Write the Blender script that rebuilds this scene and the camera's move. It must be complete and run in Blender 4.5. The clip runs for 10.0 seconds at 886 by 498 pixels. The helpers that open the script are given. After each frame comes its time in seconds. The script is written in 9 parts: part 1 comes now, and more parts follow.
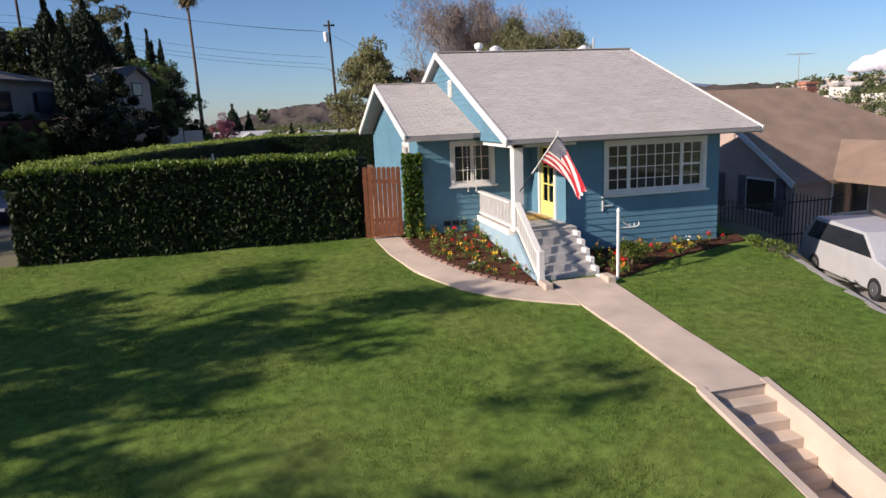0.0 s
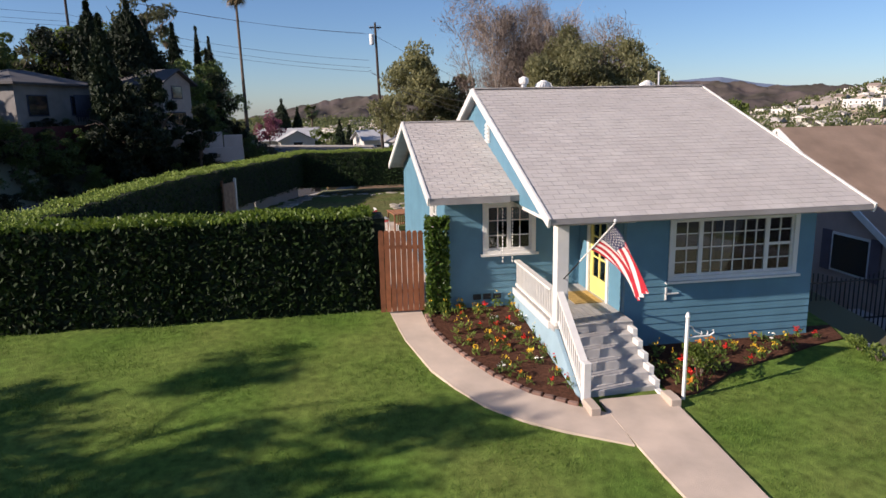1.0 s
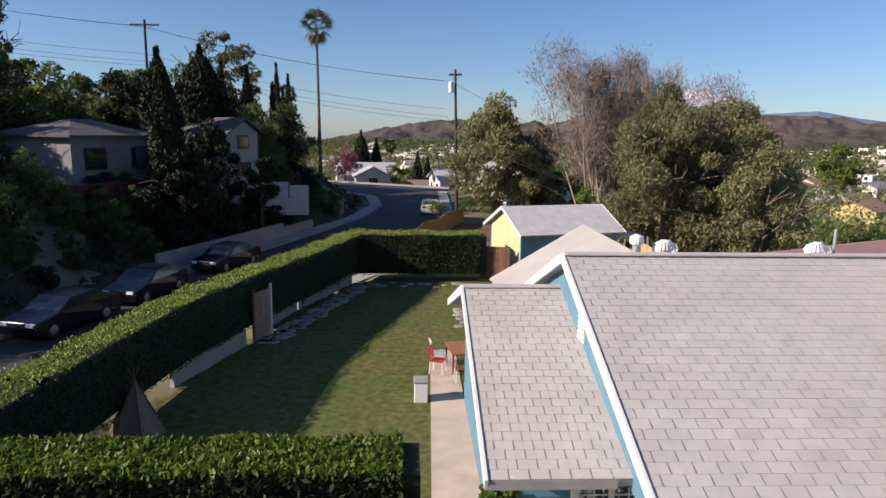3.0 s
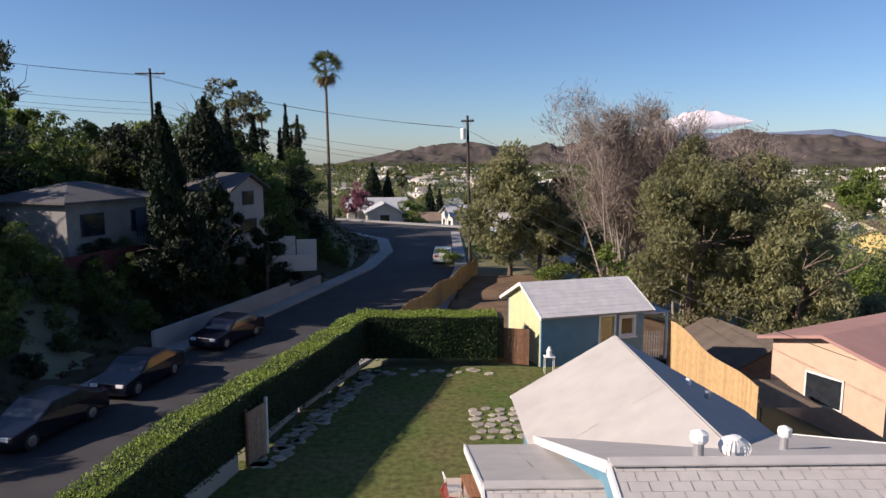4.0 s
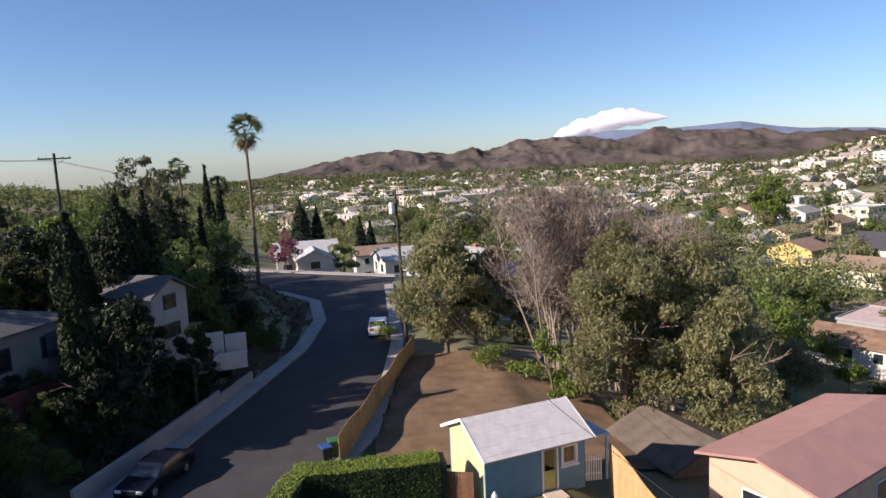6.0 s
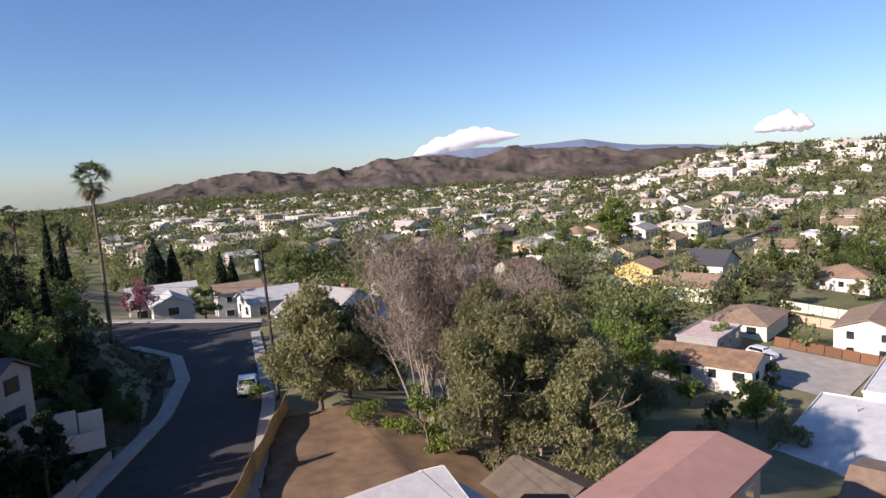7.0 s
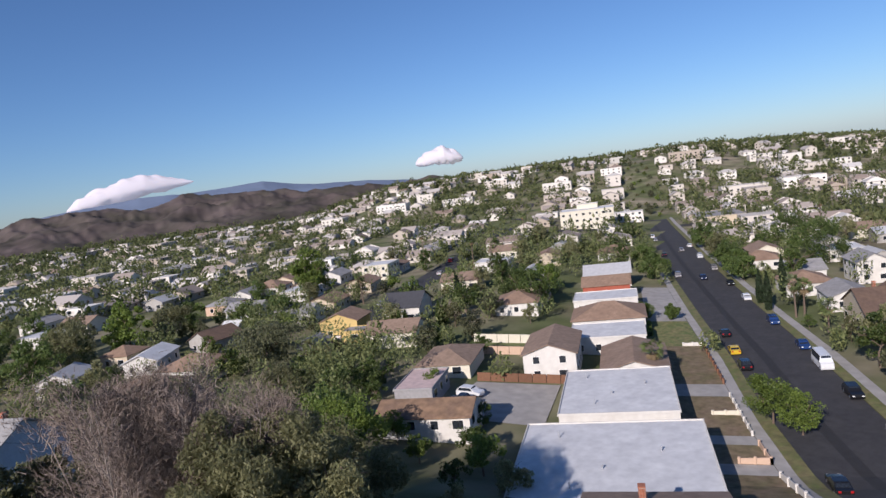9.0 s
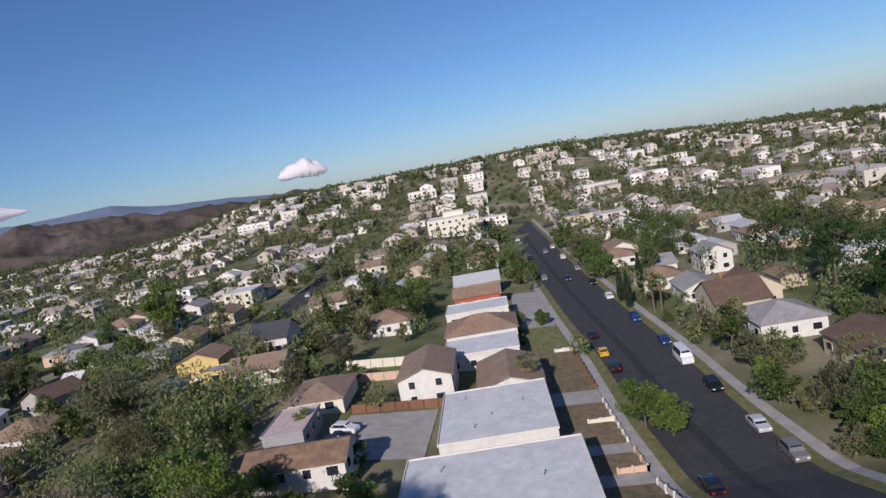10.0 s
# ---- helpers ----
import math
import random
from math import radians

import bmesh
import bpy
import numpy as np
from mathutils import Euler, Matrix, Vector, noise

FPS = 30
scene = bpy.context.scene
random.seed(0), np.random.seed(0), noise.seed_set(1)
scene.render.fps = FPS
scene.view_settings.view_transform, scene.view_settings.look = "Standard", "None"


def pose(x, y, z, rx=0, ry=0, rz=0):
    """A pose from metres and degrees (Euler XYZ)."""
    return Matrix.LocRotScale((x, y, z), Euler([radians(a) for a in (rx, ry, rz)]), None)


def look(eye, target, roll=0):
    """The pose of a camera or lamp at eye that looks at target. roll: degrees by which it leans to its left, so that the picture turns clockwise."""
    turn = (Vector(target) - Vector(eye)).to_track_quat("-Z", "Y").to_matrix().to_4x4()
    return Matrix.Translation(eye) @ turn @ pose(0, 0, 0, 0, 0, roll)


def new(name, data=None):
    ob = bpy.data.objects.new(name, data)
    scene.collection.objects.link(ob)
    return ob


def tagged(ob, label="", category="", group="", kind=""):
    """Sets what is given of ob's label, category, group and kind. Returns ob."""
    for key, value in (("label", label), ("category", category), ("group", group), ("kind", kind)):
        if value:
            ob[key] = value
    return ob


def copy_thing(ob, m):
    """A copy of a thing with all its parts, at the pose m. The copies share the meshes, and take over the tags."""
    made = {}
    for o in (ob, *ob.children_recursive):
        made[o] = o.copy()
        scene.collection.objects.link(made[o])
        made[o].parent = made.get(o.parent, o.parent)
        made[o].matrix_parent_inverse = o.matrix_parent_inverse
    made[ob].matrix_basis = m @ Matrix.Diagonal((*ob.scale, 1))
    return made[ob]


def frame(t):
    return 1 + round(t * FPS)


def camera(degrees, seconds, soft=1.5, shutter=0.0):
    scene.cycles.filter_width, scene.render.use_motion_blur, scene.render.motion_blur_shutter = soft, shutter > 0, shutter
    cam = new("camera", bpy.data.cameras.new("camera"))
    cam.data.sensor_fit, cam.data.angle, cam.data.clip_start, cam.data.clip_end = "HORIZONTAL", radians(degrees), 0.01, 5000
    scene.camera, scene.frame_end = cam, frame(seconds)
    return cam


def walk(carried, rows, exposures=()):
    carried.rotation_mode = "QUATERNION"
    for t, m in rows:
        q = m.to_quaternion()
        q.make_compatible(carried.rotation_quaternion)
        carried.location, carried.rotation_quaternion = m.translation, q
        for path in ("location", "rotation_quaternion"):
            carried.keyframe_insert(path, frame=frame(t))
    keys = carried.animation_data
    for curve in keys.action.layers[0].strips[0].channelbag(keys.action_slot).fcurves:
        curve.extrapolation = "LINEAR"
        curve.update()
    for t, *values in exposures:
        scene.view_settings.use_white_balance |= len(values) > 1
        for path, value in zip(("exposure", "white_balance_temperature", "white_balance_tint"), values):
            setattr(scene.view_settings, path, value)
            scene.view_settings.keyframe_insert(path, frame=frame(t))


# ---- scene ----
cam = camera(67.2, 10.0)

PATH = [
    (0, (-1.581, -0.463, 3.523), (-1.134, 1.446, 3.127), -2.48),
    (0.5, (-0.921, 1.125, 4.228), (-0.539, 3.047, 3.830), -1.81),
    (1, (-0.355, 2.696, 4.980), (-0.044, 4.628, 4.571), -1.17),
    (1.5, (0.023, 4.266, 5.747), (0.266, 6.207, 5.331), -0.46),
    (2, (0.333, 5.907, 6.414), (0.502, 7.859, 6.009), 0.22),
    (2.5, (0.551, 7.378, 7.039), (0.671, 9.337, 6.657), 0.73),
    (4, (0.757, 11.938, 10.503), (0.809, 13.918, 10.225), 0.11),
    (4.5, (0.719, 13.415, 12.016), (0.754, 15.394, 11.732), -0.24),
    (5, (0.729, 14.644, 13.509), (0.782, 16.622, 13.223), -0.87),
    (6.5, (1.083, 13.221, 19.038), (1.516, 15.157, 18.786), -3.01),
    (7, (0.642, 13.208, 20.642), (1.290, 15.086, 20.406), -3.36),
    (7.5, (-0.341, 13.555, 22.058), (0.528, 15.343, 21.839), -4.08),
    (8, (-1.342, 14.884, 23.371), (-0.257, 16.551, 23.166), -5.03),
    (8.5, (-0.875, 16.717, 24.492), (0.391, 18.252, 24.295), -5.98),
    (9, (1.195, 18.792, 25.430), (2.619, 20.182, 25.225), -7.38),
    (9.5, (3.982, 20.387, 26.315), (5.536, 21.627, 26.094), -8.87),
    (10, (7.038, 21.295, 27.317), (8.698, 22.384, 27.078), -10.58),
]
EXPOSURES = [(0, 0.48, 6700, 17), (2, 0.55, 6800, 18), (4.5, 0.58, 6750, 17), (6.5, 0.82, 6850, 19), (8, 0.54, 6300, 18), (10, 0.0, 6050, 16)]
walk(cam, [(t, look(eye, target, roll)) for t, eye, target, roll in PATH], EXPOSURES)

# ---- world, sun, exposure ----
SUN_AZ, SUN_EL = radians(257.0), radians(27.0)
scene.view_settings.exposure = 0.0
world = bpy.data.worlds.new("sky")
scene.world = world
world.use_nodes = True
wn = world.node_tree
sky = wn.nodes.new("ShaderNodeTexSky")
sky.sky_type = 'NISHITA'
sky.sun_disc = False
sky.sun_elevation, sky.sun_rotation = SUN_EL, SUN_AZ
sky.altitude, sky.air_density, sky.dust_density, sky.ozone_density = 700, 1.0, 0.5, 7.0
wn.links.new(sky.outputs[0], wn.nodes["Background"].inputs[0])
wn.nodes["Background"].inputs[1].default_value = 0.085
sun = new("sun", bpy.data.lights.new("sun", 'SUN'))
sun.data.energy, sun.data.angle, sun.data.color = 5.0, radians(0.55), (1.0, 0.91, 0.80)
to_sun = Vector((math.sin(SUN_AZ) * math.cos(SUN_EL), math.cos(SUN_AZ) * math.cos(SUN_EL), math.sin(SUN_EL)))
sun.matrix_world = look(to_sun * 200, (0, 0, 0))


# ---- materials ----
MATS = {}


def mat(name, base, rough=0.8, scale=3.0, vary=0.25, bump=0.2, bump_scale=40.0, metal=0.0, stain=None, stain_scale=0.6, stain_amt=0.35, rand=0.0, spec=0.5, sub=0.0):
    """A surface with grain and stains at real-world size."""
    if name in MATS:
        return MATS[name]
    m = bpy.data.materials.new(name)
    m.use_nodes = True
    nt = m.node_tree
    N, L = nt.nodes.new, nt.links.new
    b = nt.nodes["Principled BSDF"]
    b.inputs["Roughness"].default_value, b.inputs["Metallic"].default_value = rough, metal
    b.inputs["Specular IOR Level"].default_value = spec
    co = N("ShaderNodeNewGeometry")
    def noise_tex(s, detail=4):
        t = N("ShaderNodeTexNoise")
        t.inputs["Scale"].default_value, t.inputs["Detail"].default_value = s, detail
        L(co.outputs["Position"], t.inputs["Vector"])
        return t.outputs["Fac"]
    def scaled(fac, lo, hi):
        r = N("ShaderNodeMapRange")
        r.inputs["From Min"].default_value, r.inputs["From Max"].default_value = 0.3, 0.7
        r.inputs["To Min"].default_value, r.inputs["To Max"].default_value = lo, hi
        L(fac, r.inputs["Value"])
        return r.outputs["Result"]
    col = N("ShaderNodeRGB")
    col.outputs[0].default_value = (*base, 1)
    out = col.outputs[0]
    if stain:
        mx = N("ShaderNodeMix")
        mx.data_type = 'RGBA'
        mx.inputs["B"].default_value = (*stain, 1)
        L(out, mx.inputs["A"])
        L(scaled(noise_tex(stain_scale, 6), 0.0, stain_amt * 2), mx.inputs["Factor"])
        out = mx.outputs["Result"]
    hsv = N("ShaderNodeHueSaturation")
    L(out, hsv.inputs["Color"])
    v = scaled(noise_tex(scale, 5), 1 - vary, 1 + vary)
    if rand:
        oi = N("ShaderNodeObjectInfo")
        r = N("ShaderNodeMapRange")
        r.inputs["To Min"].default_value, r.inputs["To Max"].default_value = 1 - rand, 1 + rand
        L(oi.outputs["Random"], r.inputs["Value"])
        mu = N("ShaderNodeMath")
        mu.operation = 'MULTIPLY'
        L(v, mu.inputs[0])
        L(r.outputs["Result"], mu.inputs[1])
        v = mu.outputs[0]
    L(v, hsv.inputs["Value"])
    L(hsv.outputs["Color"], b.inputs["Base Color"])
    if bump:
        bp = N("ShaderNodeBump")
        bp.inputs["Strength"].default_value, bp.inputs["Distance"].default_value = bump, 0.02
        L(noise_tex(bump_scale, 3), bp.inputs["Height"])
        L(bp.outputs["Normal"], b.inputs["Normal"])
    MATS[name] = m
    return m


def island_mat(name, a, b2, rough=0.7, trans=0.25, spec=0.3, grain=0.0):
    """Leaves, petals and other crowds: each island of the mesh has a tint of its own between a and b2."""
    if name in MATS:
        return MATS[name]
    m = bpy.data.materials.new(name)
    m.use_nodes = True
    nt = m.node_tree
    N, L = nt.nodes.new, nt.links.new
    b = nt.nodes["Principled BSDF"]
    g = N("ShaderNodeNewGeometry")
    mx = N("ShaderNodeMix")
    mx.data_type = 'RGBA'
    mx.inputs["A"].default_value, mx.inputs["B"].default_value = (*a, 1), (*b2, 1)
    L(g.outputs["Random Per Island"], mx.inputs["Factor"])
    hs = N("ShaderNodeHueSaturation")
    L(mx.outputs["Result"], hs.inputs["Color"])
    oi = N("ShaderNodeObjectInfo")
    r = N("ShaderNodeMapRange")
    r.inputs["To Min"].default_value, r.inputs["To Max"].default_value = 0.7, 1.3
    L(oi.outputs["Random"], r.inputs["Value"])
    L(r.outputs["Result"], hs.inputs["Value"])
    L(hs.outputs["Color"], b.inputs["Base Color"])
    b.inputs["Roughness"].default_value = rough
    b.inputs["Specular IOR Level"].default_value = spec
    if trans:
        tr = N("ShaderNodeBsdfTranslucent")
        L(hs.outputs["Color"], tr.inputs["Color"])
        ms = N("ShaderNodeMixShader")
        ms.inputs[0].default_value = trans
        L(b.outputs[0], ms.inputs[1])
        L(tr.outputs[0], ms.inputs[2])
        L(ms.outputs[0], nt.nodes["Material Output"].inputs[0])
    MATS[name] = m
    return m


def glass_mat():
    m = bpy.data.materials.new("window glass")
    m.use_nodes = True
    nt = m.node_tree
    N, L = nt.nodes.new, nt.links.new
    tr, gl, fr, mx = N("ShaderNodeBsdfTransparent"), N("ShaderNodeBsdfGlossy"), N("ShaderNodeFresnel"), N("ShaderNodeMixShader")
    tr.inputs[0].default_value = (0.75, 0.8, 0.78, 1)
    gl.inputs["Roughness"].default_value = 0.02
    fr.inputs[0].default_value = 1.75
    L(fr.outputs[0], mx.inputs[0]), L(tr.outputs[0], mx.inputs[1]), L(gl.outputs[0], mx.inputs[2])
    L(mx.outputs[0], nt.nodes["Material Output"].inputs[0])
    return m


GLASS = glass_mat()
BLUE = mat("blue siding paint", (0.085, 0.20, 0.275), 0.6, 2.0, 0.10, 0.1, 30, stain=(0.11, 0.24, 0.31), stain_amt=0.3)
WHITE = mat("white trim paint", (0.74, 0.72, 0.68), 0.5, 4.0, 0.06, 0.08, 40, stain=(0.6, 0.57, 0.52), stain_amt=0.2)
SHINGLE = mat("grey shingles", (0.50, 0.465, 0.435), 0.95, 2.2, 0.07, 0.4, 160, stain=(0.44, 0.40, 0.375), stain_scale=0.8, stain_amt=0.35, rand=0.05)
ROOFBASE = mat("roof underlay", (0.34, 0.315, 0.30), 0.95, 2.2, 0.1, 0.3, 100)
YELLOW = mat("yellow door paint", (0.78, 0.66, 0.20), 0.45, 3, 0.06, 0.05, 30)
DECK = mat("painted deck", (0.42, 0.40, 0.38), 0.7, 3, 0.12, 0.1, 30)
CONC = mat("pinkish concrete", (0.56, 0.45, 0.36), 0.9, 1.5, 0.12, 0.25, 60, stain=(0.36, 0.30, 0.25), stain_scale=0.9, stain_amt=0.3)
PAVE = mat("grey pavement", (0.36, 0.34, 0.32), 0.9, 1.0, 0.14, 0.2, 40, stain=(0.22, 0.21, 0.20), stain_scale=0.5, stain_amt=0.35)
ASPH = mat("asphalt", (0.03, 0.029, 0.032), 0.9, 0.8, 0.18, 0.3, 60, stain=(0.044, 0.042, 0.043), stain_scale=0.25, stain_amt=0.45)
LAWN = mat("lawn", (0.092, 0.165, 0.028), 0.95, 5.0, 0.35, 0.9, 70, stain=(0.15, 0.188, 0.046), stain_scale=0.45, stain_amt=0.45, spec=0.1)
MULCH = mat("red-brown mulch", (0.085, 0.038, 0.024), 0.95, 14, 0.4, 1.0, 60, spec=0.1)
DIRT = mat("dry dirt", (0.145, 0.098, 0.066), 0.95, 0.7, 0.25, 0.5, 12, stain=(0.21, 0.14, 0.085), stain_scale=0.22, stain_amt=0.5, spec=0.1)
EARTH = mat("scrub earth", (0.075, 0.056, 0.042), 0.95, 0.5, 0.3, 0.6, 6, stain=(0.06, 0.065, 0.03), stain_scale=0.12, stain_amt=0.6, spec=0.1)
VALLEY = mat("valley ground", (0.27, 0.225, 0.17), 0.95, 0.08, 0.3, 0.3, 2, stain=(0.11, 0.125, 0.055), stain_scale=0.03, stain_amt=0.7, spec=0.1)
REDWOOD = mat("redwood gate", (0.25, 0.085, 0.035), 0.7, 6, 0.2, 0.2, 40, rand=0.15)
CEDAR = mat("new cedar boards", (0.476, 0.306, 0.145), 0.75, 5, 0.15, 0.2, 40, rand=0.12)
OLDWOOD = mat("brown weathered boards", (0.16, 0.075, 0.04), 0.8, 6, 0.25, 0.2, 40, rand=0.2)
BARK = mat("bark", (0.13, 0.095, 0.07), 0.95, 5, 0.3, 0.6, 14)
PALEBARK = mat("pale bark", (0.30, 0.25, 0.21), 0.95, 5, 0.25, 0.4, 14)
POLE = mat("creosoted pole", (0.055, 0.042, 0.035), 0.9, 5, 0.3, 0.3, 20)
BLACK = mat("black rubber", (0.015, 0.015, 0.016), 0.8, 5, 0.2, 0)
DARK = mat("dark interior", (0.045, 0.040, 0.036), 0.8, 2, 0.2, 0)
METAL = mat("galvanised metal", (0.55, 0.55, 0.55), 0.4, 6, 0.1, 0.05, 30, metal=0.7)
VENTW = mat("white vent metal", (0.78, 0.77, 0.74), 0.4, 6, 0.05, 0.03, 30)
CHROME = mat("wheel alloy", (0.6, 0.6, 0.62), 0.3, 6, 0.05, 0, metal=0.9)
BRICK = mat("chimney brick", (0.34, 0.13, 0.075), 0.9, 8, 0.25, 0.4, 40, rand=0.25)
MORTAR = mat("mortar", (0.42, 0.38, 0.33), 0.95, 8, 0.15, 0.3, 40)
BRNROOF = mat("brown shingle roof", (0.21, 0.145, 0.105), 0.95, 1.2, 0.16, 0.6, 9, stain=(0.27, 0.19, 0.14), stain_scale=0.35, stain_amt=0.45)
PINKROOF = mat("pink roof coating", (0.36, 0.20, 0.17), 0.85, 1.0, 0.08, 0.15, 10, stain=(0.30, 0.17, 0.15), stain_scale=0.3, stain_amt=0.4)
WHTROOF = mat("white roof coating", (0.62, 0.62, 0.62), 0.8, 0.9, 0.08, 0.15, 10, stain=(0.45, 0.45, 0.46), stain_scale=0.35, stain_amt=0.35)
PEACH = mat("peach stucco", (0.510, 0.357, 0.255), 0.9, 2, 0.07, 0.4, 30, stain=(0.5, 0.35, 0.26), stain_amt=0.25)
PINKST = mat("dusty pink stucco", (0.45, 0.34, 0.29), 0.9, 2, 0.07, 0.4, 30, stain=(0.38, 0.29, 0.25), stain_amt=0.25)
GREYST = mat("grey stucco", (0.36, 0.34, 0.31), 0.9, 2, 0.08, 0.4, 30, stain=(0.28, 0.26, 0.24), stain_amt=0.3)
CREAM = mat("cream stucco", (0.60, 0.55, 0.44), 0.9, 1, 0.05, 0.3, 20, stain=(0.6, 0.56, 0.46), stain_amt=0.2)
WHITEST = mat("white stucco", (0.60, 0.575, 0.53), 0.9, 1, 0.05, 0.3, 20, stain=(0.49, 0.46, 0.42), stain_amt=0.3)
LEAF = island_mat("green leaves", (0.055, 0.088, 0.022), (0.135, 0.178, 0.05), 0.5, 0.4)
# hedge sides dark and tops pale: shade and sun put into leaf colours
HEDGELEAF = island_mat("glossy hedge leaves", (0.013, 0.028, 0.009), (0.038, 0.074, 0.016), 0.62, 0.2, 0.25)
TOPLEAF = island_mat("pale hedge top leaves", (0.09, 0.15, 0.02), (0.17, 0.24, 0.035), 0.45, 0.35)
SUNLEAF = island_mat("sunlit hedge top leaves", (0.14, 0.20, 0.035), (0.26, 0.33, 0.065), 0.6, 0.25)
OLIVE = island_mat("olive leaves", (0.15, 0.155, 0.068), (0.29, 0.28, 0.145), 0.6, 0.5)
SAGE = island_mat("grey green leaves", (0.075, 0.082, 0.042), (0.16, 0.165, 0.09), 0.6, 0.35)
BRIGHT = island_mat("bright leaves", (0.09, 0.135, 0.024), (0.20, 0.26, 0.058), 0.5, 0.4)
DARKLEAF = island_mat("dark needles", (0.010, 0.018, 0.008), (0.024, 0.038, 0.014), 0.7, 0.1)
TWIG = island_mat("bare twigs", (0.19, 0.145, 0.12), (0.34, 0.27, 0.225), 0.9, 0.0)
PALM = island_mat("palm fronds", (0.060, 0.085, 0.026), (0.14, 0.165, 0.06), 0.5, 0.2)
DEADPALM = island_mat("dead fronds", (0.12, 0.085, 0.045), (0.19, 0.14, 0.08), 0.9, 0.0)
MAGENTA = island_mat("purple pink blossom", (0.16, 0.045, 0.075), (0.30, 0.11, 0.15), 0.7, 0.25)
GRASS = island_mat("grass blades", (0.058, 0.118, 0.015), (0.16, 0.24, 0.046), 0.6, 0.38, 0.2)
REDFL = island_mat("red petals", (0.50, 0.012, 0.010), (0.75, 0.05, 0.03), 0.5, 0.2)
YELFL = island_mat("yellow petals", (0.70, 0.38, 0.02), (0.85, 0.60, 0.06), 0.5, 0.2)
ORGFL = island_mat("orange petals", (0.62, 0.14, 0.015), (0.75, 0.30, 0.03), 0.5, 0.2)
WHTFL = island_mat("white petals", (0.75, 0.72, 0.62), (0.85, 0.82, 0.75), 0.5, 0.2)


# ---- mesh helpers ----
def link_mesh(name, verts, faces, material, parent=None, label="", smooth=False):
    me = bpy.data.meshes.new(name)
    me.from_pydata([tuple(v) for v in verts], [], [tuple(f) for f in faces])
    me.materials.append(material)
    if smooth:
        me.polygons.foreach_set("use_smooth", [True] * len(me.polygons))
    me.update()
    ob = new(name, me)
    if parent:
        ob.parent = parent
    if label:
        tagged(ob, label)
    return ob


def part(name, bm, material, parent=None, label="", smooth=False):
    """Links a bmesh as one mesh object under a thing or a part."""
    me = bpy.data.meshes.new(name)
    bm.normal_update()
    bm.to_mesh(me)
    bm.free()
    me.materials.append(material)
    if smooth:
        me.polygons.foreach_set("use_smooth", [True] * len(me.polygons))
    ob = new(name, me)
    if parent:
        ob.parent = parent
    if label:
        tagged(ob, label)
    return ob


def thing(name, m, label, category, group="", kind=""):
    e = new(name)
    e.matrix_world = m
    e.empty_display_size = 0.2
    return tagged(e, label, category, group, kind)


def box(bm, x0, x1, y0, y1, z0, z1, m=None, bevel=0.0):
    vs = [bm.verts.new((x, y, z)) for x in (x0, x1) for y in (y0, y1) for z in (z0, z1)]
    fs = [bm.faces.new([vs[i] for i in q]) for q in ((0, 1, 3, 2), (4, 6, 7, 5), (0, 4, 5, 1), (2, 3, 7, 6), (0, 2, 6, 4), (1, 5, 7, 3))]
    if bevel:
        es = list({e for f in fs for e in f.edges})
        r = bmesh.ops.bevel(bm, geom=es, offset=bevel, segments=1, affect='EDGES', profile=0.5)
        vs = list({v for f in r["faces"] for v in f.verts} | {v for v in vs if v.is_valid})
    if m is not None:
        bmesh.ops.transform(bm, matrix=m, verts=[v for v in vs if v.is_valid])
    return vs


def boxes(*dims, bevel=0.0):
    bm = bmesh.new()
    for d in dims:
        box(bm, *d, bevel=bevel)
    return bm


def beam(bm, a, b, w, h=None, up=(0, 0, 1)):
    """A square bar from a to b."""
    a, b = Vector(a), Vector(b)
    h = h or w
    d = b - a
    y = d.normalized()
    x = y.cross(Vector(up))
    x = x.normalized() if x.length > 1e-4 else Vector((1, 0, 0))
    z = x.cross(y)
    vs = [bm.verts.new(p + x * sx * w / 2 + z * sz * h / 2) for p in (a, b) for sx, sz in ((-1, -1), (1, -1), (1, 1), (-1, 1))]
    for q in ((3, 2, 1, 0), (4, 5, 6, 7), (0, 1, 5, 4), (1, 2, 6, 5), (2, 3, 7, 6), (3, 0, 4, 7)):
        bm.faces.new([vs[i] for i in q])


def tube(bm, pts, radii, n=8, cap=True):
    """A round bar through pts, with a radius at each."""
    rings = []
    for i, p in enumerate(pts):
        p = Vector(p)
        d = (Vector(pts[min(i + 1, len(pts) - 1)]) - Vector(pts[max(i - 1, 0)])).normalized()
        x = d.cross(Vector((0.3, 0.9, 0.2))).normalized()
        y = d.cross(x)
        rings.append([bm.verts.new(p + (x * math.cos(k * math.tau / n) + y * math.sin(k * math.tau / n)) * radii[i]) for k in range(n)])
    for r0, r1 in zip(rings, rings[1:]):
        for k in range(n):
            bm.faces.new((r0[k], r0[(k + 1) % n], r1[(k + 1) % n], r1[k]))
    if cap:
        bm.faces.new(rings[0][::-1])
        bm.faces.new(rings[-1])


def lathe(bm, profile, n=16, centre=(0, 0, 0)):
    c = Vector(centre)
    rings = [[bm.verts.new(c + Vector((r * math.cos(k * math.tau / n), r * math.sin(k * math.tau / n), z))) for k in range(n)] for r, z in profile]
    for r0, r1 in zip(rings, rings[1:]):
        for k in range(n):
            bm.faces.new((r0[k], r0[(k + 1) % n], r1[(k + 1) % n], r1[k]))
    bm.faces.new(rings[0][::-1])
    bm.faces.new(rings[-1])


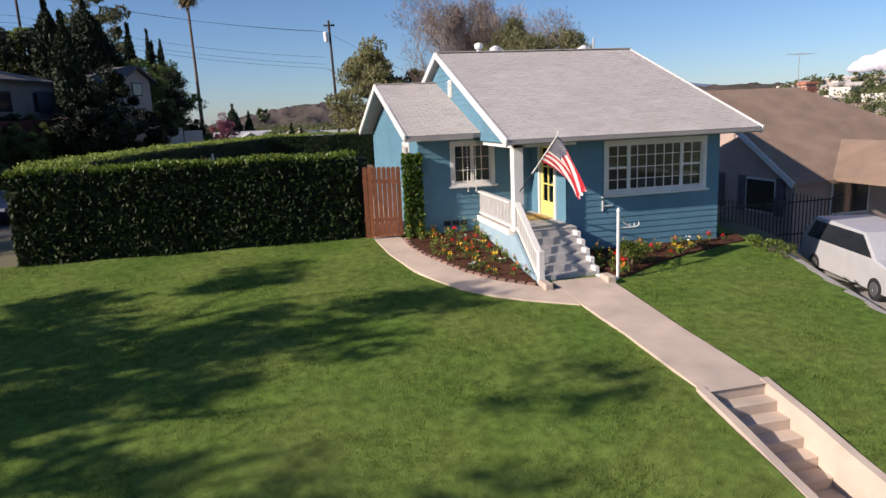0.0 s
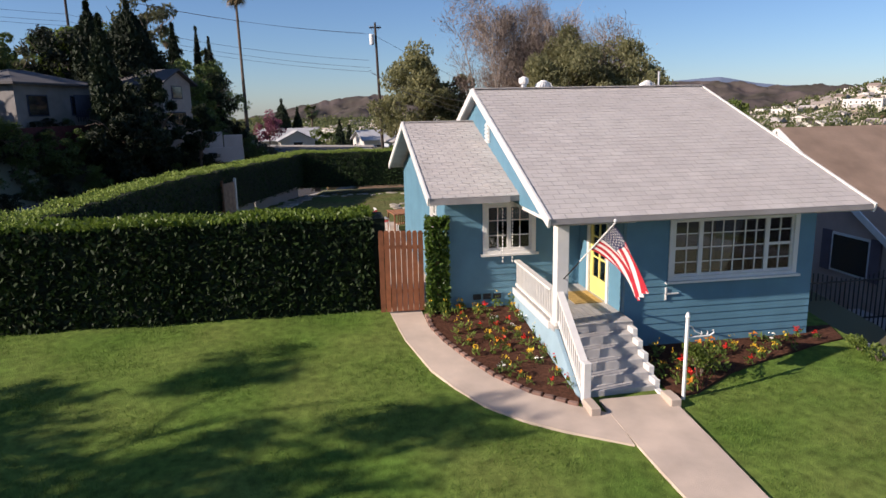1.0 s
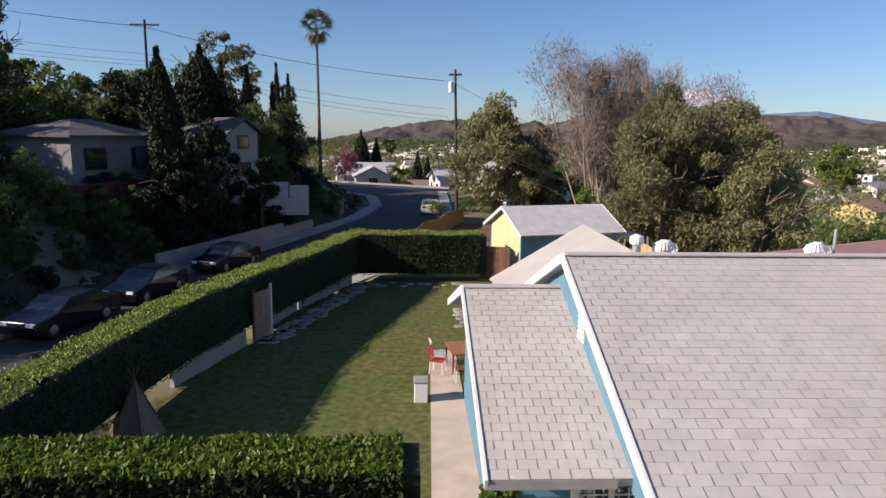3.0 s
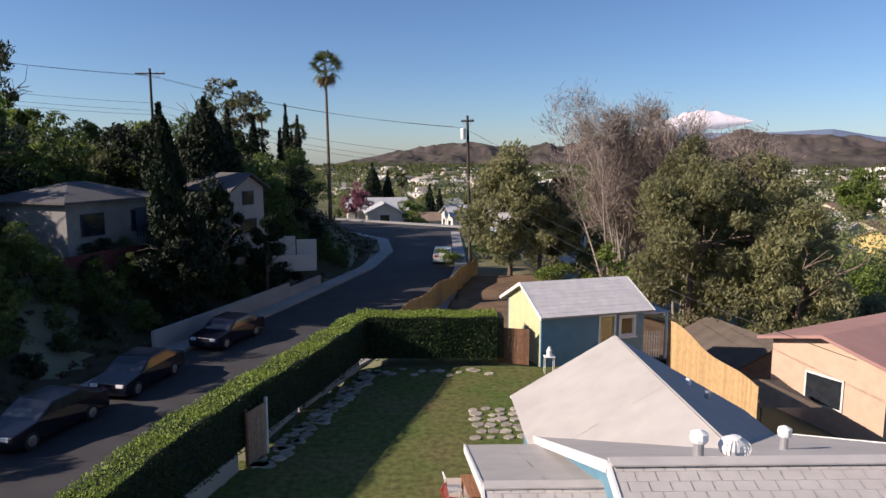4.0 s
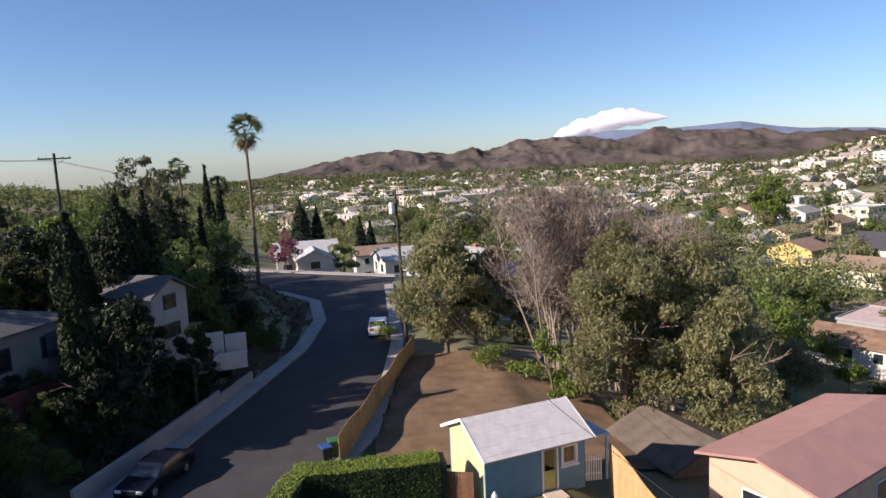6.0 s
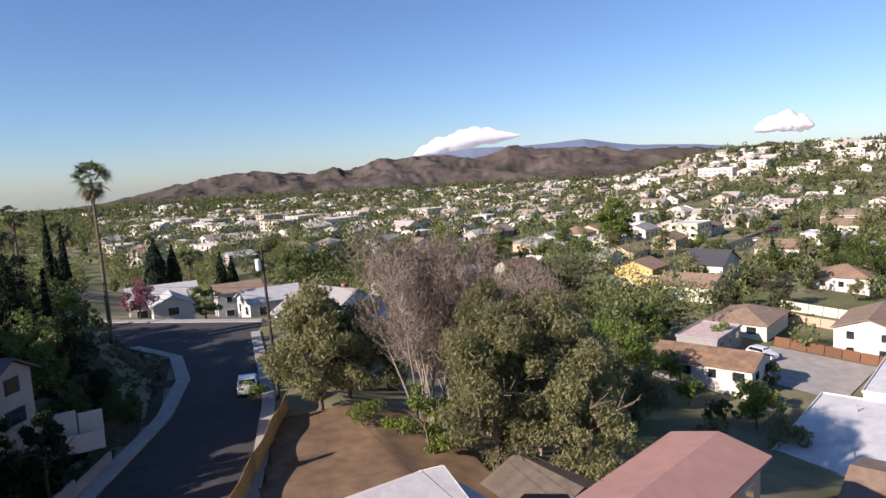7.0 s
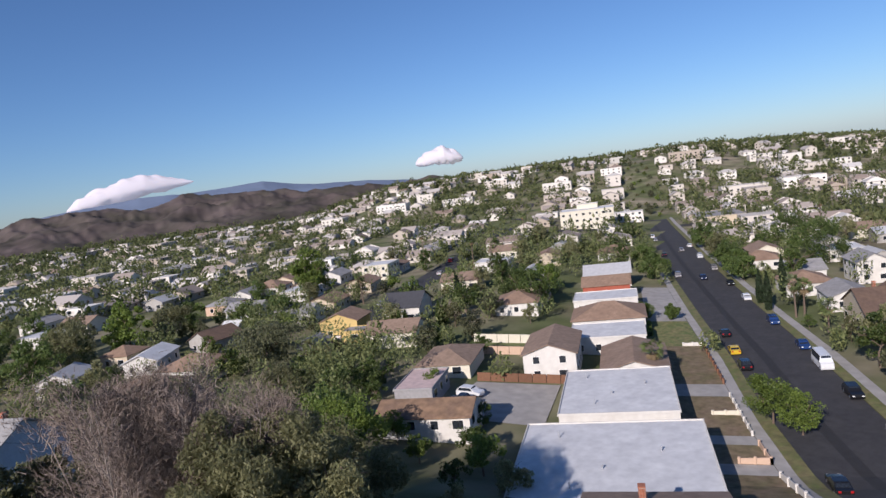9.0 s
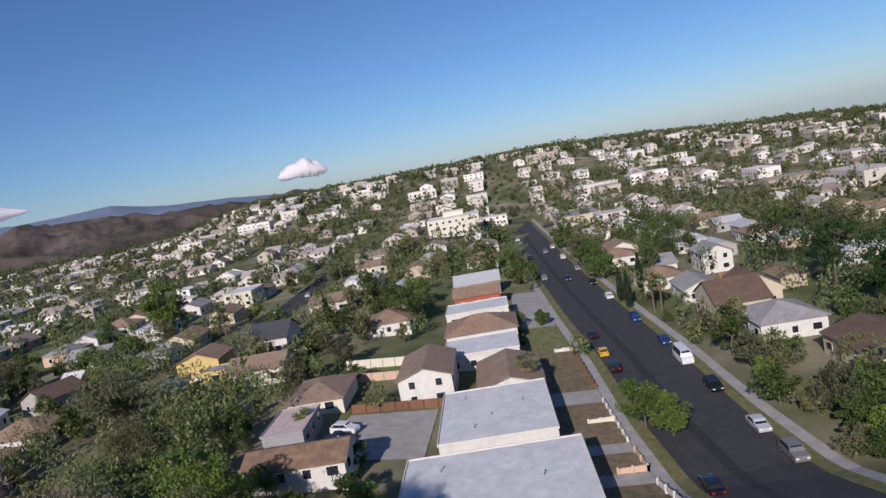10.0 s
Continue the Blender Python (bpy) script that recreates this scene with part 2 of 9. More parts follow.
def leaf_cards(rng, centres, size, stretch=1.0, up=0.0):
    """Small bent leaves, one at each centre: verts and faces."""
    n = len(centres)
    a = rng.normal(size=(n, 3))
    a[:, 2] *= 0.6
    a /= np.linalg.norm(a, axis=1, keepdims=True)
    b = rng.normal(size=(n, 3))
    b[:, 2] += up
    b -= (a * b).sum(1, keepdims=True) * a
    b /= np.linalg.norm(b, axis=1, keepdims=True) + 1e-9
    s = size * rng.uniform(0.6, 1.35, (n, 1))
    c = np.asarray(centres)
    v = np.stack([c - b * s * stretch, c + a * s * 0.45, c + b * s * stretch, c - a * s * 0.45], 1).reshape(-1, 3)
    f = np.arange(4 * n).reshape(-1, 4)
    return v, f


def smooth01(v, a, b):
    t = np.clip((np.asarray(v, float) - a) / (b - a), 0, 1)
    return t * t * (3 - 2 * t)


# ---- the lie of the land ----
U, V = np.array([0.8746, 0.4848]), np.array([-0.4848, 0.8746])     # along and across the lower street
KY = [-40, 0, 24, 36, 43, 50, 59, 71, 82, 92, 104, 112, 140]
KL = [-62, -34, -18, -14.4, -13.0, -10.6, -7.8, -4.3, -3.1, -4.2, -12, -18, -30]  # far kerb of the side street
KR = [-50, -27, -12.5, -6.9, -3.4, 0.0, 1.6, 3.2, 3.5, 3.7, 4, 4, 4]       # near kerb


def kerb_l(y):
    return np.interp(y, KY, KL)


def kerb_r(y):
    return np.interp(y, KY, KR)


def fall(x, y):
    """The slope down to the valley."""
    s, d = x * U[0] + y * U[1], x * V[0] + y * V[1]
    z = np.interp(s, [-200, 8, 40, 90, 2000], [-1.3, -1.3, -5.1, -17.5, -17.5])
    return z + 0.09 * np.clip(d - 2.5, 0, 50) - 0.004 * np.clip(np.hypot(x, y) - 250, 0, 400) * 0.5


def land(x, y):
    x, y = np.asarray(x, float), np.asarray(y, float)
    road = 0.88 * smooth01(kerb_r(y) + 3.0 - x, 0.0, 1.4) * smooth01(y, 8, 20)
    front = np.interp(y, [-30, 2, 5, 8.35, 13.4, 18.8], [2.6, 2.35, 1.75, 1.1, 0.6, 0.0])
    pad = -np.maximum(np.maximum(front, road), 0.75 * smooth01(y, 41.5, 46))
    lawn_side = 1.7 * (1 - smooth01(y, 18, 24))
    right = np.maximum(smooth01(x, 9.6 + lawn_side, 12.6 + lawn_side), smooth01(y, 100, 150))
    z = pad * (1 - right) + fall(x, y) * right
    e = kerb_l(y) - 1.5 - x
    fade = 1 - 0.85 * smooth01(y, 105, 190)
    hill = 3.9 * smooth01(e, 0.6, 8.5) + 0.10 * np.clip(e - 8, 0, 110) + 1.2 * smooth01(e, 20, 40)
    far = smooth01(np.hypot(x, y), 230, 700)
    z = z + hill * fade * (1 - far) + far * smooth01(-x, 0, 300) * 6
    az = np.degrees(np.arctan2(x - 2, y - 18))
    rim = np.interp(az, [34, 43, 47, 52, 55.5, 58.7, 62, 64.7, 66.5, 69, 73, 77, 81, 86, 96, 110], [0, 34, 37, 42, 44, 51, 47, 51, 49, 38, 33, 27, 21, 12, 4, 0])
    away = np.hypot(x - 2, y - 18)
    z = z + rim * smooth01(away, 430, 860)
    skyline = np.interp(az, [-60, -8, -5, -2, 2, 46, 69, 73, 77.4, 81.5, 85.4, 88.4, 91.4, 120], [-1.6, -1.5, -1.0, -0.5, 0, 0.2, 0.4, 0.1, -0.27, -0.7, -0.8, -1.0, -1.3, -1.8])
    return np.minimum(z, np.where(away > 600, 14.5 + away * np.tan(np.radians(skyline)), 99))


def land1(x, y):
    return float(land(x, y))


# ---- ground, roads, lawns ----
def axis_steps(lo, hi, step, out, grow=1.22):
    mid = list(np.arange(lo, hi + 1e-6, step))
    a, b, d = lo, hi, step
    left, right = [], []
    while b < out:
        d *= grow
        a, b = a - d, b + d
        left.append(a)
        right.append(b)
    return np.array(left[::-1] + mid + right)


def sheet(name, xs, ys, zfun, material, label, category, keep=None):
    gx, gy = np.meshgrid(xs, ys, indexing="ij")
    gz = zfun(gx, gy)
    n, m = gx.shape
    idx = np.arange(n * m).reshape(n, m)
    q = np.stack([idx[:-1, :-1], idx[1:, :-1], idx[1:, 1:], idx[:-1, 1:]], -1).reshape(-1, 4)
    if keep is not None:
        cx, cy = (gx[:-1, :-1] + gx[1:, 1:]).ravel() / 2, (gy[:-1, :-1] + gy[1:, 1:]).ravel() / 2
        q = q[keep(cx, cy)]
    ob = link_mesh(name, np.stack([gx, gy, gz], -1).reshape(-1, 3), q, material, smooth=True)
    return tagged(ob, label, category, kind="structure")


def bed_of_land(x, y):
    """The land, lower under the front lawn and its sunk steps, which have sheets of their own."""
    return land(x, y) - 1.7 * smooth01(9.0 - np.abs(x - 3.2), 0, 1.2) * smooth01(6.5 - np.abs(y - 7.5), 0, 1.6)


ground = sheet("ground", axis_steps(-46, 130, 1.6, 4700), axis_steps(-24, 128, 1.6, 4700), bed_of_land, VALLEY,
               "dry earth falling from the hillside to the wide valley floor", "ground")


def ribbon(name, rows, material, label, category, thick=0.0):
    """A strip of road: rows of left and right edge points; thick gives it a face down its edges."""
    verts, faces = [], []
    for l, r in rows:
        verts += [l, r, (l[0], l[1], l[2] - thick), (r[0], r[1], r[2] - thick)]
    for i in range(len(rows) - 1):
        a, b = 4 * i, 4 * i + 4
        faces.append((a, a + 1, b + 1, b))
        if thick:
            faces += [(a + 2, a, b, b + 2), (a + 1, a + 3, b + 3, b + 1)]
    return tagged(link_mesh(name, verts, faces, material), label, category, kind="structure")


ys_road = np.arange(-30, 101, 2.0)
ribbon("road", [((kerb_l(y), y, -0.86), (kerb_r(y), y, -0.86)) for y in ys_road], ASPH, "dark asphalt side street curving past the hedge", "road")
ribbon("road_junction", [((-49.2, 122, -0.85), (-48, 140, -0.85)), ((-9, 98, -0.85), (-5.7, 113, -0.85)), ((3.7, 94, -0.85), (5.6, 106, -0.85)), ((13, 90, land1(13, 90) + 0.1), (14, 101, land1(14, 101) + 0.1))], ASPH, "asphalt crossing street at the far bend", "road")
ribbon("pavement_cross", [((-48, 140, -0.7), (-47.8, 141.6, -0.7)), ((-5.7, 113, -0.7), (-5.3, 114.6, -0.7)), ((5.6, 106, -0.7), (6.0, 107.6, -0.7)), ((14, 101, land1(14, 101) + 0.2), (14.2, 102.6, land1(14.2, 102.6) + 0.2))], PAVE, "pale concrete pavement beyond the crossing street", "pavement", 0.3)
ribbon("pavement_far", [((kerb_l(y) - 1.35, y, -0.70), (kerb_l(y), y, -0.70)) for y in ys_road], PAVE, "pale concrete pavement with a raised kerb below the bank", "pavement", 0.3)
ribbon("pavement_near", [((kerb_r(y), y, -0.70), (kerb_r(y) + 1.15, y, -0.70)) for y in ys_road], PAVE, "pale concrete pavement with a raised kerb beside the hedge", "pavement", 0.3)


def street_off(s):
    """How far the wide street lies beside its straight far end."""
    return np.interp(s, [25, 85, 110, 145, 170, 219, 262, 400], [-15, -8, -6.4, -6, -4.6, -3, -1.8, 0])


def on_street(s, d):
    """A place by its distance along the wide street and across it; its left-hand gardens lie on the town's straight grid."""
    return np.array(U * s + V * (d + street_off(s) if d < 9.95 else d))


def street_pt(s, d, up):
    p = on_street(s, d)
    q = on_street(s, -5)
    return (p[0], p[1], land1(q[0], q[1]) + up)


ss = np.concatenate([np.arange(-20, 120, 4.0), np.arange(120, 460, 20.0)])
ribbon("lower_road", [(street_pt(s, 2.3, 0.10), street_pt(s, -12, 0.10)) for s in ss], ASPH, "wide dark asphalt street running down into the valley", "road")
ribbon("lower_road_seam", [(street_pt(s, -2.6, 0.115), street_pt(s, -4.2, 0.115)) for s in ss], mat("fresh tar strip", (0.022, 0.021, 0.022), 0.85, 1, 0.15, 0.2, 40), "darker resurfaced strip along the street", "road")
ribbon("verge_left", [(street_pt(s, 4.2, 0.25), street_pt(s, 2.3, 0.25)) for s in ss], mat("dry verge grass", (0.17, 0.145, 0.065), 0.95, 1.2, 0.3, 0.6, 20, stain=(0.09, 0.11, 0.03), stain_amt=0.5), "dry grass verge with a concrete kerb", "verge", 0.4)
ribbon("pavement_left", [(street_pt(s, 5.9, 0.26), street_pt(s, 4.2, 0.26)) for s in ss], PAVE, "pale concrete pavement along the street", "pavement", 0.4)
ribbon("verge_right", [(street_pt(s, -12, 0.25), street_pt(s, -13.8, 0.25)) for s in ss], MATS["dry verge grass"], "dry grass verge with a concrete kerb", "verge", 0.4)
ribbon("pavement_right", [(street_pt(s, -13.8, 0.26), street_pt(s, -15.6, 0.26)) for s in ss], PAVE, "pale concrete pavement along the street", "pavement", 0.4)

lawn = sheet("front_lawn", np.arange(-10.4, 11.6, 0.2), np.arange(-1.0, 19.4, 0.2), lambda x, y: land(x, y) + 0.02 + 0.02 * np.sin(x * 1.7 + y) * np.sin(y * 2.1), LAWN,
             "clipped green front lawn with long tree shadows", "lawn", keep=lambda x, y: ~((x > 4.68) & (x < 5.92) & (y < 8.3)) & (x < np.interp(y, [-1, 4, 10.1, 12.5, 13.9, 15.3], [8.8, 9.2, 10.1, 10.7, 11.1, 11.2])))
edge = thing("lawn_kerb", pose(0, 0, 0), "low concrete kerb wall holding the edge of the lawn", "wall")
EDGE = [(8.9, -1.0), (9.3, 4.0), (10.2, 10.1), (10.8, 12.5), (11.2, 13.9), (11.3, 15.4)]
for a, b in zip(EDGE, EDGE[1:]):
    bm = bmesh.new()
    za, zb = land1(*a), land1(*b)
    beam(bm, (*a, za - 1.08), (*b, zb - 1.08), 0.14, 2.2)
    part("wall_panel", bm, PAVE, edge)
ribbon("driveway", [((9.0, -1.0, -2.9), (18.0, -1.0, -3.1)), ((10.3, 10.0, -2.05), (17.5, 10.0, -2.2)), ((11.3, 14.0, -1.8), (17.0, 14.0, -1.95)), ((11.6, 21.0, -1.5), (16.2, 21.0, -1.6))], PAVE, "pale concrete driveway beside the lawn", "driveway", 0.8)

yard = sheet("back_lawn", np.arange(-9.0, 11.2, 0.4), np.arange(16.4, 39.4, 0.4), lambda x, y: land(x, y) + 0.02, mat("worn back lawn", (0.085, 0.125, 0.032), 0.95, 4.0, 0.35, 0.9, 60, stain=(0.16, 0.125, 0.06), stain_scale=0.4, stain_amt=0.4, spec=0.1), "shaded back lawn inside the hedge", "lawn",
             keep=lambda x, y: (x > np.interp(y, [16, 24, 31, 39.5], [-7.3, -6.6, -5.0, -2.4])))
lot = sheet("dirt_lot", np.arange(1.0, 17.0, 0.6), np.arange(44.5, 66.0, 0.6), lambda x, y: land(x, y) + 0.22 + 0.06 * np.sin(x * 0.9) * np.sin(y * 0.7), DIRT, "bare dry dirt lot behind the garden house", "dirt lot",
            keep=lambda x, y: x > kerb_r(y) + 1.3)
bank = sheet("bank", np.arange(-60, -4, 1.3), np.arange(10, 108, 1.3), lambda x, y: land(x, y) + 0.06 + 0.25 * np.sin(x * 0.8 + 2 * np.sin(y * 0.3)) * smooth01(kerb_l(y) - 2.5 - x, 0, 3), EARTH, "scrubby dry bank rising from the pavement", "bank",
             keep=lambda x, y: x < kerb_l(y) - 1.5)


def strip_poly(name, left, right, z, material, label, category, thick=0.06):
    rows = [((a[0], a[1], z), (b[0], b[1], z)) for a, b in zip(left, right)]
    return ribbon(name, rows, material, label, category, thick)


# garden walk from the gate round the bed to the steps
WL = [(0.82, 18.95), (1.05, 17.1), (1.42, 15.6), (1.77, 14.8), (2.2, 14.03), (2.8, 13.45), (3.42, 13.0), (4.42, 12.4)]
WR = [(1.63, 18.95), (1.68, 17.7), (1.88, 16.85), (2.2, 16.0), (2.6, 15.1), (3.2, 14.3), (3.75, 13.85), (4.45, 13.4)]


def draped(name, left, right, up, material, label, category, thick=0.06):
    """A strip of paving that follows the slope of the garden."""
    rows = [((a[0], a[1], land1(*a) + up), (b[0], b[1], land1(*b) + up)) for a, b in zip(left, right)]
    return ribbon(name, rows, material, label, category, thick)


for i in range(len(WL) - 1):
    draped("walk_slab", WL[i:i + 2], WR[i:i + 2], 0.068 + 0.0005 * i, CONC, "pinkish concrete slab of the curved garden walk", "walkway")
draped("front_walk", [(4.7, 8.33), (4.66, 9.4), (4.6, 10.8), (4.46, 12.4), (4.4, 13.5), (4.4, 13.9)], [(5.9, 8.33), (5.86, 9.4), (5.8, 10.8), (5.8, 12.4), (5.78, 13.5), (5.78, 13.9)], 0.074, CONC, "pinkish concrete front walk", "walkway")
# steps down to the street
steps = thing("garden_steps", pose(5.3, 8.36, -1.09, 0, 0, 0), "pinkish concrete garden steps sunk into the lawn", "steps")
for i in range(5):
    part("step", boxes((-0.53, 0.53, -0.30 * (i + 1), -0.30 * i, -2.4, 0.04 - 0.17 * (i + 1)), bevel=0.01), CONC, steps)
part("top_step", boxes((-0.53, 0.53, 0.0, 0.3, -1.9, 0.055)), CONC, steps)
part("landing", boxes((-0.53, 0.53, -7.0, -0.30 * 5, -2.6, 0.04 - 0.17 * 6)), CONC, steps)
for x in (-0.60, 0.60):
    bm = bmesh.new()
    pr = [(0.12, 0.10), (-0.9, -0.10), (-1.8, -0.32), (-2.8, -0.52), (-4.0, -0.72), (-7.0, -1.0), (-7.0, -2.8), (0.12, -2.4)]
    va, vb = [[bm.verts.new((x + o, y, z)) for y, z in pr] for o in (-0.07, 0.07)]
    bm.faces.new(va), bm.faces.new(vb[::-1])
    for i in range(8):
        bm.faces.new((va[i], va[(i + 1) % 8], vb[(i + 1) % 8], vb[i]))
    bmesh.ops.recalc_face_normals(bm, faces=bm.faces)
    part("kerb_wall", bm, CONC, steps)

# flower beds
def bed(name, poly, z, label):
    """A bed of mulch a hand's width over the sloping garden."""
    bm = bmesh.new()
    low = [bm.verts.new((x, y, land1(x, y) - 0.8)) for x, y in poly]
    high = [bm.verts.new((x, y, land1(x, y) + z)) for x, y in poly]
    bm.faces.new(high)
    for i in range(len(poly)):
        k = (i + 1) % len(poly)
        bm.faces.new((low[i], low[k], high[k], high[i]))
    bmesh.ops.triangulate(bm, faces=bm.faces[:])
    bmesh.ops.recalc_face_normals(bm, faces=bm.faces)
    return tagged(part(name, bm, MULCH), label, "flower bed", kind="structure")


BED_L = [(1.78, 18.9), (1.8, 17.6), (1.98, 16.9), (2.3, 16.0), (2.72, 15.15), (3.25, 14.42), (3.95, 13.85), (4.03, 13.95), (4.03, 16.0), (4.03, 18.9)]
BED_R = [(5.86, 13.75), (6.4, 13.85), (7.5, 14.5), (8.7, 14.9), (10.0, 15.3), (10.9, 15.5), (11.1, 16.2), (8.0, 16.2), (5.86, 16.2)]
bed("flower_bed", BED_L, 0.09, "curved bed of red-brown mulch edged with bricks")
bed("flower_bed", BED_R, 0.07, "mulched bed below the front window")


# ---- the blue house ----
def wall(name, axis, at, lo, hi, z0, z1, thick, openings, material, parent, label=""):
    """A wall along an axis, with openings (lo, hi, z0, z1) cut through it. thick: from at to at + thick."""
    cuts = sorted({lo, hi, *(v for o in openings for v in o[:2])})
    bm = bmesh.new()
    for a, b in zip(cuts, cuts[1:]):
        zs = [(z0, z1)]
        for o in openings:
            if o[0] <= a + 1e-6 and o[1] >= b - 1e-6:
                zs = [(p, q) for p, q in ((z0, o[2]), (o[3], z1)) if q > p]
        for p, q in zs:
            dims = (a, b, min(at, at + thick), max(at, at + thick), p, q) if axis == "x" else (min(at, at + thick), max(at, at + thick), a, b, p, q)
            box(bm, *dims)
    return part(name, bm, material, parent, label)


def siding(axis, at, lo, hi, z0, z1, out, openings, parent, material, pitch=0.17, top=None):
    """Lapped boards on a wall's face; top(z) can narrow the boards under a gable."""
    z = z0
    while z < z1 - 0.02:
        h = min(pitch, z1 - z)
        a, b = (lo, hi) if top is None else top(z + h)
        spans = [(a, b)]
        for o in openings:
            if o[2] < z + h and o[3] > z:
                spans = [s for p, q in spans for s in ((p, min(q, o[0])), (max(p, o[1]), q)) if s[1] - s[0] > 0.03]
        for p, q in spans:
            if q - p < 0.05:
                continue
            bm = bmesh.new()
            t0, t1 = (0.022, 0.006)
            if axis == "x":
                vs = [(p, at, z), (q, at, z), (q, at + out * t0, z), (p, at + out * t0, z), (p, at, z + h), (q, at, z + h), (q, at + out * t1, z + h), (p, at + out * t1, z + h)]
            else:
                vs = [(at, p, z), (at, q, z), (at + out * t0, q, z), (at + out * t0, p, z), (at, p, z + h), (at, q, z + h), (at + out * t1, q, z + h), (at + out * t1, p, z + h)]
            v = [bm.verts.new(c) for c in vs]
            for qd in ((0, 1, 2, 3), (7, 6, 5, 4), (0, 4, 5, 1), (1, 5, 6, 2), (2, 6, 7, 3), (3, 7, 4, 0)):
                bm.faces.new([v[i] for i in qd])
            bmesh.ops.recalc_face_normals(bm, faces=bm.faces)
            part("board", bm, material, parent)
        z += h


def window(parent, axis, at, lo, hi, z0, z1, out, sashes, rows, sill=True, trim=0.11, name="window"):
    """sashes: (share of the width, columns) each; rows of panes."""
    w = new(name)
    w.parent = parent
    def bx(bm, a, b, c, d, p, q):
        c, d = at + out * c, at + out * d
        c, d = min(c, d), max(c, d)
        box(bm, *((a, b, c, d, p, q) if axis == "x" else (c, d, a, b, p, q)))
    bm = bmesh.new()
    for a, b, p, q in ((lo - trim, hi + trim, z1, z1 + trim), (lo - trim, lo, z0, z1), (hi, hi + trim, z0, z1), (lo - trim, hi + trim, z0 - trim * 0.7, z0)):
        bx(bm, a, b, -0.06, 0.045, p, q)
    part("window_frame", bm, WHITE, w)
    if sill:
        bm = bmesh.new()
        bx(bm, lo - trim - 0.06, hi + trim + 0.06, -0.02, 0.12, z0 - trim * 0.7 - 0.05, z0 - trim * 0.7)
        part("window_sill", bm, WHITE, w)
    total, a = sum(s for s, *_ in sashes), lo
    for share, cols in sashes:
        b = a + (hi - lo) * share / total
        bm = bmesh.new()
        for p, q, r, s in ((a, a + 0.05, z0, z1), (b - 0.05, b, z0, z1), (a + 0.05, b - 0.05, z0, z0 + 0.06), (a + 0.05, b - 0.05, z1 - 0.05, z1)):
            bx(bm, p, q, -0.05, 0.0, r, s)
        for i in range(1, cols):
            x = a + (b - a) * i / cols
            bx(bm, x - 0.011, x + 0.011, -0.043, -0.012, z0 + 0.06, z1 - 0.05)
        for j in range(1, rows):
            z = z0 + (z1 - z0) * j / rows
            t = 0.03 if (rows == 4 and j == 2 and cols == 2) else 0.011
            bx(bm, a + 0.05, b - 0.05, -0.041, -0.014, z - t, z + t)
        part("sash", bm, WHITE, w)
        bm = bmesh.new()
        bx(bm, a + 0.04, b - 0.04, -0.034, -0.028, z0 + 0.05, z1 - 0.04)
        pn = part("pane", bm, GLASS, w)
        pn.visible_shadow = False
        a = b
    return w


house = thing("blue_house", pose(0, 0, 0), "blue clapboard bungalow with grey shingle roofs and white trim", "house")
EX0, EX1, EY, RY, EZ, RZ = 3.76, 10.85, 15.0, 22.15, 2.84, 5.54     # main roof: rake to rake, eave, ridge
SL = (RZ - EZ) / (RY - EY)
FW, BW, LW, RW = 15.9, 28.0, 5.75, 10.25                           # front wall, back wall, porch side wall, right wall
big = (6.85, 9.72, 1.28, 2.54)
PF, PD = 18.62, 0.50                                               # wing front wall, porch deck height
wf = wall("wall_front", "x", FW, LW, RW, -1.1, 3.0, 0.14, [big], BLUE, house, "dark blue clapboard front wall")
siding("x", FW, LW, RW, -0.6, 2.98, -1, [(big[0] - 0.1, big[1] + 0.1, big[2] - 0.13, big[3] + 0.11)], wf, BLUE)
window(house, "x", FW, *big, -1, [(1, 2), (2.5, 6), (1, 2)], 4)
wall("wall_right", "y", RW, FW + 0.14, BW, -1.2, 3.0, -0.14, [], BLUE, house)
wall("wall_back", "x", BW, 2.3, RW - 0.14, -0.2, 3.0, -0.14, [], BLUE, house)
door_o = (16.82, 17.9, PD + 0.02, 2.62)
ws = wall("wall_porch_side", "y", LW, FW + 0.14, PF, 0.4, 3.2, 0.14, [door_o], BLUE, house, "pale sunlit blue porch side wall")
siding("y", LW, FW + 0.14, PF, PD + 0.02, 3.1, -1, [(door_o[0] - 0.1, door_o[1] + 0.1, door_o[2], door_o[3])], ws, BLUE)
win2 = (3.32, 4.46, 1.50, 2.63)
wa = wall("wall_wing_front", "x", PF, 2.28, LW + 0.14, -0.7, 3.1, 0.14, [win2], BLUE, house)
siding("x", PF, 2.28, LW, -0.3, 3.05, -1, [(win2[0] - 0.1, win2[1] + 0.1, win2[2] - 0.13, win2[3] + 0.11)], wa, BLUE)
window(house, "x", PF, *win2, -1, [(1, 2), (1, 2)], 3)
# wing with its own gable to the side
AX0, AEY, ARY, AEZ, ARZ = 1.8, 17.85, 23.2, 2.96, 4.62
ASL = (ARZ - AEZ) / (ARY - AEY)
AW = 2.28
win3 = (20.0, 20.9, 1.3, 2.6)
wl = wall("wall_wing_side", "y", AW, PF + 0.14, BW - 0.14, -0.4, 3.1, 0.14, [win3], BLUE, house, "pale sunlit blue gable wall")
siding("y", AW, PF, BW, -0.2, 3.1, -1, [(win3[0] - 0.1, win3[1] + 0.1, win3[2] - 0.13, win3[3] + 0.11)], wl, BLUE)
window(house, "y", AW, *win3, -1, [(1, 1)], 3)


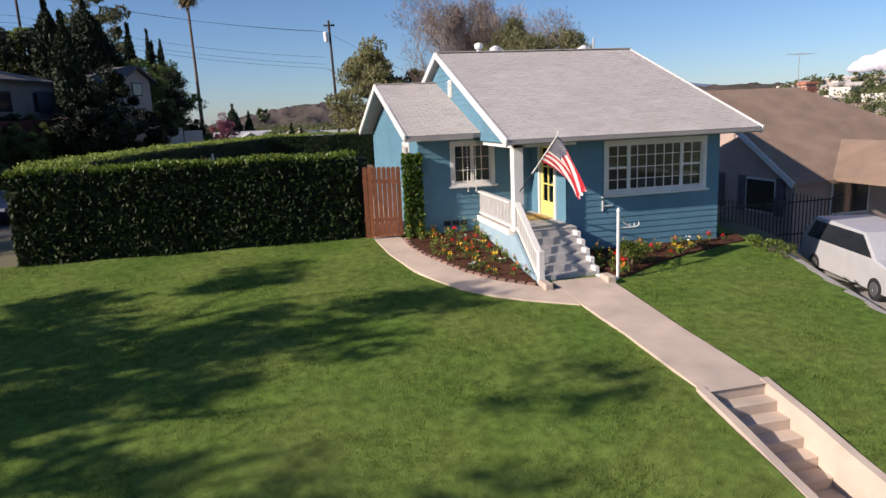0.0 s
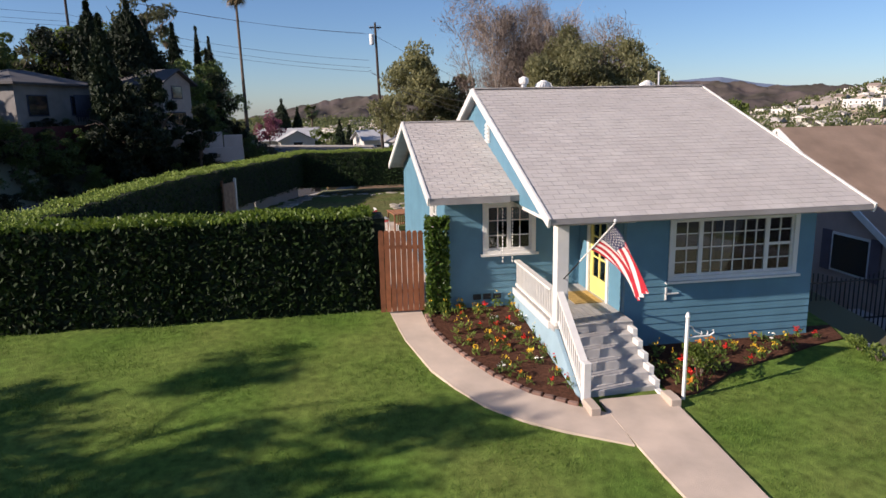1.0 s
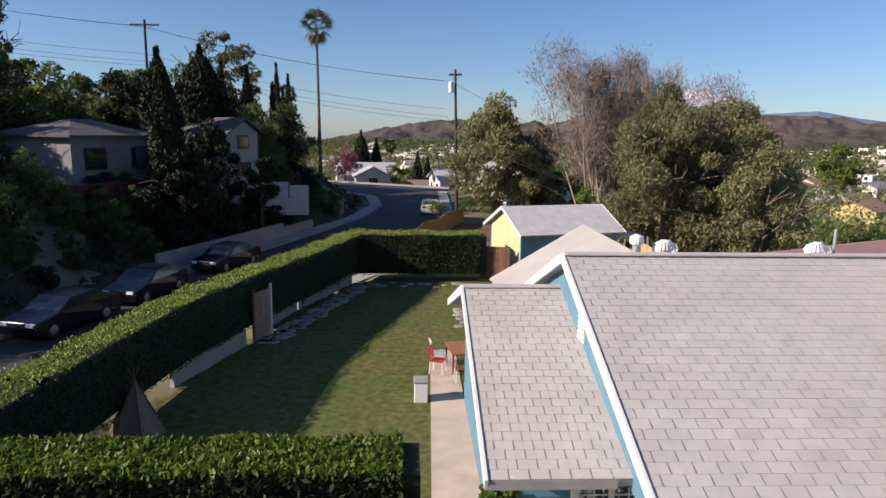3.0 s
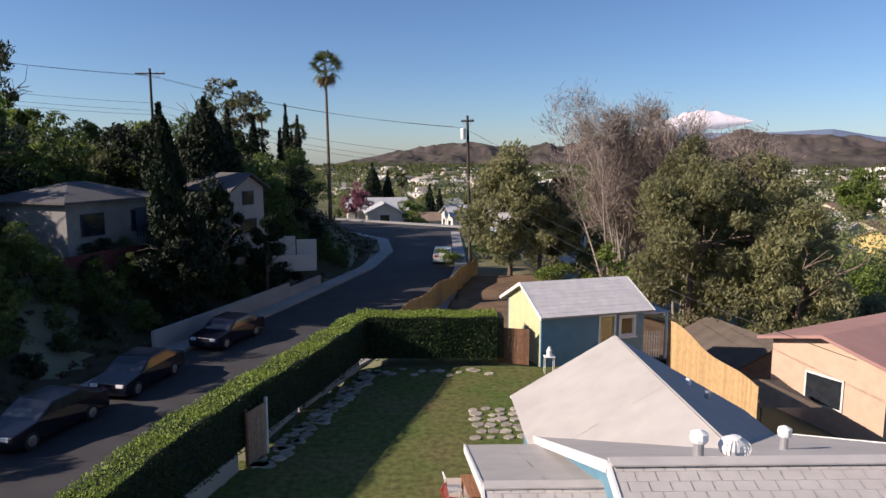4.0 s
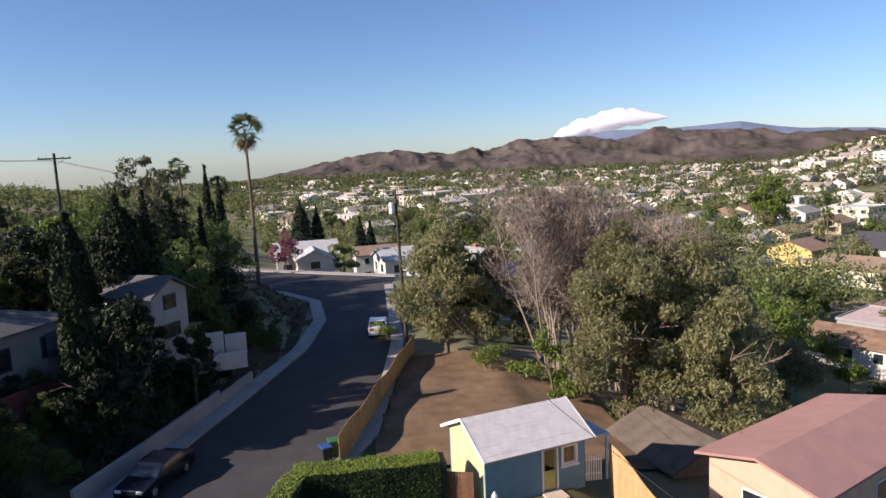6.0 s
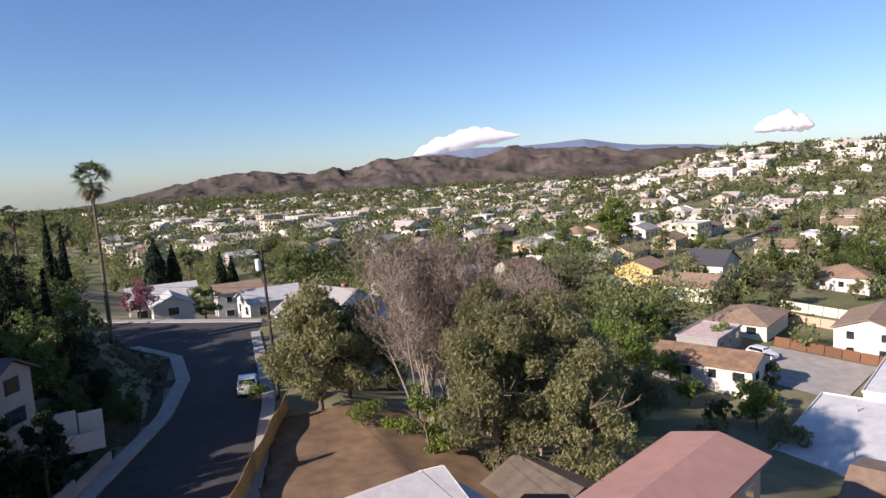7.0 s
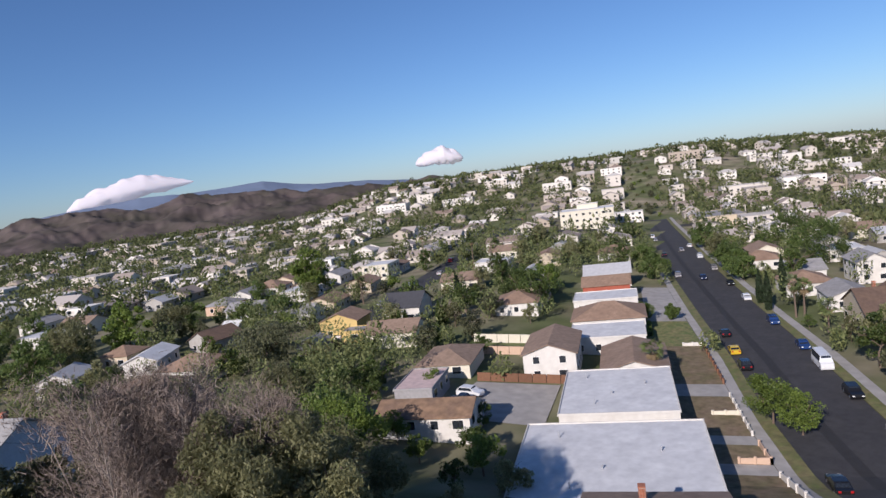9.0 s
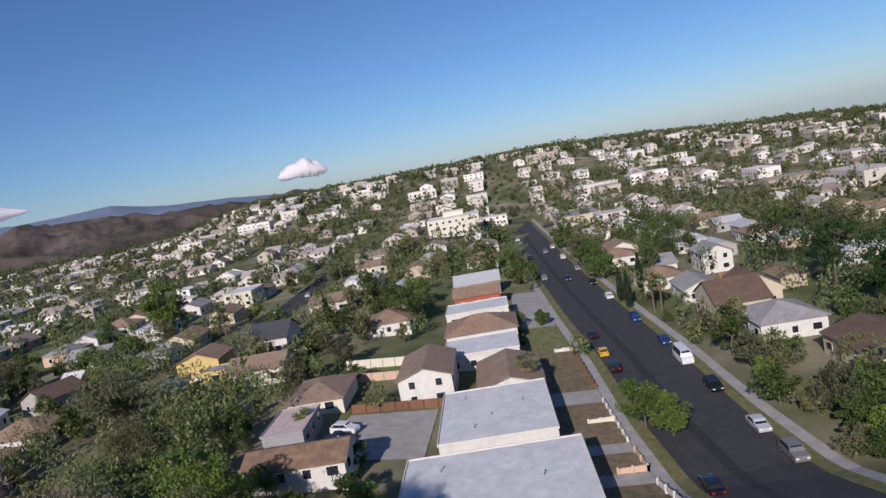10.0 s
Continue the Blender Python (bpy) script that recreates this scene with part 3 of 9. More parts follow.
def gable_wall(name, x, y0, y1, z0, apex_y, apex_z, slope, thick, parent, out):
    bm = bmesh.new()
    zz = lambda y: apex_z - abs(y - apex_y) * slope - 0.12
    pts = [(y0, z0), (y1, z0), (y1, max(z0 + 0.01, zz(y1))), (apex_y, zz(apex_y)), (y0, max(z0 + 0.01, zz(y0)))]
    a = [bm.verts.new((x, y, z)) for y, z in pts]
    b = [bm.verts.new((x + thick, y, z)) for y, z in pts]
    bm.faces.new(a), bm.faces.new(b[::-1])
    for i in range(5):
        bm.faces.new((a[i], a[(i + 1) % 5], b[(i + 1) % 5], b[i]))
    bmesh.ops.recalc_face_normals(bm, faces=bm.faces)
    g = part(name, bm, BLUE, parent)
    siding("y", x, y0, y1, z0, zz(apex_y) - 0.05, out, [], g, BLUE,
           top=lambda z: (max(y0, apex_y - (apex_z - 0.14 - z) / slope), min(y1, apex_y + (apex_z - 0.14 - z) / slope)))
    return g


gable_wall("wing_gable", AW, PF + 0.04, 27.3, 3.1, ARY, ARZ, ASL, 0.14, house, -1)
gable_wall("main_gable", EX0 + 0.2, EY + 0.3, 28.0, 2.74, RY, RZ, SL, 0.14, house, -1)
gable_wall("main_gable", RW, EY + 0.6, 28.0, 2.98, RY, RZ, SL, -0.14, house, 1)
# attic vent in the main gable
bm = boxes((EX0 + 0.14, EX0 + 0.18, 20.85, 21.2, 4.05, 4.6))
va = part("attic_vent", bm, WHITE, house)
for i in range(5):
    part("slat", boxes((EX0 + 0.10, EX0 + 0.14, 20.88, 21.17, 4.10 + 0.1 * i, 4.15 + 0.1 * i)), WHITE, va)


def roof_slope(name, p0, px, py, nx, ny, parent, material=SHINGLE, base=ROOFBASE, singles=0, tab=(0.33, 0.20), label="", clip=None, rng_seed=1, thick=0.14):
    """A roof slope from the eave corner p0 along px (eave) and py (up the slope), laid with nx by ny tabs; the first `singles` are parts."""
    p0, px, py = Vector(p0), Vector(px), Vector(py)
    n = px.cross(py).normalized()
    bm = bmesh.new()
    c = [p0, p0 + px, p0 + px + py, p0 + py]
    v = [bm.verts.new(q) for q in c] + [bm.verts.new(q - n * thick) for q in c]
    for q in ((0, 1, 2, 3), (7, 6, 5, 4), (0, 4, 5, 1), (1, 5, 6, 2), (2, 6, 7, 3), (3, 7, 4, 0)):
        bm.faces.new([v[i] for i in q])
    r = part(name, bm, base, parent, label)
    rng = np.random.default_rng(rng_seed)
    lx, ly = px.length, py.length
    ux, uy = px / lx, py / ly
    nx, ny = max(1, round(lx / tab[0])), max(1, round(ly / tab[1]))
    wv, wf_ = [], []
    w, h = lx / nx, ly / ny
    tabs = bpy.data.meshes.new("shingle")
    g = 0.007
    tv = [(g, 0, 0.009), (w - g, 0, 0.009), (w - g, h * 1.05, 0.003), (g, h * 1.05, 0.003), (g, 0, 0), (w - g, 0, 0)]
    tf = [(0, 1, 2, 3), (4, 5, 1, 0)]
    tabs.from_pydata(tv, [], tf)
    tabs.materials.append(material)
    basis = Matrix((ux, uy, n)).transposed().to_4x4()
    cells = [(i, j) for j in range(ny) for i in range(nx + (j % 2))]
    chosen = set()
    if singles:
        order = sorted(cells, key=lambda c: (c[0] + 0.5 * c[1]))
        chosen = set(order[:singles])
    for i, j in cells:
        x0 = (i - 0.5 * (j % 2)) * w
        lo, hi = max(0, -x0), min(w, lx - x0)
        if hi - lo < 0.05 or (clip and not clip(p0 + ux * (x0 + w / 2) + uy * (j + 0.5) * h)):
            continue
        o = p0 + ux * x0 + uy * (j * h) + n * 0.004
        if (i, j) in chosen and lo == 0 and hi == w:
            ob = new("shingle", tabs)
            ob.parent = r
            ob.matrix_basis = Matrix.Translation(o) @ basis
            continue
        k = len(wv)
        t = rng.uniform(0, 0.004)
        for x, y, z in tv:
            q = o + ux * min(max(x, lo + g), hi - g) + uy * y + n * (z + t)
            wv.append(tuple(q))
        wf_ += [tuple(k + a for a in f) for f in tf]
    if wv:
        tagged(link_mesh("shingle_field", wv, wf_, material, r), kind="stuff")
    return r


rng = np.random.default_rng(7)
dy, dz = RY - EY, RZ - EZ
roof_slope("main_roof", (EX0, EY, EZ), (EX1 - EX0, 0, 0), (0, dy, dz), 0, 0, house, singles=290, label="warm grey three-tab shingle roof")
roof_slope("rear_roof", (EX1, 2 * RY - EY, EZ), (EX0 - EX1, 0, 0), (0, -dy, dz), 0, 0, house, material=mat("pale rolled roofing", (0.41, 0.385, 0.36), 0.95, 1.6, 0.06, 0.3, 90, stain=(0.35, 0.325, 0.30), stain_scale=0.5, stain_amt=0.3), tab=(40.0, 0.95), rng_seed=2)
bm = bmesh.new()
beam(bm, (EX0, RY, RZ + 0.015), (EX1, RY, RZ + 0.015), 0.3, 0.03)
part("ridge_cap", bm, SHINGLE, house)
ady, adz = ARY - AEY, ARZ - AEZ
roof_slope("wing_roof", (AX0, AEY, AEZ), (EX0 + 0.2 - AX0, 0, 0), (0, ady, adz), 0, 0, house, singles=0, rng_seed=3)
roof_slope("wing_rear_roof", (EX0 + 0.42, 2 * ARY - AEY, AEZ), (AX0 - EX0 - 0.42, 0, 0), (0, -ady, adz), 0, 0, house, material=MATS["pale rolled roofing"], tab=(40.0, 0.95), rng_seed=4)
bm = bmesh.new()
beam(bm, (AX0, ARY, ARZ + 0.01), (EX0 + 0.42, ARY, ARZ + 0.01), 0.28, 0.03)
part("ridge_cap", bm, SHINGLE, house)
# rear wing: ridge runs back
GX, GZ, GY0, GY1, GL, GR, GE, GE2 = 6.88, 4.7, 23.4, 32.9, 3.54, 11.35, 2.68, 2.12
ROLLED = mat("pale rolled roofing", (0.41, 0.385, 0.36), 0.95, 1.6, 0.06, 0.3, 90, stain=(0.35, 0.325, 0.30), stain_scale=0.5, stain_amt=0.3)
roof_slope("back_wing_roof", (GL, GY1, GE), (0, GY0 - GY1, 0), (GX - GL, 0, GZ - GE), 0, 0, house, material=ROLLED, tab=(40.0, 0.95), rng_seed=5, thick=0.1)
roof_slope("back_wing_roof", (GR, GY0, GE2), (0, GY1 - GY0, 0), (GX - GR, 0, GZ - GE2), 0, 0, house, material=ROLLED, tab=(40.0, 0.95), rng_seed=6, thick=0.1)
bm = bmesh.new()
vs = [bm.verts.new(p) for p in ((GL + 0.3, GY1 - 0.35, GE - 0.1), (GR - 0.3, GY1 - 0.35, GE2 - 0.1), (GX, GY1 - 0.35, GZ - 0.12))]
bm.faces.new(vs)
part("back_gable", bm, BLUE, house)
part("back_wing_wall", boxes((GL + 0.4, GR - 0.4, BW, GY1 - 0.36, -0.3, GE2 - 0.05)), BLUE, house)


def rake(x, y0, z0, y1, z1, parent, w=0.05, h=0.2):
    bm = bmesh.new()
    beam(bm, (x, y0, z0 - 0.07), (x, y1, z1 - 0.07), w, h)
    return part("rake_board", bm, WHITE, parent)


rake(EX0 - 0.03, EY - 0.02, EZ, RY, RZ, house)
rake(EX0 - 0.03, 2 * RY - EY, EZ, RY, RZ, house)
rake(EX1 + 0.03, EY - 0.02, EZ, RY, RZ, house)
rake(EX1 + 0.03, 2 * RY - EY, EZ, RY, RZ, house)
rake(AX0 - 0.03, AEY - 0.02, AEZ, ARY, ARZ, house)
rake(AX0 - 0.03, 2 * ARY - AEY, AEZ, ARY, ARZ, house)
bm = bmesh.new()
beam(bm, (GL, GY1 + 0.03, GE - 0.07), (GX, GY1 + 0.03, GZ - 0.07), 0.05, 0.16, (0, 1, 0))
part("rake_board", bm, WHITE, house)
bm = bmesh.new()
beam(bm, (GR, GY1 + 0.03, GE2 - 0.07), (GX, GY1 + 0.03, GZ - 0.07), 0.05, 0.16, (0, 1, 0))
part("rake_board", bm, WHITE, house)
for x in np.arange(EX0 + 0.5, EX1 - 0.1, 0.52):
    part("rafter_tail", boxes((x - 0.025, x + 0.025, EY + 0.04, FW + 0.1, EZ - 0.10, EZ + 0.0)), WHITE, house)
for x in np.arange(AX0 + 0.35, EX0, 0.5):
    part("rafter_tail", boxes((x - 0.025, x + 0.025, AEY + 0.04, PF + 0.09, AEZ - 0.06, AEZ + 0.03)), WHITE, house)
part("fascia", boxes((EX0, EX1, EY - 0.018, EY - 0.002, EZ - 0.10, EZ - 0.005)), mat("eave edge", (0.30, 0.28, 0.27), 0.9, 3, 0.1, 0.1, 30), house)
part("fascia", boxes((AX0, EX0 - 0.05, AEY - 0.018, AEY - 0.002, AEZ - 0.15, AEZ - 0.005)), MATS["eave edge"], house)
# porch
deck = part("porch_floor", boxes((4.0, LW, 15.42, PF, PD - 0.1, PD)), DECK, house, "grey painted porch boards")
for i in range(12):
    part("plank", boxes((4.0 + i * 0.1455 + 0.004, 4.0 + (i + 1) * 0.1455 - 0.004, 15.40, PF, PD, PD + 0.012)), DECK, deck)
part("porch_skirt", boxes((4.02, 4.10, 15.44, PF, -0.8, PD - 0.1)), mat("pale blue skirt", (0.30, 0.43, 0.50), 0.6, 2, 0.08, 0.1, 30), house, "pale blue board skirt")
post = part("porch_post", boxes((4.05, 4.31, 15.44, 15.70, -0.6, EZ - 0.02), bevel=0.012), WHITE, house, "square white porch post")
part("post_base", boxes((4.02, 4.34, 15.41, 15.73, PD - 0.05, PD + 0.1), bevel=0.01), WHITE, post)
part("porch_beam", boxes((4.02, 4.3, 15.44, PF, 2.62, 2.86)), WHITE, house)
part("porch_beam", boxes((4.3, LW, 15.46, 15.68, 2.62, 2.86)), WHITE, house)


def railing(parent, a, b, n, height=0.8):
    """A white rail from a to b (feet of the rail) with n balusters."""
    a, b = Vector(a), Vector(b)
    r = new("railing")
    r.parent = parent
    for z, w, h in ((height, 0.14, 0.05), (0.10, 0.07, 0.06)):
        bm = bmesh.new()
        beam(bm, a + Vector((0, 0, z)), b + Vector((0, 0, z)), w, h)
        part("rail", bm, WHITE, r)
    for i in range(n):
        p = a.lerp(b, (i + 0.5) / n)
        bm = bmesh.new()
        beam(bm, p + Vector((0, 0, 0.1)), p + Vector((0, 0, height)), 0.035)
        part("baluster", bm, WHITE, r)
    return r


railing(house, (4.08, 15.74, PD), (4.08, PF - 0.04, PD), 24, 0.72)
part("skirt_trim", boxes((3.98, 4.02, 15.73, PF, PD - 0.14, PD + 0.02)), WHITE, house)
railing(house, (4.12, 15.42, PD), (4.12, 13.98, PD - 1.0), 13, 0.74)
part("newel_post", boxes((4.05, 4.2, 13.82, 13.97, -0.75, 0.30), bevel=0.01), WHITE, house)
bm = bmesh.new()
vs = [bm.verts.new(p) for p in ((4.02, 13.97, -0.75), (4.02, 15.44, -0.75), (4.02, 15.44, PD - 0.03), (4.02, 13.97, -0.50))]
v2 = [bm.verts.new((4.10, *v.co[1:])) for v in vs]
bm.faces.new(vs), bm.faces.new(v2[::-1])
for i in range(4):
    bm.faces.new((vs[i], vs[(i + 1) % 4], v2[(i + 1) % 4], v2[i]))
bmesh.ops.recalc_face_normals(bm, faces=bm.faces)
part("stair_skirt", bm, MATS["pale blue skirt"], house)
stair = new("stair")
stair.parent = house
part("riser", boxes((4.2, 5.62, 15.425, 15.46, -0.9, PD - 0.102)), DECK, stair)
for i in range(6):
    y1 = 15.42 - 0.262 * i
    part("step", boxes((4.2, 5.62, y1 - 0.28, y1, -0.9, PD - 0.176 * (i + 1)), bevel=0.008), DECK, stair)
    part("side_block", boxes((5.621, 5.74, y1 - 0.262, y1, -0.9, PD - 0.176 * (i + 1) + 0.10), bevel=0.01), WHITE, stair)
part("kerb_block", boxes((5.61, 5.83, 13.42, 13.86, -0.8, -0.38), bevel=0.02), CONC, stair)
part("kerb_block", boxes((4.02, 4.22, 13.36, 13.82, -0.8, -0.38), bevel=0.02), CONC, stair)
# yellow glazed door, standing in the porch side wall
door = new("door")
door.parent = house
D0, D1, DB, DT = door_o[0] + 0.02, door_o[1] - 0.02, PD + 0.02, 2.58
dm = (D0 + D1) / 2
bm = bmesh.new()
for a, b, p, q in ((D0, D0 + 0.13, DB, DT), (D1 - 0.13, D1, DB, DT), (D0 + 0.13, D1 - 0.13, DB, DB + 0.42), (D0 + 0.13, D1 - 0.13, DT - 0.13, DT), (dm - 0.015, dm + 0.015, DB + 0.42, DT - 0.13),
                   (D0 + 0.13, D1 - 0.13, DB + 0.90, DB + 0.93), (D0 + 0.13, D1 - 0.13, DB + 1.40, DB + 1.43)):
    box(bm, LW - 0.0, LW + 0.05, a, b, p, q)
part("door_leaf", bm, YELLOW, door, "bright yellow half-glazed door")
pn = part("pane", boxes((LW + 0.02, LW + 0.026, D0 + 0.11, D1 - 0.11, DB + 0.40, DT - 0.11)), GLASS, door)
pn.visible_shadow = False
part("door_frame", boxes((LW - 0.05, LW - 0.002, D0 - 0.13, D0 - 0.02, PD + 0.01, 2.70), (LW - 0.05, LW - 0.002, D1 + 0.02, D1 + 0.13, PD + 0.01, 2.70), (LW - 0.05, LW - 0.002, D0 - 0.02, D1 + 0.02, 2.60, 2.70)), WHITE, door)
bm = bmesh.new()
lathe(bm, [(0.03, 0), (0.035, 0.02), (0.02, 0.05)], 10)
kb = part("door_knob", bm, METAL, door)
kb.matrix_basis = pose(LW - 0.01, D0 + 0.07, PD + 1.0, 0, -90, 0)
part("door_mat", boxes((5.0, 5.66, 16.85, 17.85, PD + 0.012, PD + 0.035)), mat("straw mat", (0.42, 0.28, 0.10), 0.95, 12, 0.2, 0.3, 60), house)
part("foundation", boxes((LW + 0.03, RW - 0.03, FW + 0.03, BW - 0.03, -2.4, -0.3)), PAVE, house, "concrete foundation wall")
# inside of the house: floor and ceiling close it
part("inner_floor", boxes((LW + 0.14, RW - 0.15, FW + 0.15, 27.8, 0.35, 0.45)), DARK, house)
part("inner_ceiling", boxes((4.1, RW - 0.15, FW + 0.2, 27.8, 2.99, 3.0), (AW + 0.15, 4.1, PF + 0.15, 27.8, 2.99, 3.0)), mat("ceiling paint", (0.5, 0.48, 0.45), 0.9, 2, 0.05, 0), house)
part("inner_wall", boxes((LW + 0.3, RW - 0.2, 19.5, 19.6, 0.45, 2.98)), mat("room paint", (0.32, 0.29, 0.24), 0.9, 2, 0.05, 0), house)
# crawl-space vents under the wing window
for i in range(3):
    part("foundation_vent", boxes((2.95 + i * 0.26, 3.15 + i * 0.26, PF - 0.04, PF - 0.01, 0.26, 0.40)), BLACK, house)
part("wall_hook", boxes((6.69, 6.72, FW - 0.05, FW - 0.012, 0.78, 1.06), (6.7, 7.0, FW - 0.05, FW - 0.02, 0.905, 0.93)), WHITE, house)
# rain chains under the wing's eave
for x, y in ((3.62, PF - 0.42), (3.86, PF - 0.42)):
    bm = bmesh.new()
    for i in range(16):
        lathe(bm, [(0.004, 2.62 - i * 0.085), (0.016, 2.60 - i * 0.085), (0.016, 2.57 - i * 0.085), (0.004, 2.55 - i * 0.085)], 6, (x, y, 0))
    tagged(part("rain_chain", bm, WHITE, house), kind="stuff")


# roof furniture
def turbine(m, label):
    t = thing("turbine_vent", m, label, "roof vent", "turbine vents on the ridge")
    bm = bmesh.new()
    lathe(bm, [(0.16, -0.3), (0.16, 0.12)], 14)
    part("collar", bm, METAL, t)
    bm = bmesh.new()
    for k in range(20):
        a, b = k * math.tau / 20, k * math.tau / 20 + 0.22
        pts = []
        for zz, r in ((0.10, 0.15), (0.18, 0.24), (0.28, 0.27), (0.38, 0.22), (0.44, 0.10)):
            pts.append(((r * math.cos(a), r * math.sin(a), zz), (r * 0.93 * math.cos(b), r * 0.93 * math.sin(b), zz)))
        v = [[bm.verts.new(q) for q in p] for p in pts]
        for p, q in zip(v, v[1:]):
            bm.faces.new((p[0], p[1], q[1], q[0]))
    tagged(part("fin_drum", bm, VENTW, t), kind="stuff")
    bm = bmesh.new()
    lathe(bm, [(0.11, 0.43), (0.1, 0.455), (0.02, 0.465)], 14)
    part("cap", bm, VENTW, t)
    return t


tv = turbine(pose(6.02, 22.6, RZ - 0.22), "white spinning turbine vent behind the roof ridge")
copy_thing(tv, pose(9.4, 22.7, RZ - 0.26))
def flue(x, y, z, h, r, cap, label):
    t = thing("flue_pipe", pose(x, y, z), label, "flue", "flue pipes on the roof")
    bm = bmesh.new()
    lathe(bm, [(r, -0.3), (r, h)], 12)
    part("pipe", bm, METAL, t)
    if cap:
        bm = bmesh.new()
        lathe(bm, [(r * 1.5, h - 0.16), (r * 1.7, h - 0.10), (r * 1.6, h), (r * 0.4, h + 0.05)], 12)
        part("cap", bm, VENTW, t)
    return t
flue(5.4, 22.6, RZ - 0.24, 0.55, 0.09, True, "galvanised flue with a white cap on the rear slope")
flue(9.8, 22.75, RZ - 0.28, 0.75, 0.035, False, "thin galvanised vent pipe")
flue(7.9, 24.4, RZ - 1.0, 0.6, 0.08, True, "galvanised flue pipe on the rear slope")
flue(8.61, 30.98, 3.62, 0.25, 0.06, True, "short white vent pipe on the shaded slope")
flue(8.94, 30.32, 3.45, 0.3, 0.08, False, "short rusty vent pipe on the shaded slope")


# ---- hedges, gate, fences ----
def hedge(name, path, width, z0, z1, n, label, leaf, top, size, seed, lift=0.0, hollow=False):
    """A hedge along a path: a dark core and a skin of leaves."""
    rng = np.random.default_rng(seed)
    h = thing(name, pose(0, 0, 0), label, "hedge")
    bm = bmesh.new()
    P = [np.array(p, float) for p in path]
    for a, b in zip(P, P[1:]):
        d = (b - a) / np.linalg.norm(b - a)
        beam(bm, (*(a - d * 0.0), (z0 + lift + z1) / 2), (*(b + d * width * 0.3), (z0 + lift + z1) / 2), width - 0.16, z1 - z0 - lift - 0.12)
    # solid filler block; the shade behind the leaves is put into its colour
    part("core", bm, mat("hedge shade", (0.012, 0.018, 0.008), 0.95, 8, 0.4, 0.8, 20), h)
    lens = np.array([np.linalg.norm(b - a) for a, b in zip(P, P[1:])])
    side, crown = [], []
    for _ in range(n):
        k = rng.choice(len(lens), p=lens / lens.sum())
        a, b = P[k], P[k + 1]
        d = (b - a) / lens[k]
        o = np.array([-d[1], d[0]])
        p = a + d * rng.uniform(-0.05, lens[k] + 0.1)
        r = rng.random()
        wob = 0.06 * math.sin(p[0] * 2.3) * math.sin(p[1] * 2.9)
        if r < 0.34:
            q = p + o * rng.uniform(-width / 2, width / 2)
            crown.append((q[0], q[1], z1 + wob + abs(rng.normal(0, 0.05))))
        elif r < 0.92:
            q = p + o * (rng.choice([-1, 1]) * (width / 2 + wob + rng.normal(0, 0.04)))
            side.append((q[0], q[1], rng.uniform(z0 + (0.0 if rng.random() < 0.5 else lift), z1)))
        else:
            e, s = (P[0], -1) if rng.random() < 0.5 else (P[-1], 1)
            q = e + o * rng.uniform(-width / 2, width / 2) + d * s * (0.05 if s > 0 else 0)
            side.append((q[0], q[1], rng.uniform(z0, z1)))
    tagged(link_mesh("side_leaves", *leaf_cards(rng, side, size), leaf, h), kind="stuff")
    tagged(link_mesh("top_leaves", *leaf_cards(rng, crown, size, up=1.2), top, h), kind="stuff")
    return h


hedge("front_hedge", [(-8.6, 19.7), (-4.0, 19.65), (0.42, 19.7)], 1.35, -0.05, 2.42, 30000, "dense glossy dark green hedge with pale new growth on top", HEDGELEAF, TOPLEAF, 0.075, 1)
hedge("street_hedge", [(-7.6, 16.6), (-7.3, 20.0), (-6.9, 23.5), (-6.5, 26.5), (-5.4, 30.4), (-4.0, 34.6), (-2.6, 39.6)], 1.05, 0.55, 2.32, 46000, "long clipped hedge with a flat pale green top", HEDGELEAF, SUNLEAF, 0.04, 2)
hedge("back_hedge", [(-2.7, 39.9), (1.0, 39.9), (3.6, 39.95)], 1.3, 0.35, 2.32, 24000, "clipped hedge closing the back of the yard", HEDGELEAF, SUNLEAF, 0.042, 3)


def shrub(name, m, r, h, n, leaf, size, label, category, seed, group=""):
    rng = np.random.default_rng(seed)
    t = thing(name, m, label, category, group)
    lumps = [(rng.normal(0, r * 0.4), rng.normal(0, r * 0.4), h * rng.uniform(0.35, 0.75), r * rng.uniform(0.4, 0.65)) for _ in range(6)]
    pts = []
    for _ in range(n):
        x, y, z, rr = lumps[rng.integers(len(lumps))]
        d = rng.normal(size=3)
        d /= np.linalg.norm(d)
        d[2] = abs(d[2]) if rng.random() < 0.7 else d[2]
        q = np.array([x, y, z]) + d * np.array([rr, rr, rr * h / (2 * r)]) * rng.uniform(0.7, 1.08)
        pts.append((q[0], q[1], max(0.02, q[2])))
    tagged(link_mesh("foliage", *leaf_cards(rng, pts, size), leaf, t), kind="stuff")
    bm = bmesh.new()
    for k in range(4):
        a = k * 1.6 + 0.4
        tube(bm, [(0, 0, -0.1), (0.25 * r * math.cos(a), 0.25 * r * math.sin(a), h * 0.3), (0.5 * r * math.cos(a), 0.5 * r * math.sin(a), h * 0.6)], [0.03 * r + 0.01, 0.02 * r + 0.006, 0.004], 5)
    part("stems", bm, BARK, t)
    return t


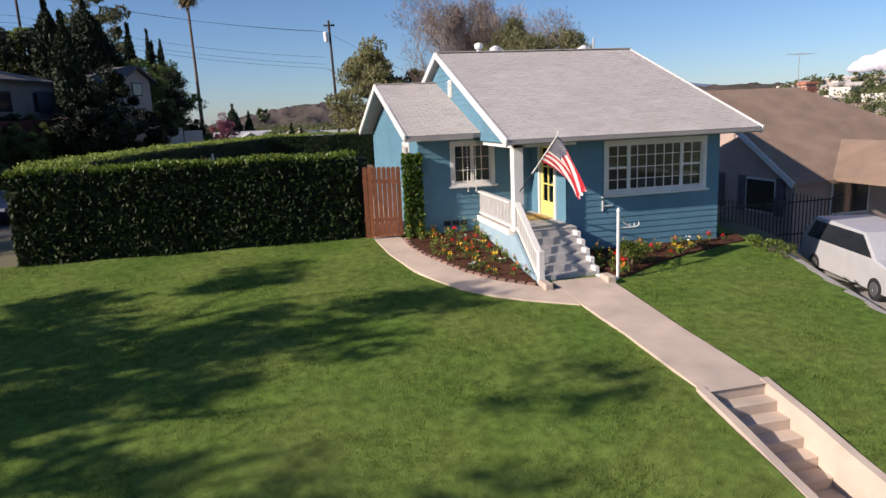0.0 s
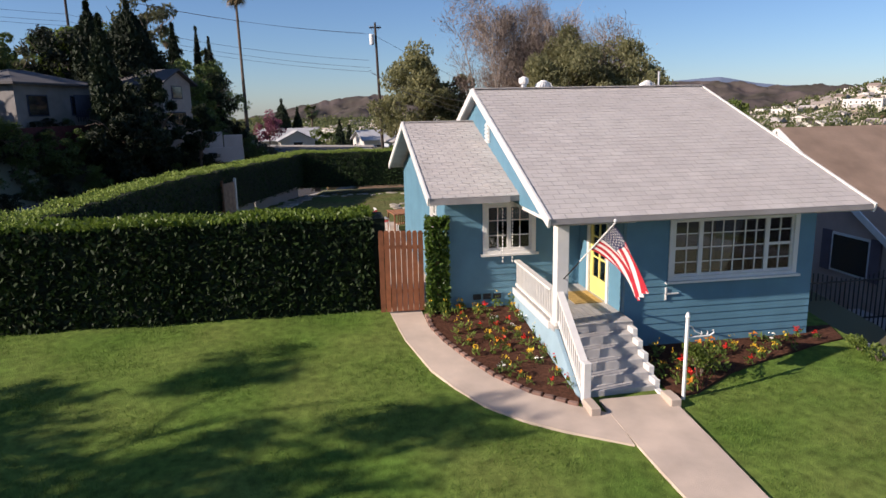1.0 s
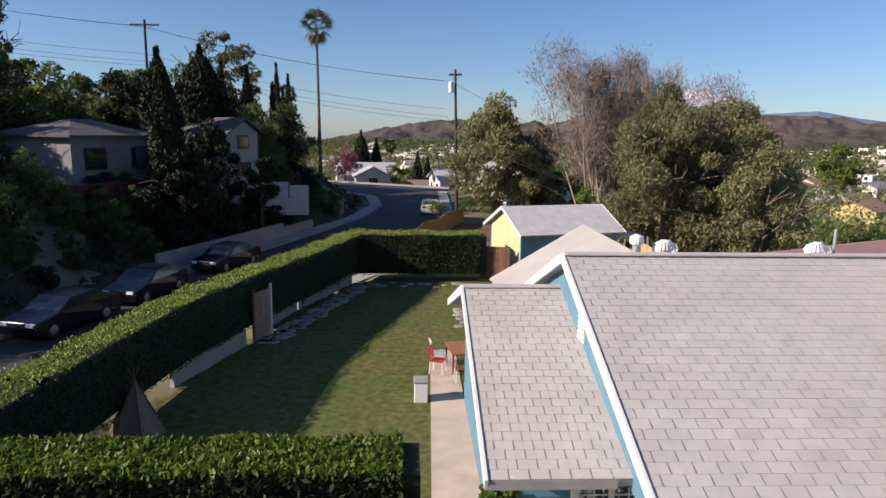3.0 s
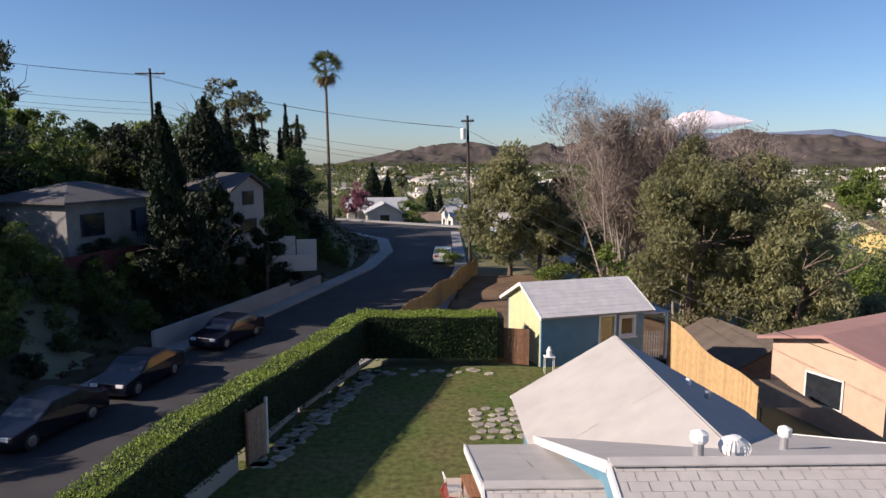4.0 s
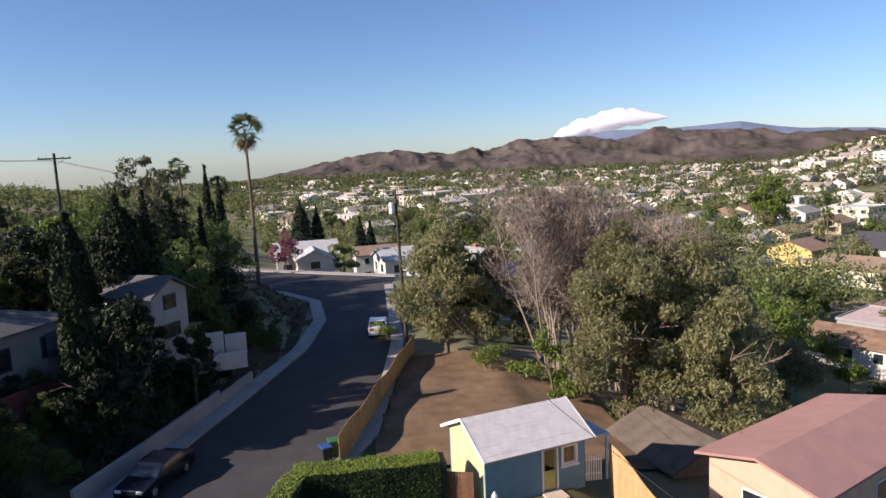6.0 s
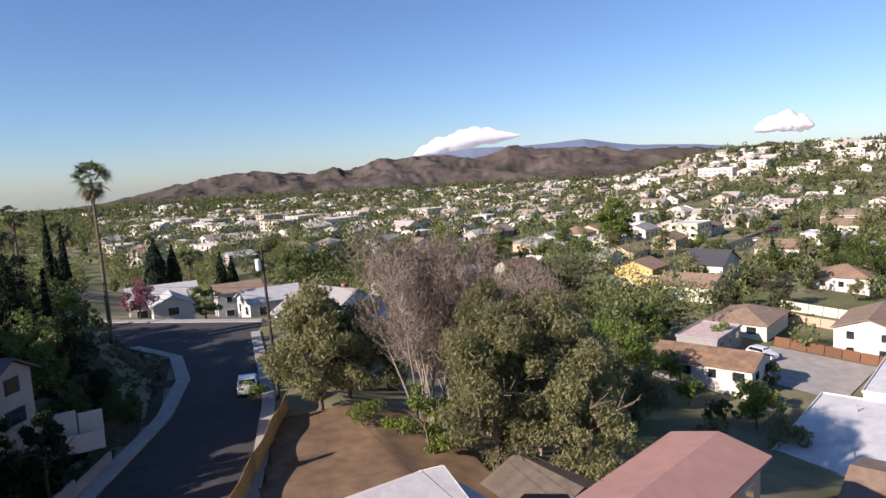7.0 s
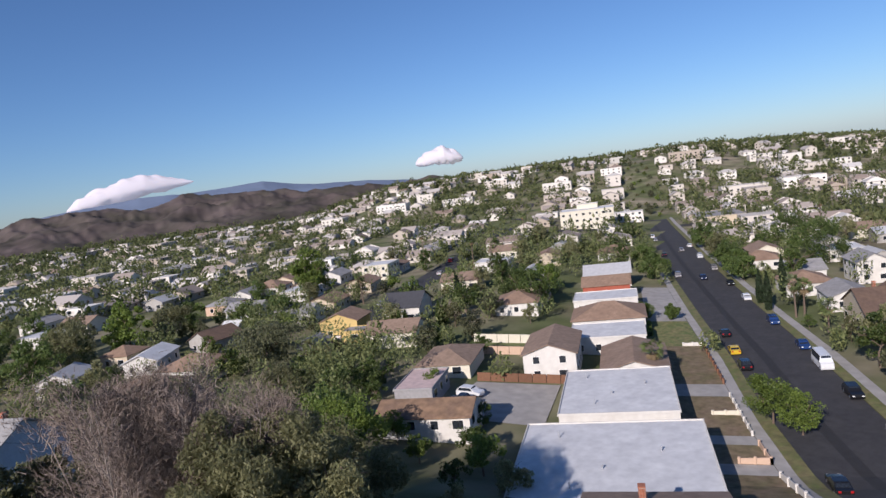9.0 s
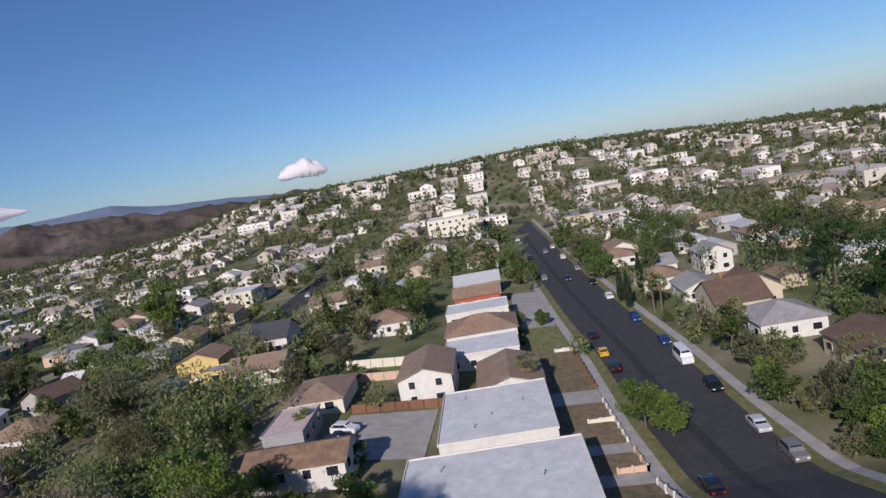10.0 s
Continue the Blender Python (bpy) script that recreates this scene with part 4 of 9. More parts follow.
ivy = thing("climbing_vine", pose(2.06, 18.5, 0), "leafy vine climbing a post beside the gate", "vine")
rng = np.random.default_rng(11)
pts = [(rng.uniform(-0.30, 0.26), rng.uniform(-0.16, 0.1), rng.uniform(0.05, 2.45)) for _ in range(2600)]
tagged(link_mesh("vine_leaves", *leaf_cards(rng, pts, 0.075), island_mat("vine leaves", (0.035, 0.07, 0.012), (0.11, 0.18, 0.03), 0.4, 0.3), ivy), kind="stuff")
bm = bmesh.new()
beam(bm, (0, 0, -0.05), (0, 0, 2.3), 0.1)
part("vine_post", bm, OLDWOOD, ivy)


def board_fence(name, a, b, z0, z1, w, material, label, category, scallop=False, tops=None, rails=True, parts=True):
    """Upright boards from a to b; z0 and z1 are the foot and head at each end."""
    a, b = Vector(a), Vector(b)
    t = thing(name, pose(0, 0, 0), label, category)
    n = max(2, round((b - a).length / w))
    d = (b - a).normalized()
    for i in range(n):
        u = (i + 0.5) / n
        p = a.lerp(b, u)
        top = z1[0] + (z1[1] - z1[0]) * u + (tops(u) if tops else 0) + 0.02 * math.sin(i * 12.7)
        bot = z0[0] + (z0[1] - z0[0]) * u
        bm = bmesh.new()
        hw, o = d * (w / 2 - 0.006), Vector((-d.y, d.x, 0)) * 0.011
        prof = [(-1, bot), (1, bot), (1, top - 0.05), (0.55, top), (-0.55, top), (-1, top - 0.05)] if scallop else [(-1, bot), (1, bot), (1, top), (-1, top)]
        f0 = [bm.verts.new(Vector((p.x, p.y, z)) + hw * s + o) for s, z in prof]
        f1 = [bm.verts.new(Vector((p.x, p.y, z)) + hw * s - o) for s, z in prof]
        bm.faces.new(f0), bm.faces.new(f1[::-1])
        for k in range(len(prof)):
            bm.faces.new((f0[k], f1[k], f1[(k + 1) % len(prof)], f0[(k + 1) % len(prof)]))
        bmesh.ops.recalc_face_normals(bm, faces=bm.faces)
        part("board", bm, material, t)
    if rails:
        for h in (0.25, 0.8):
            bm = bmesh.new()
            o = Vector((-d.y, d.x, 0)) * 0.04
            beam(bm, Vector((a.x, a.y, z0[0] + h * (z1[0] - z0[0]))) + o, Vector((b.x, b.y, z0[1] + h * (z1[1] - z0[1]))) + o, 0.04, 0.09)
            part("rail", bm, material, t)
    return t


board_fence("garden_gate", (0.62, 18.65, 0), (1.72, 18.62, 0), (0.08, 0.08), (2.14, 2.08), 0.135, REDWOOD, "red-brown wooden garden gate with scalloped boards", "gate", True)
board_fence("cedar_fence", (12.0, 40.6, 0), (12.35, 32.6, 0), (-0.6, -1.2), (1.9, 1.35), 0.14, CEDAR, "new blond cedar board fence stepping down the slope", "fence", tops=lambda u: 0.10 * math.sin(u * 9) - 0.05)
board_fence("brown_fence", (3.75, 39.7, 0), (5.15, 39.2, 0), (0.1, 0.1), (1.75, 1.75), 0.14, OLDWOOD, "red-brown board fence between hedge and garden house", "fence")
board_fence("street_fence", (-1.0, 46.6, 0), (5.0, 67.5, 0), (-0.9, -0.9), (0.95, 0.75), 0.30, mat("ochre boards", (0.42, 0.26, 0.10), 0.8, 4, 0.2, 0.2, 30, rand=0.1), "ochre board fence between the dirt lot and the street", "fence", tops=lambda u: 0.12 * math.sin(u * 20))
pk = thing("picket_gate", pose(10.65, 40.75, -0.1), "white picket gate beside the garden house", "gate")
for i in range(9):
    part("picket", boxes((i * 0.12, i * 0.12 + 0.075, 0, 0.02, 0.05, 1.35 + 0.03 * math.sin(i)), bevel=0.005), WHITE, pk)
for z in (0.35, 1.05):
    part("rail", boxes((0, 1.05, 0.022, 0.06, z, z + 0.08)), WHITE, pk)
# mesh gate standing in the street hedge
mg = thing("hedge_door", pose(-5.0, 29.6, 0, 0, 0, 70), "weathered plank door set in the street hedge", "door")
for i in range(6):
    part("plank", boxes((i * 0.16, i * 0.16 + 0.15, 0, 0.03, 0.02, 1.75)), mat("weathered tan plank", (0.30, 0.20, 0.14), 0.85, 6, 0.2, 0.2, 30, rand=0.15), mg)
part("post", boxes((-0.1, -0.02, -0.03, 0.05, -0.05, 1.9)), OLDWOOD, mg)
part("post", boxes((0.98, 1.06, -0.03, 0.05, -0.05, 1.9)), WHITE, mg)
lw = thing("low_wall", pose(0, 0, 0), "low pale garden wall under the street hedge", "wall")
for a, b in (((-6.4, 25.5), (-5.3, 29.3)), ((-5.1, 31.2), (-4.4, 34.0)), ((-4.35, 34.1), (-2.6, 38.9))):
    bm = bmesh.new()
    beam(bm, (*a, 0.27), (*b, 0.27), 0.14, 0.6)
    part("wall_run", bm, PAVE, lw)


# stepping stones and path stones in the yard
STONE = mat("path stone", (0.34, 0.30, 0.24), 0.9, 6, 0.2, 0.4, 20, rand=0.25)
def stones(name, spots, label, seed, r=(0.16, 0.3)):
    rng = np.random.default_rng(seed)
    t = thing(name, pose(0, 0, 0), label, "stone path")
    for x, y in spots:
        n, rr = 7, rng.uniform(*r)
        bm = bmesh.new()
        ring = [(x + rr * rng.uniform(0.75, 1.1) * math.cos(k * math.tau / n), y + rr * rng.uniform(0.6, 1.0) * math.sin(k * math.tau / n)) for k in range(n)]
        z = land1(x, y)
        lo = [bm.verts.new((px, py, z)) for px, py in ring]
        hi = [bm.verts.new((x + (px - x) * 0.9, y + (py - y) * 0.9, z + 0.06)) for px, py in ring]
        bm.faces.new(hi)
        for k in range(n):
            bm.faces.new((lo[k], lo[(k + 1) % n], hi[(k + 1) % n], hi[k]))
        part("stone", bm, STONE, t)
    return t


rng = np.random.default_rng(21)
sp = []
for u in np.linspace(0, 1, 34):
    for k in range(2):
        sp.append((-4.9 + 2.9 * u + k * 0.45 + rng.normal(0, 0.1), 29.5 + 9.3 * u + rng.normal(0, 0.12)))
stones("stone_border", sp, "irregular pale flagstones along the shaded hedge", 22)
sp = [(2.3 + i * 0.48 + rng.normal(0, 0.08), 31.6 + j * 0.5 + rng.normal(0, 0.08)) for i in range(4) for j in range(6)]
stones("flagstone_patch", sp, "pale flagstones set in grass behind the house", 23)
sp = [(-1.8 + i * 0.42 + rng.normal(0, 0.1), 38.6 + rng.normal(0, 0.25)) for i in range(13)]
stones("stone_border", sp, "irregular pale flagstones below the back hedge", 24)
sp = [(9.6 + rng.uniform(0, 1.0), 36.0 + rng.uniform(0, 2.6)) for i in range(20)]
stones("stone_pile", sp, "loose pale stones beside the cedar fence", 25)
strip_poly("patio", [(1.05, 19.0), (1.35, 32.5)], [(2.26, 19.0), (2.26, 32.5)], 0.05, CONC, "pinkish concrete patio along the house", "patio")

# patio table and chairs
tb = thing("patio_table", pose(2.35, 30.6, 0.05, 0, 0, 8), "brown wooden patio table beside the house", "table")
for i in range(6):
    part("slat", boxes((-0.45 + i * 0.15, -0.45 + i * 0.15 + 0.13, -0.7, 0.7, 0.70, 0.74)), mat("teak", (0.30, 0.13, 0.06), 0.7, 8, 0.2, 0.15, 40), tb)
for x in (-0.4, 0.4):
    for y in (-0.6, 0.6):
        part("leg", boxes((x - 0.03, x + 0.03, y - 0.03, y + 0.03, 0, 0.70)), MATS["teak"], tb)
def wire_chair(m, material, label):
    c = thing("patio_chair", m, label, "chair", "chairs round the patio table")
    for i in range(7):
        bm = bmesh.new()
        beam(bm, (-0.22 + i * 0.073, -0.22, 0.43), (-0.22 + i * 0.073, 0.22, 0.43), 0.04, 0.02)
        part("seat_slat", bm, material, c)
    for i in range(6):
        a = -0.22 + i * 0.088
        bm = bmesh.new()
        beam(bm, (a, 0.22, 0.45), (a, 0.30, 0.85), 0.03, 0.02)
        part("back_slat", bm, material, c)
    bm = bmesh.new()
    beam(bm, (-0.24, 0.30, 0.86), (0.24, 0.30, 0.86), 0.04)
    part("back_rail", bm, material, c)
    for x in (-0.21, 0.21):
        for y in (-0.21, 0.21):
            bm = bmesh.new()
            tube(bm, [(x * 1.1, y * 1.1, 0), (x, y, 0.43)], [0.016, 0.016], 6)
            part("leg", bm, VENTW, c)
    return c
wire_chair(pose(1.55, 30.2, 0.05, 0, 0, 70), mat("red slats", (0.42, 0.05, 0.04), 0.5, 6, 0.1, 0.05, 30), "white metal chair with red slats on the patio")
wire_chair(pose(1.6, 31.0, 0.05, 0, 0, 100), VENTW, "white metal patio chair")
wire_chair(pose(2.3, 29.4, 0.05, 0, 0, 185), MATS["teak"], "brown wooden patio chair")
bx = thing("storage_box", pose(0.95, 27.9, 0.02), "pale storage box at the edge of the patio", "box")
part("body", boxes((-0.2, 0.2, -0.25, 0.25, 0, 0.62), bevel=0.02), VENTW, bx)
part("lid", boxes((-0.22, 0.22, -0.27, 0.27, 0.62, 0.68), bevel=0.02), PAVE, bx)
tp = thing("play_tent", pose(-6.2, 22.6, 0), "small brown play tent of poles and cloth", "tent")
bm = bmesh.new()
ap = bm.verts.new((0, 0, 1.35))
rg = [bm.verts.new((0.7 * math.cos(k * math.tau / 6), 0.7 * math.sin(k * math.tau / 6), 0)) for k in range(6)]
for k in range(6):
    bm.faces.new((rg[k], rg[(k + 1) % 6], ap))
part("cloth", bm, mat("canvas", (0.22, 0.17, 0.12), 0.95, 4, 0.15, 0.3, 30), tp)
for k in range(6):
    a = k * math.tau / 6
    bm = bmesh.new()
    tube(bm, [(0.7 * math.cos(a), 0.7 * math.sin(a), 0), (-0.14 * math.cos(a), -0.14 * math.sin(a), 1.65)], [0.016, 0.012], 5)
    part("pole", bm, OLDWOOD, tp)


# ---- flag, sign post ----
flag = thing("flag", pose(4.2, 15.43, 1.52), "red and white striped flag with a starred blue canton", "flag")
tip = Vector((0.26, -1.85, 1.46))
bm = bmesh.new()
tube(bm, [(0, 0, 0), tuple(tip * 0.35)], [0.014, 0.014], 6)
part("pole_foot", bm, BLACK, flag)
bm = bmesh.new()
tube(bm, [tuple(tip * 0.35), tuple(tip)], [0.016, 0.014], 6)
lathe(bm, [(0.0, 0), (0.03, 0.02), (0.03, 0.05), (0.0, 0.07)], 8, tuple(tip))
part("pole", bm, VENTW, flag, "white upper pole with a knob")
h0, h1 = tip * 0.97, tip * 0.56
def cloth(u, v):
    """u along the fly (0 at the pole), v down the hoist (0 at the tip)."""
    p = h0.lerp(h1, v)
    p = p.lerp(h0.lerp(h1, 0.2), 0.6 * min(u, 1.0) ** 1.2)
    out = Vector((0.62 * u, -0.12 * u, -0.42 * u - 0.62 * u * u)) * 0.95
    wave = 0.07 * math.sin(v * 15 + u * 3) * u
    return p + out + Vector((-wave * 0.5, wave, 0))
RED, NAVY = mat("red bunting", (0.48, 0.02, 0.035), 0.8, 6, 0.06, 0.1, 60), mat("navy bunting", (0.012, 0.02, 0.085), 0.8, 6, 0.06, 0.1, 60)
WCLOTH = mat("white bunting", (0.75, 0.72, 0.70), 0.8, 6, 0.04, 0.1, 60)
for k in range(13):
    u0 = 0.4 if k < 7 else 0.0
    verts, faces = [], []
    for i in range(15):
        u = (u0 + (1 - u0) * i / 14) * 1.12
        verts += [cloth(u, k / 13), cloth(u, (k + 1) / 13)]
    for i in range(14):
        faces.append((2 * i, 2 * i + 1, 2 * i + 3, 2 * i + 2))
    link_mesh("stripe", verts, faces, RED if k % 2 == 0 else WCLOTH, flag, smooth=True)
verts, faces = [], []
for i in range(7):
    for j in range(8):
        verts.append(cloth(0.4 * i / 6 * 1.12, 7 / 13 * j / 7))
faces = [(i * 8 + j, i * 8 + j + 1, i * 8 + j + 9, i * 8 + j + 8) for i in range(6) for j in range(7)]
link_mesh("canton", verts, faces, NAVY, flag, smooth=True)
verts, faces = [], []
for r in range(9):
    for c in range(6 if r % 2 == 0 else 5):
        u, v = (0.035 + (c * 2 + (r % 2)) * 0.033) * 1.12, 7 / 13 * (r + 1) / 10
        p = cloth(u, v)
        k = len(verts)
        du, dv = (cloth(u + 0.01, v) - p).normalized(), (cloth(u, v + 0.01) - p).normalized()
        nn = du.cross(dv).normalized()
        for s in (-1, 1):
            for q in range(10):
                rr = 0.024 if q % 2 == 0 else 0.011
                verts.append(p + nn * 0.004 * s + (du * math.cos(q * math.pi / 5) + dv * math.sin(q * math.pi / 5)) * rr)
            faces.append(tuple(range(k, k + 10)))
            k += 10
link_mesh("stars", verts, faces, WCLOTH, flag)

sg = thing("sign_post", pose(6.02, 13.72, -0.55, 0, 0, 0), "white wooden sign post with a scrolled empty arm", "sign post")
bm = bmesh.new()
tube(bm, [(0, 0, -0.3), (0, 0, 1.62)], [0.035, 0.035], 8)
lathe(bm, [(0.035, 1.62), (0.05, 1.66), (0.02, 1.74)], 8)
part("post", bm, VENTW, sg)
bm = bmesh.new()
tube(bm, [(0, 0, 1.25), (0.48, 0.02, 1.25), (0.56, 0.02, 1.30), (0.54, 0.02, 1.36)], [0.018, 0.018, 0.015, 0.012], 6)
tube(bm, [(0, 0, 1.5), (0.1, 0.01, 1.46), (0.16, 0.01, 1.36), (0.3, 0.02, 1.29)], [0.014, 0.014, 0.014, 0.012], 6)
part("arm", bm, VENTW, sg)
for x in (0.3, 0.42):
    bm = bmesh.new()
    tube(bm, [(x, 0.02, 1.27), (x + 0.02, 0.02, 1.31), (x, 0.02, 1.34)], [0.01, 0.01, 0.01], 5)
    part("hook", bm, VENTW, sg)


# ---- flowers ----
def flower_kind(petal, seed, leafm, height=0.28, petals=14):
    rng = np.random.default_rng(seed)
    f = thing("bedding_flower", pose(0, 0, -50), "flowering bedding plant in mulch", "flower", "bedding flowers")
    pts = [(rng.normal(0, 0.07), rng.normal(0, 0.07), rng.uniform(0.03, height * 0.75)) for _ in range(26)]
    link_mesh("foliage", *leaf_cards(rng, pts, 0.055, 1.2), leafm, f)
    pts = [(rng.normal(0, 0.05), rng.normal(0, 0.05), height * rng.uniform(0.75, 1.1)) for _ in range(petals)]
    link_mesh("blossom", *leaf_cards(rng, pts, 0.046, 0.9), petal, f)
    return f


kinds = [(flower_kind(REDFL, 1, BRIGHT), "red-flowered bedding plant in dark mulch"), (flower_kind(YELFL, 2, BRIGHT, 0.26, 10), "yellow-flowered bedding plant in dark mulch"),
         (flower_kind(ORGFL, 3, BRIGHT, 0.24, 10), "orange-flowered bedding plant in dark mulch"), (flower_kind(WHTFL, 4, LEAF, 0.2, 7), "white-flowered bedding plant in dark mulch"),
         (flower_kind(YELFL, 5, BRIGHT, 0.4, 4), "leafy bedding plant with a few yellow flowers")]
rng = np.random.default_rng(5)
def inside(poly, x, y):
    c = False
    for (x0, y0), (x1, y1) in zip(poly, poly[1:] + poly[:1]):
        if (y0 > y) != (y1 > y) and x < (x1 - x0) * (y - y0) / (y1 - y0) + x0:
            c = not c
    return c
for poly, z, step in ((BED_L, 0.09, 0.36), (BED_R, 0.07, 0.36)):
    for gx in np.arange(min(p[0] for p in poly), max(p[0] for p in poly), step):
        for gy in np.arange(min(p[1] for p in poly), max(p[1] for p in poly), step):
            x, y = gx + rng.normal(0, 0.07), gy + rng.normal(0, 0.07)
            if not inside(poly, x, y) or (poly is BED_R and y > 15.7) or rng.random() < 0.12:
                continue
            k = rng.choice(5, p=[0.2, 0.2, 0.14, 0.06, 0.4])
            s = rng.uniform(0.6, 1.15)
            o = copy_thing(kinds[k][0], pose(x, y, land1(x, y) + z, 0, 0, rng.uniform(0, 360)) @ Matrix.Diagonal((s, s, s, 1)))
            tagged(o, kinds[k][1])
for f, _ in kinds:
    for c in list(f.children):
        bpy.data.objects.remove(c)
    bpy.data.objects.remove(f)
shrub("shrub", pose(6.75, 14.45, -0.45), 0.42, 0.75, 700, BRIGHT, 0.05, "rounded yellow-green shrub behind the sign post", "shrub", 31)
for i, (x, y) in enumerate(((10.9, 15.0), (10.95, 14.5), (10.95, 14.0))):
    shrub("shrub", pose(x, y, land1(x, y)), 0.32, 0.4, 300, BRIGHT, 0.045, "low leafy border plant at the lawn's edge", "shrub", 40 + i)
# brick edging of the curved bed
edge = thing("brick_edging", pose(0, 0, 0), "weathered bricks edging the curved flower bed", "edging")
ep = [(1.72, 18.4), (1.74, 17.6), (1.93, 16.85), (2.25, 16.0), (2.66, 15.1), (3.2, 14.36), (3.95, 13.75)]
bmk = boxes((-0.1, 0.1, -0.05, 0.05, 0, 0.09), bevel=0.01)
first = part("brick", bmk, mat("edging brick", (0.22, 0.13, 0.10), 0.9, 8, 0.2, 0.4, 40, rand=0.3), edge)
acc = []
for a, b in zip(ep, ep[1:]):
    n = max(1, int(math.dist(a, b) / 0.22))
    for i in range(n):
        u = (i + 0.5) / n
        acc.append((a[0] + (b[0] - a[0]) * u, a[1] + (b[1] - a[1]) * u, math.degrees(math.atan2(b[1] - a[1], b[0] - a[0]))))
for i, (x, y, r) in enumerate(acc):
    ob = first if i == 0 else new("brick", first.data)
    ob.parent = edge
    ob.matrix_basis = pose(x, y, land1(x, y) + 0.03, 0, 0, r + 4 * math.sin(i * 7))


# grass blades standing on the front lawn
rg_ = np.random.default_rng(88)
n_ = 150000
gx_, gy_ = rg_.uniform(-9.5, 11.0, n_), rg_.uniform(4.5, 19.0, n_)
ok = ~((gx_ > 4.58) & (gx_ < 6.0) & (gy_ < 14)) & ~((gx_ > np.interp(gy_, [12.3, 13.0, 14.0, 15.6, 17.1, 19], [4.4, 3.4, 2.2, 1.4, 1.02, 0.8])) & (gx_ < 5.9) & (gy_ > 12.3))
ok &= ~((gx_ > 5.7) & (gy_ > np.interp(gx_, [5.86, 6.4, 7.5, 8.7, 10, 11], [13.6, 13.75, 14.4, 14.8, 15.2, 15.4])))
ok &= gx_ < np.interp(gy_, [-1, 4, 10.1, 12.5, 13.9, 15.3], [8.8, 9.2, 10.1, 10.7, 11.1, 11.2])
gx_, gy_ = gx_[ok], gy_[ok]
gz_ = land(gx_, gy_) + 0.02
th_ = rg_.uniform(0, math.tau, len(gx_))
hh_ = rg_.uniform(0.025, 0.06, len(gx_))
lx_, ly_ = np.cos(th_), np.sin(th_)
w_ = 0.006
va_ = np.stack([gx_ - ly_ * w_, gy_ + lx_ * w_, gz_ - 0.02], 1)
vb_ = np.stack([gx_ + ly_ * w_, gy_ - lx_ * w_, gz_ - 0.02], 1)
vc_ = np.stack([gx_ + lx_ * hh_ * 0.6, gy_ + ly_ * hh_ * 0.6, gz_ + hh_], 1)
grass = link_mesh("grass", np.stack([va_, vb_, vc_], 1).reshape(-1, 3), np.arange(3 * len(gx_)).reshape(-1, 3), GRASS)
tagged(grass, "short clipped green grass blades", "grass", kind="stuff")


# iron fence across the gap between the houses
iron = mat("black iron", (0.02, 0.02, 0.022), 0.5, 4, 0.1, 0, metal=0.4)
ifence = thing("iron_fence", pose(0, 0, 0), "black iron picket fence between the two houses", "fence")
for z in (-1.0, 0.1):
    part("rail", boxes((11.5, 17.0, 18.48, 18.52, z, z + 0.04)), iron, ifence)
for i in range(37):
    x = 11.55 + i * 0.145
    part("picket", boxes((x - 0.012, x + 0.012, 18.488, 18.512, -1.65, 0.3 + 0.12 * math.sin(i * 0.33))), iron, ifence)


# ---- trees ----
def limbs(bm, rng, base, h, r0, n, spread, depth=2, up=0.75, sides=7):
    """A tapered trunk with limbs; returns the limb ends."""
    ends = []
    mid = Vector((rng.normal(0, 0.03 * h), rng.normal(0, 0.03 * h), h * 0.5))
    top = Vector((rng.normal(0, 0.06 * h), rng.normal(0, 0.06 * h), h))
    tube(bm, [base, tuple(Vector(base) + mid), tuple(Vector(base) + top)], [r0, r0 * 0.7, r0 * 0.35], sides)
    def grow(p, d, l, r, k):
        q = p + d * l
        m = p.lerp(q, 0.5) + Vector(rng.normal(0, 0.07 * l, 3))
        tube(bm, [tuple(p), tuple(m), tuple(q)], [r, r * 0.75, r * 0.45], 5 if k else 4, False)
        ends.append(q)
        if k:
            for _ in range(3):
                e = (d + Vector(rng.normal(0, 0.5, 3)) + Vector((0, 0, 0.15))).normalized()
                grow(q, e, l * rng.uniform(0.55, 0.8), r * 0.5, k - 1)
    for i in range(n):
        a = i * math.tau / n + rng.uniform(-0.4, 0.4)
        d = Vector((math.cos(a) * spread, math.sin(a) * spread, up)).normalized()
        p = Vector(base) + (mid.lerp(top, rng.uniform(0.1, 1.0)))
        grow(p, d, h * rng.uniform(0.35, 0.55), r0 * 0.4, depth)
    return ends


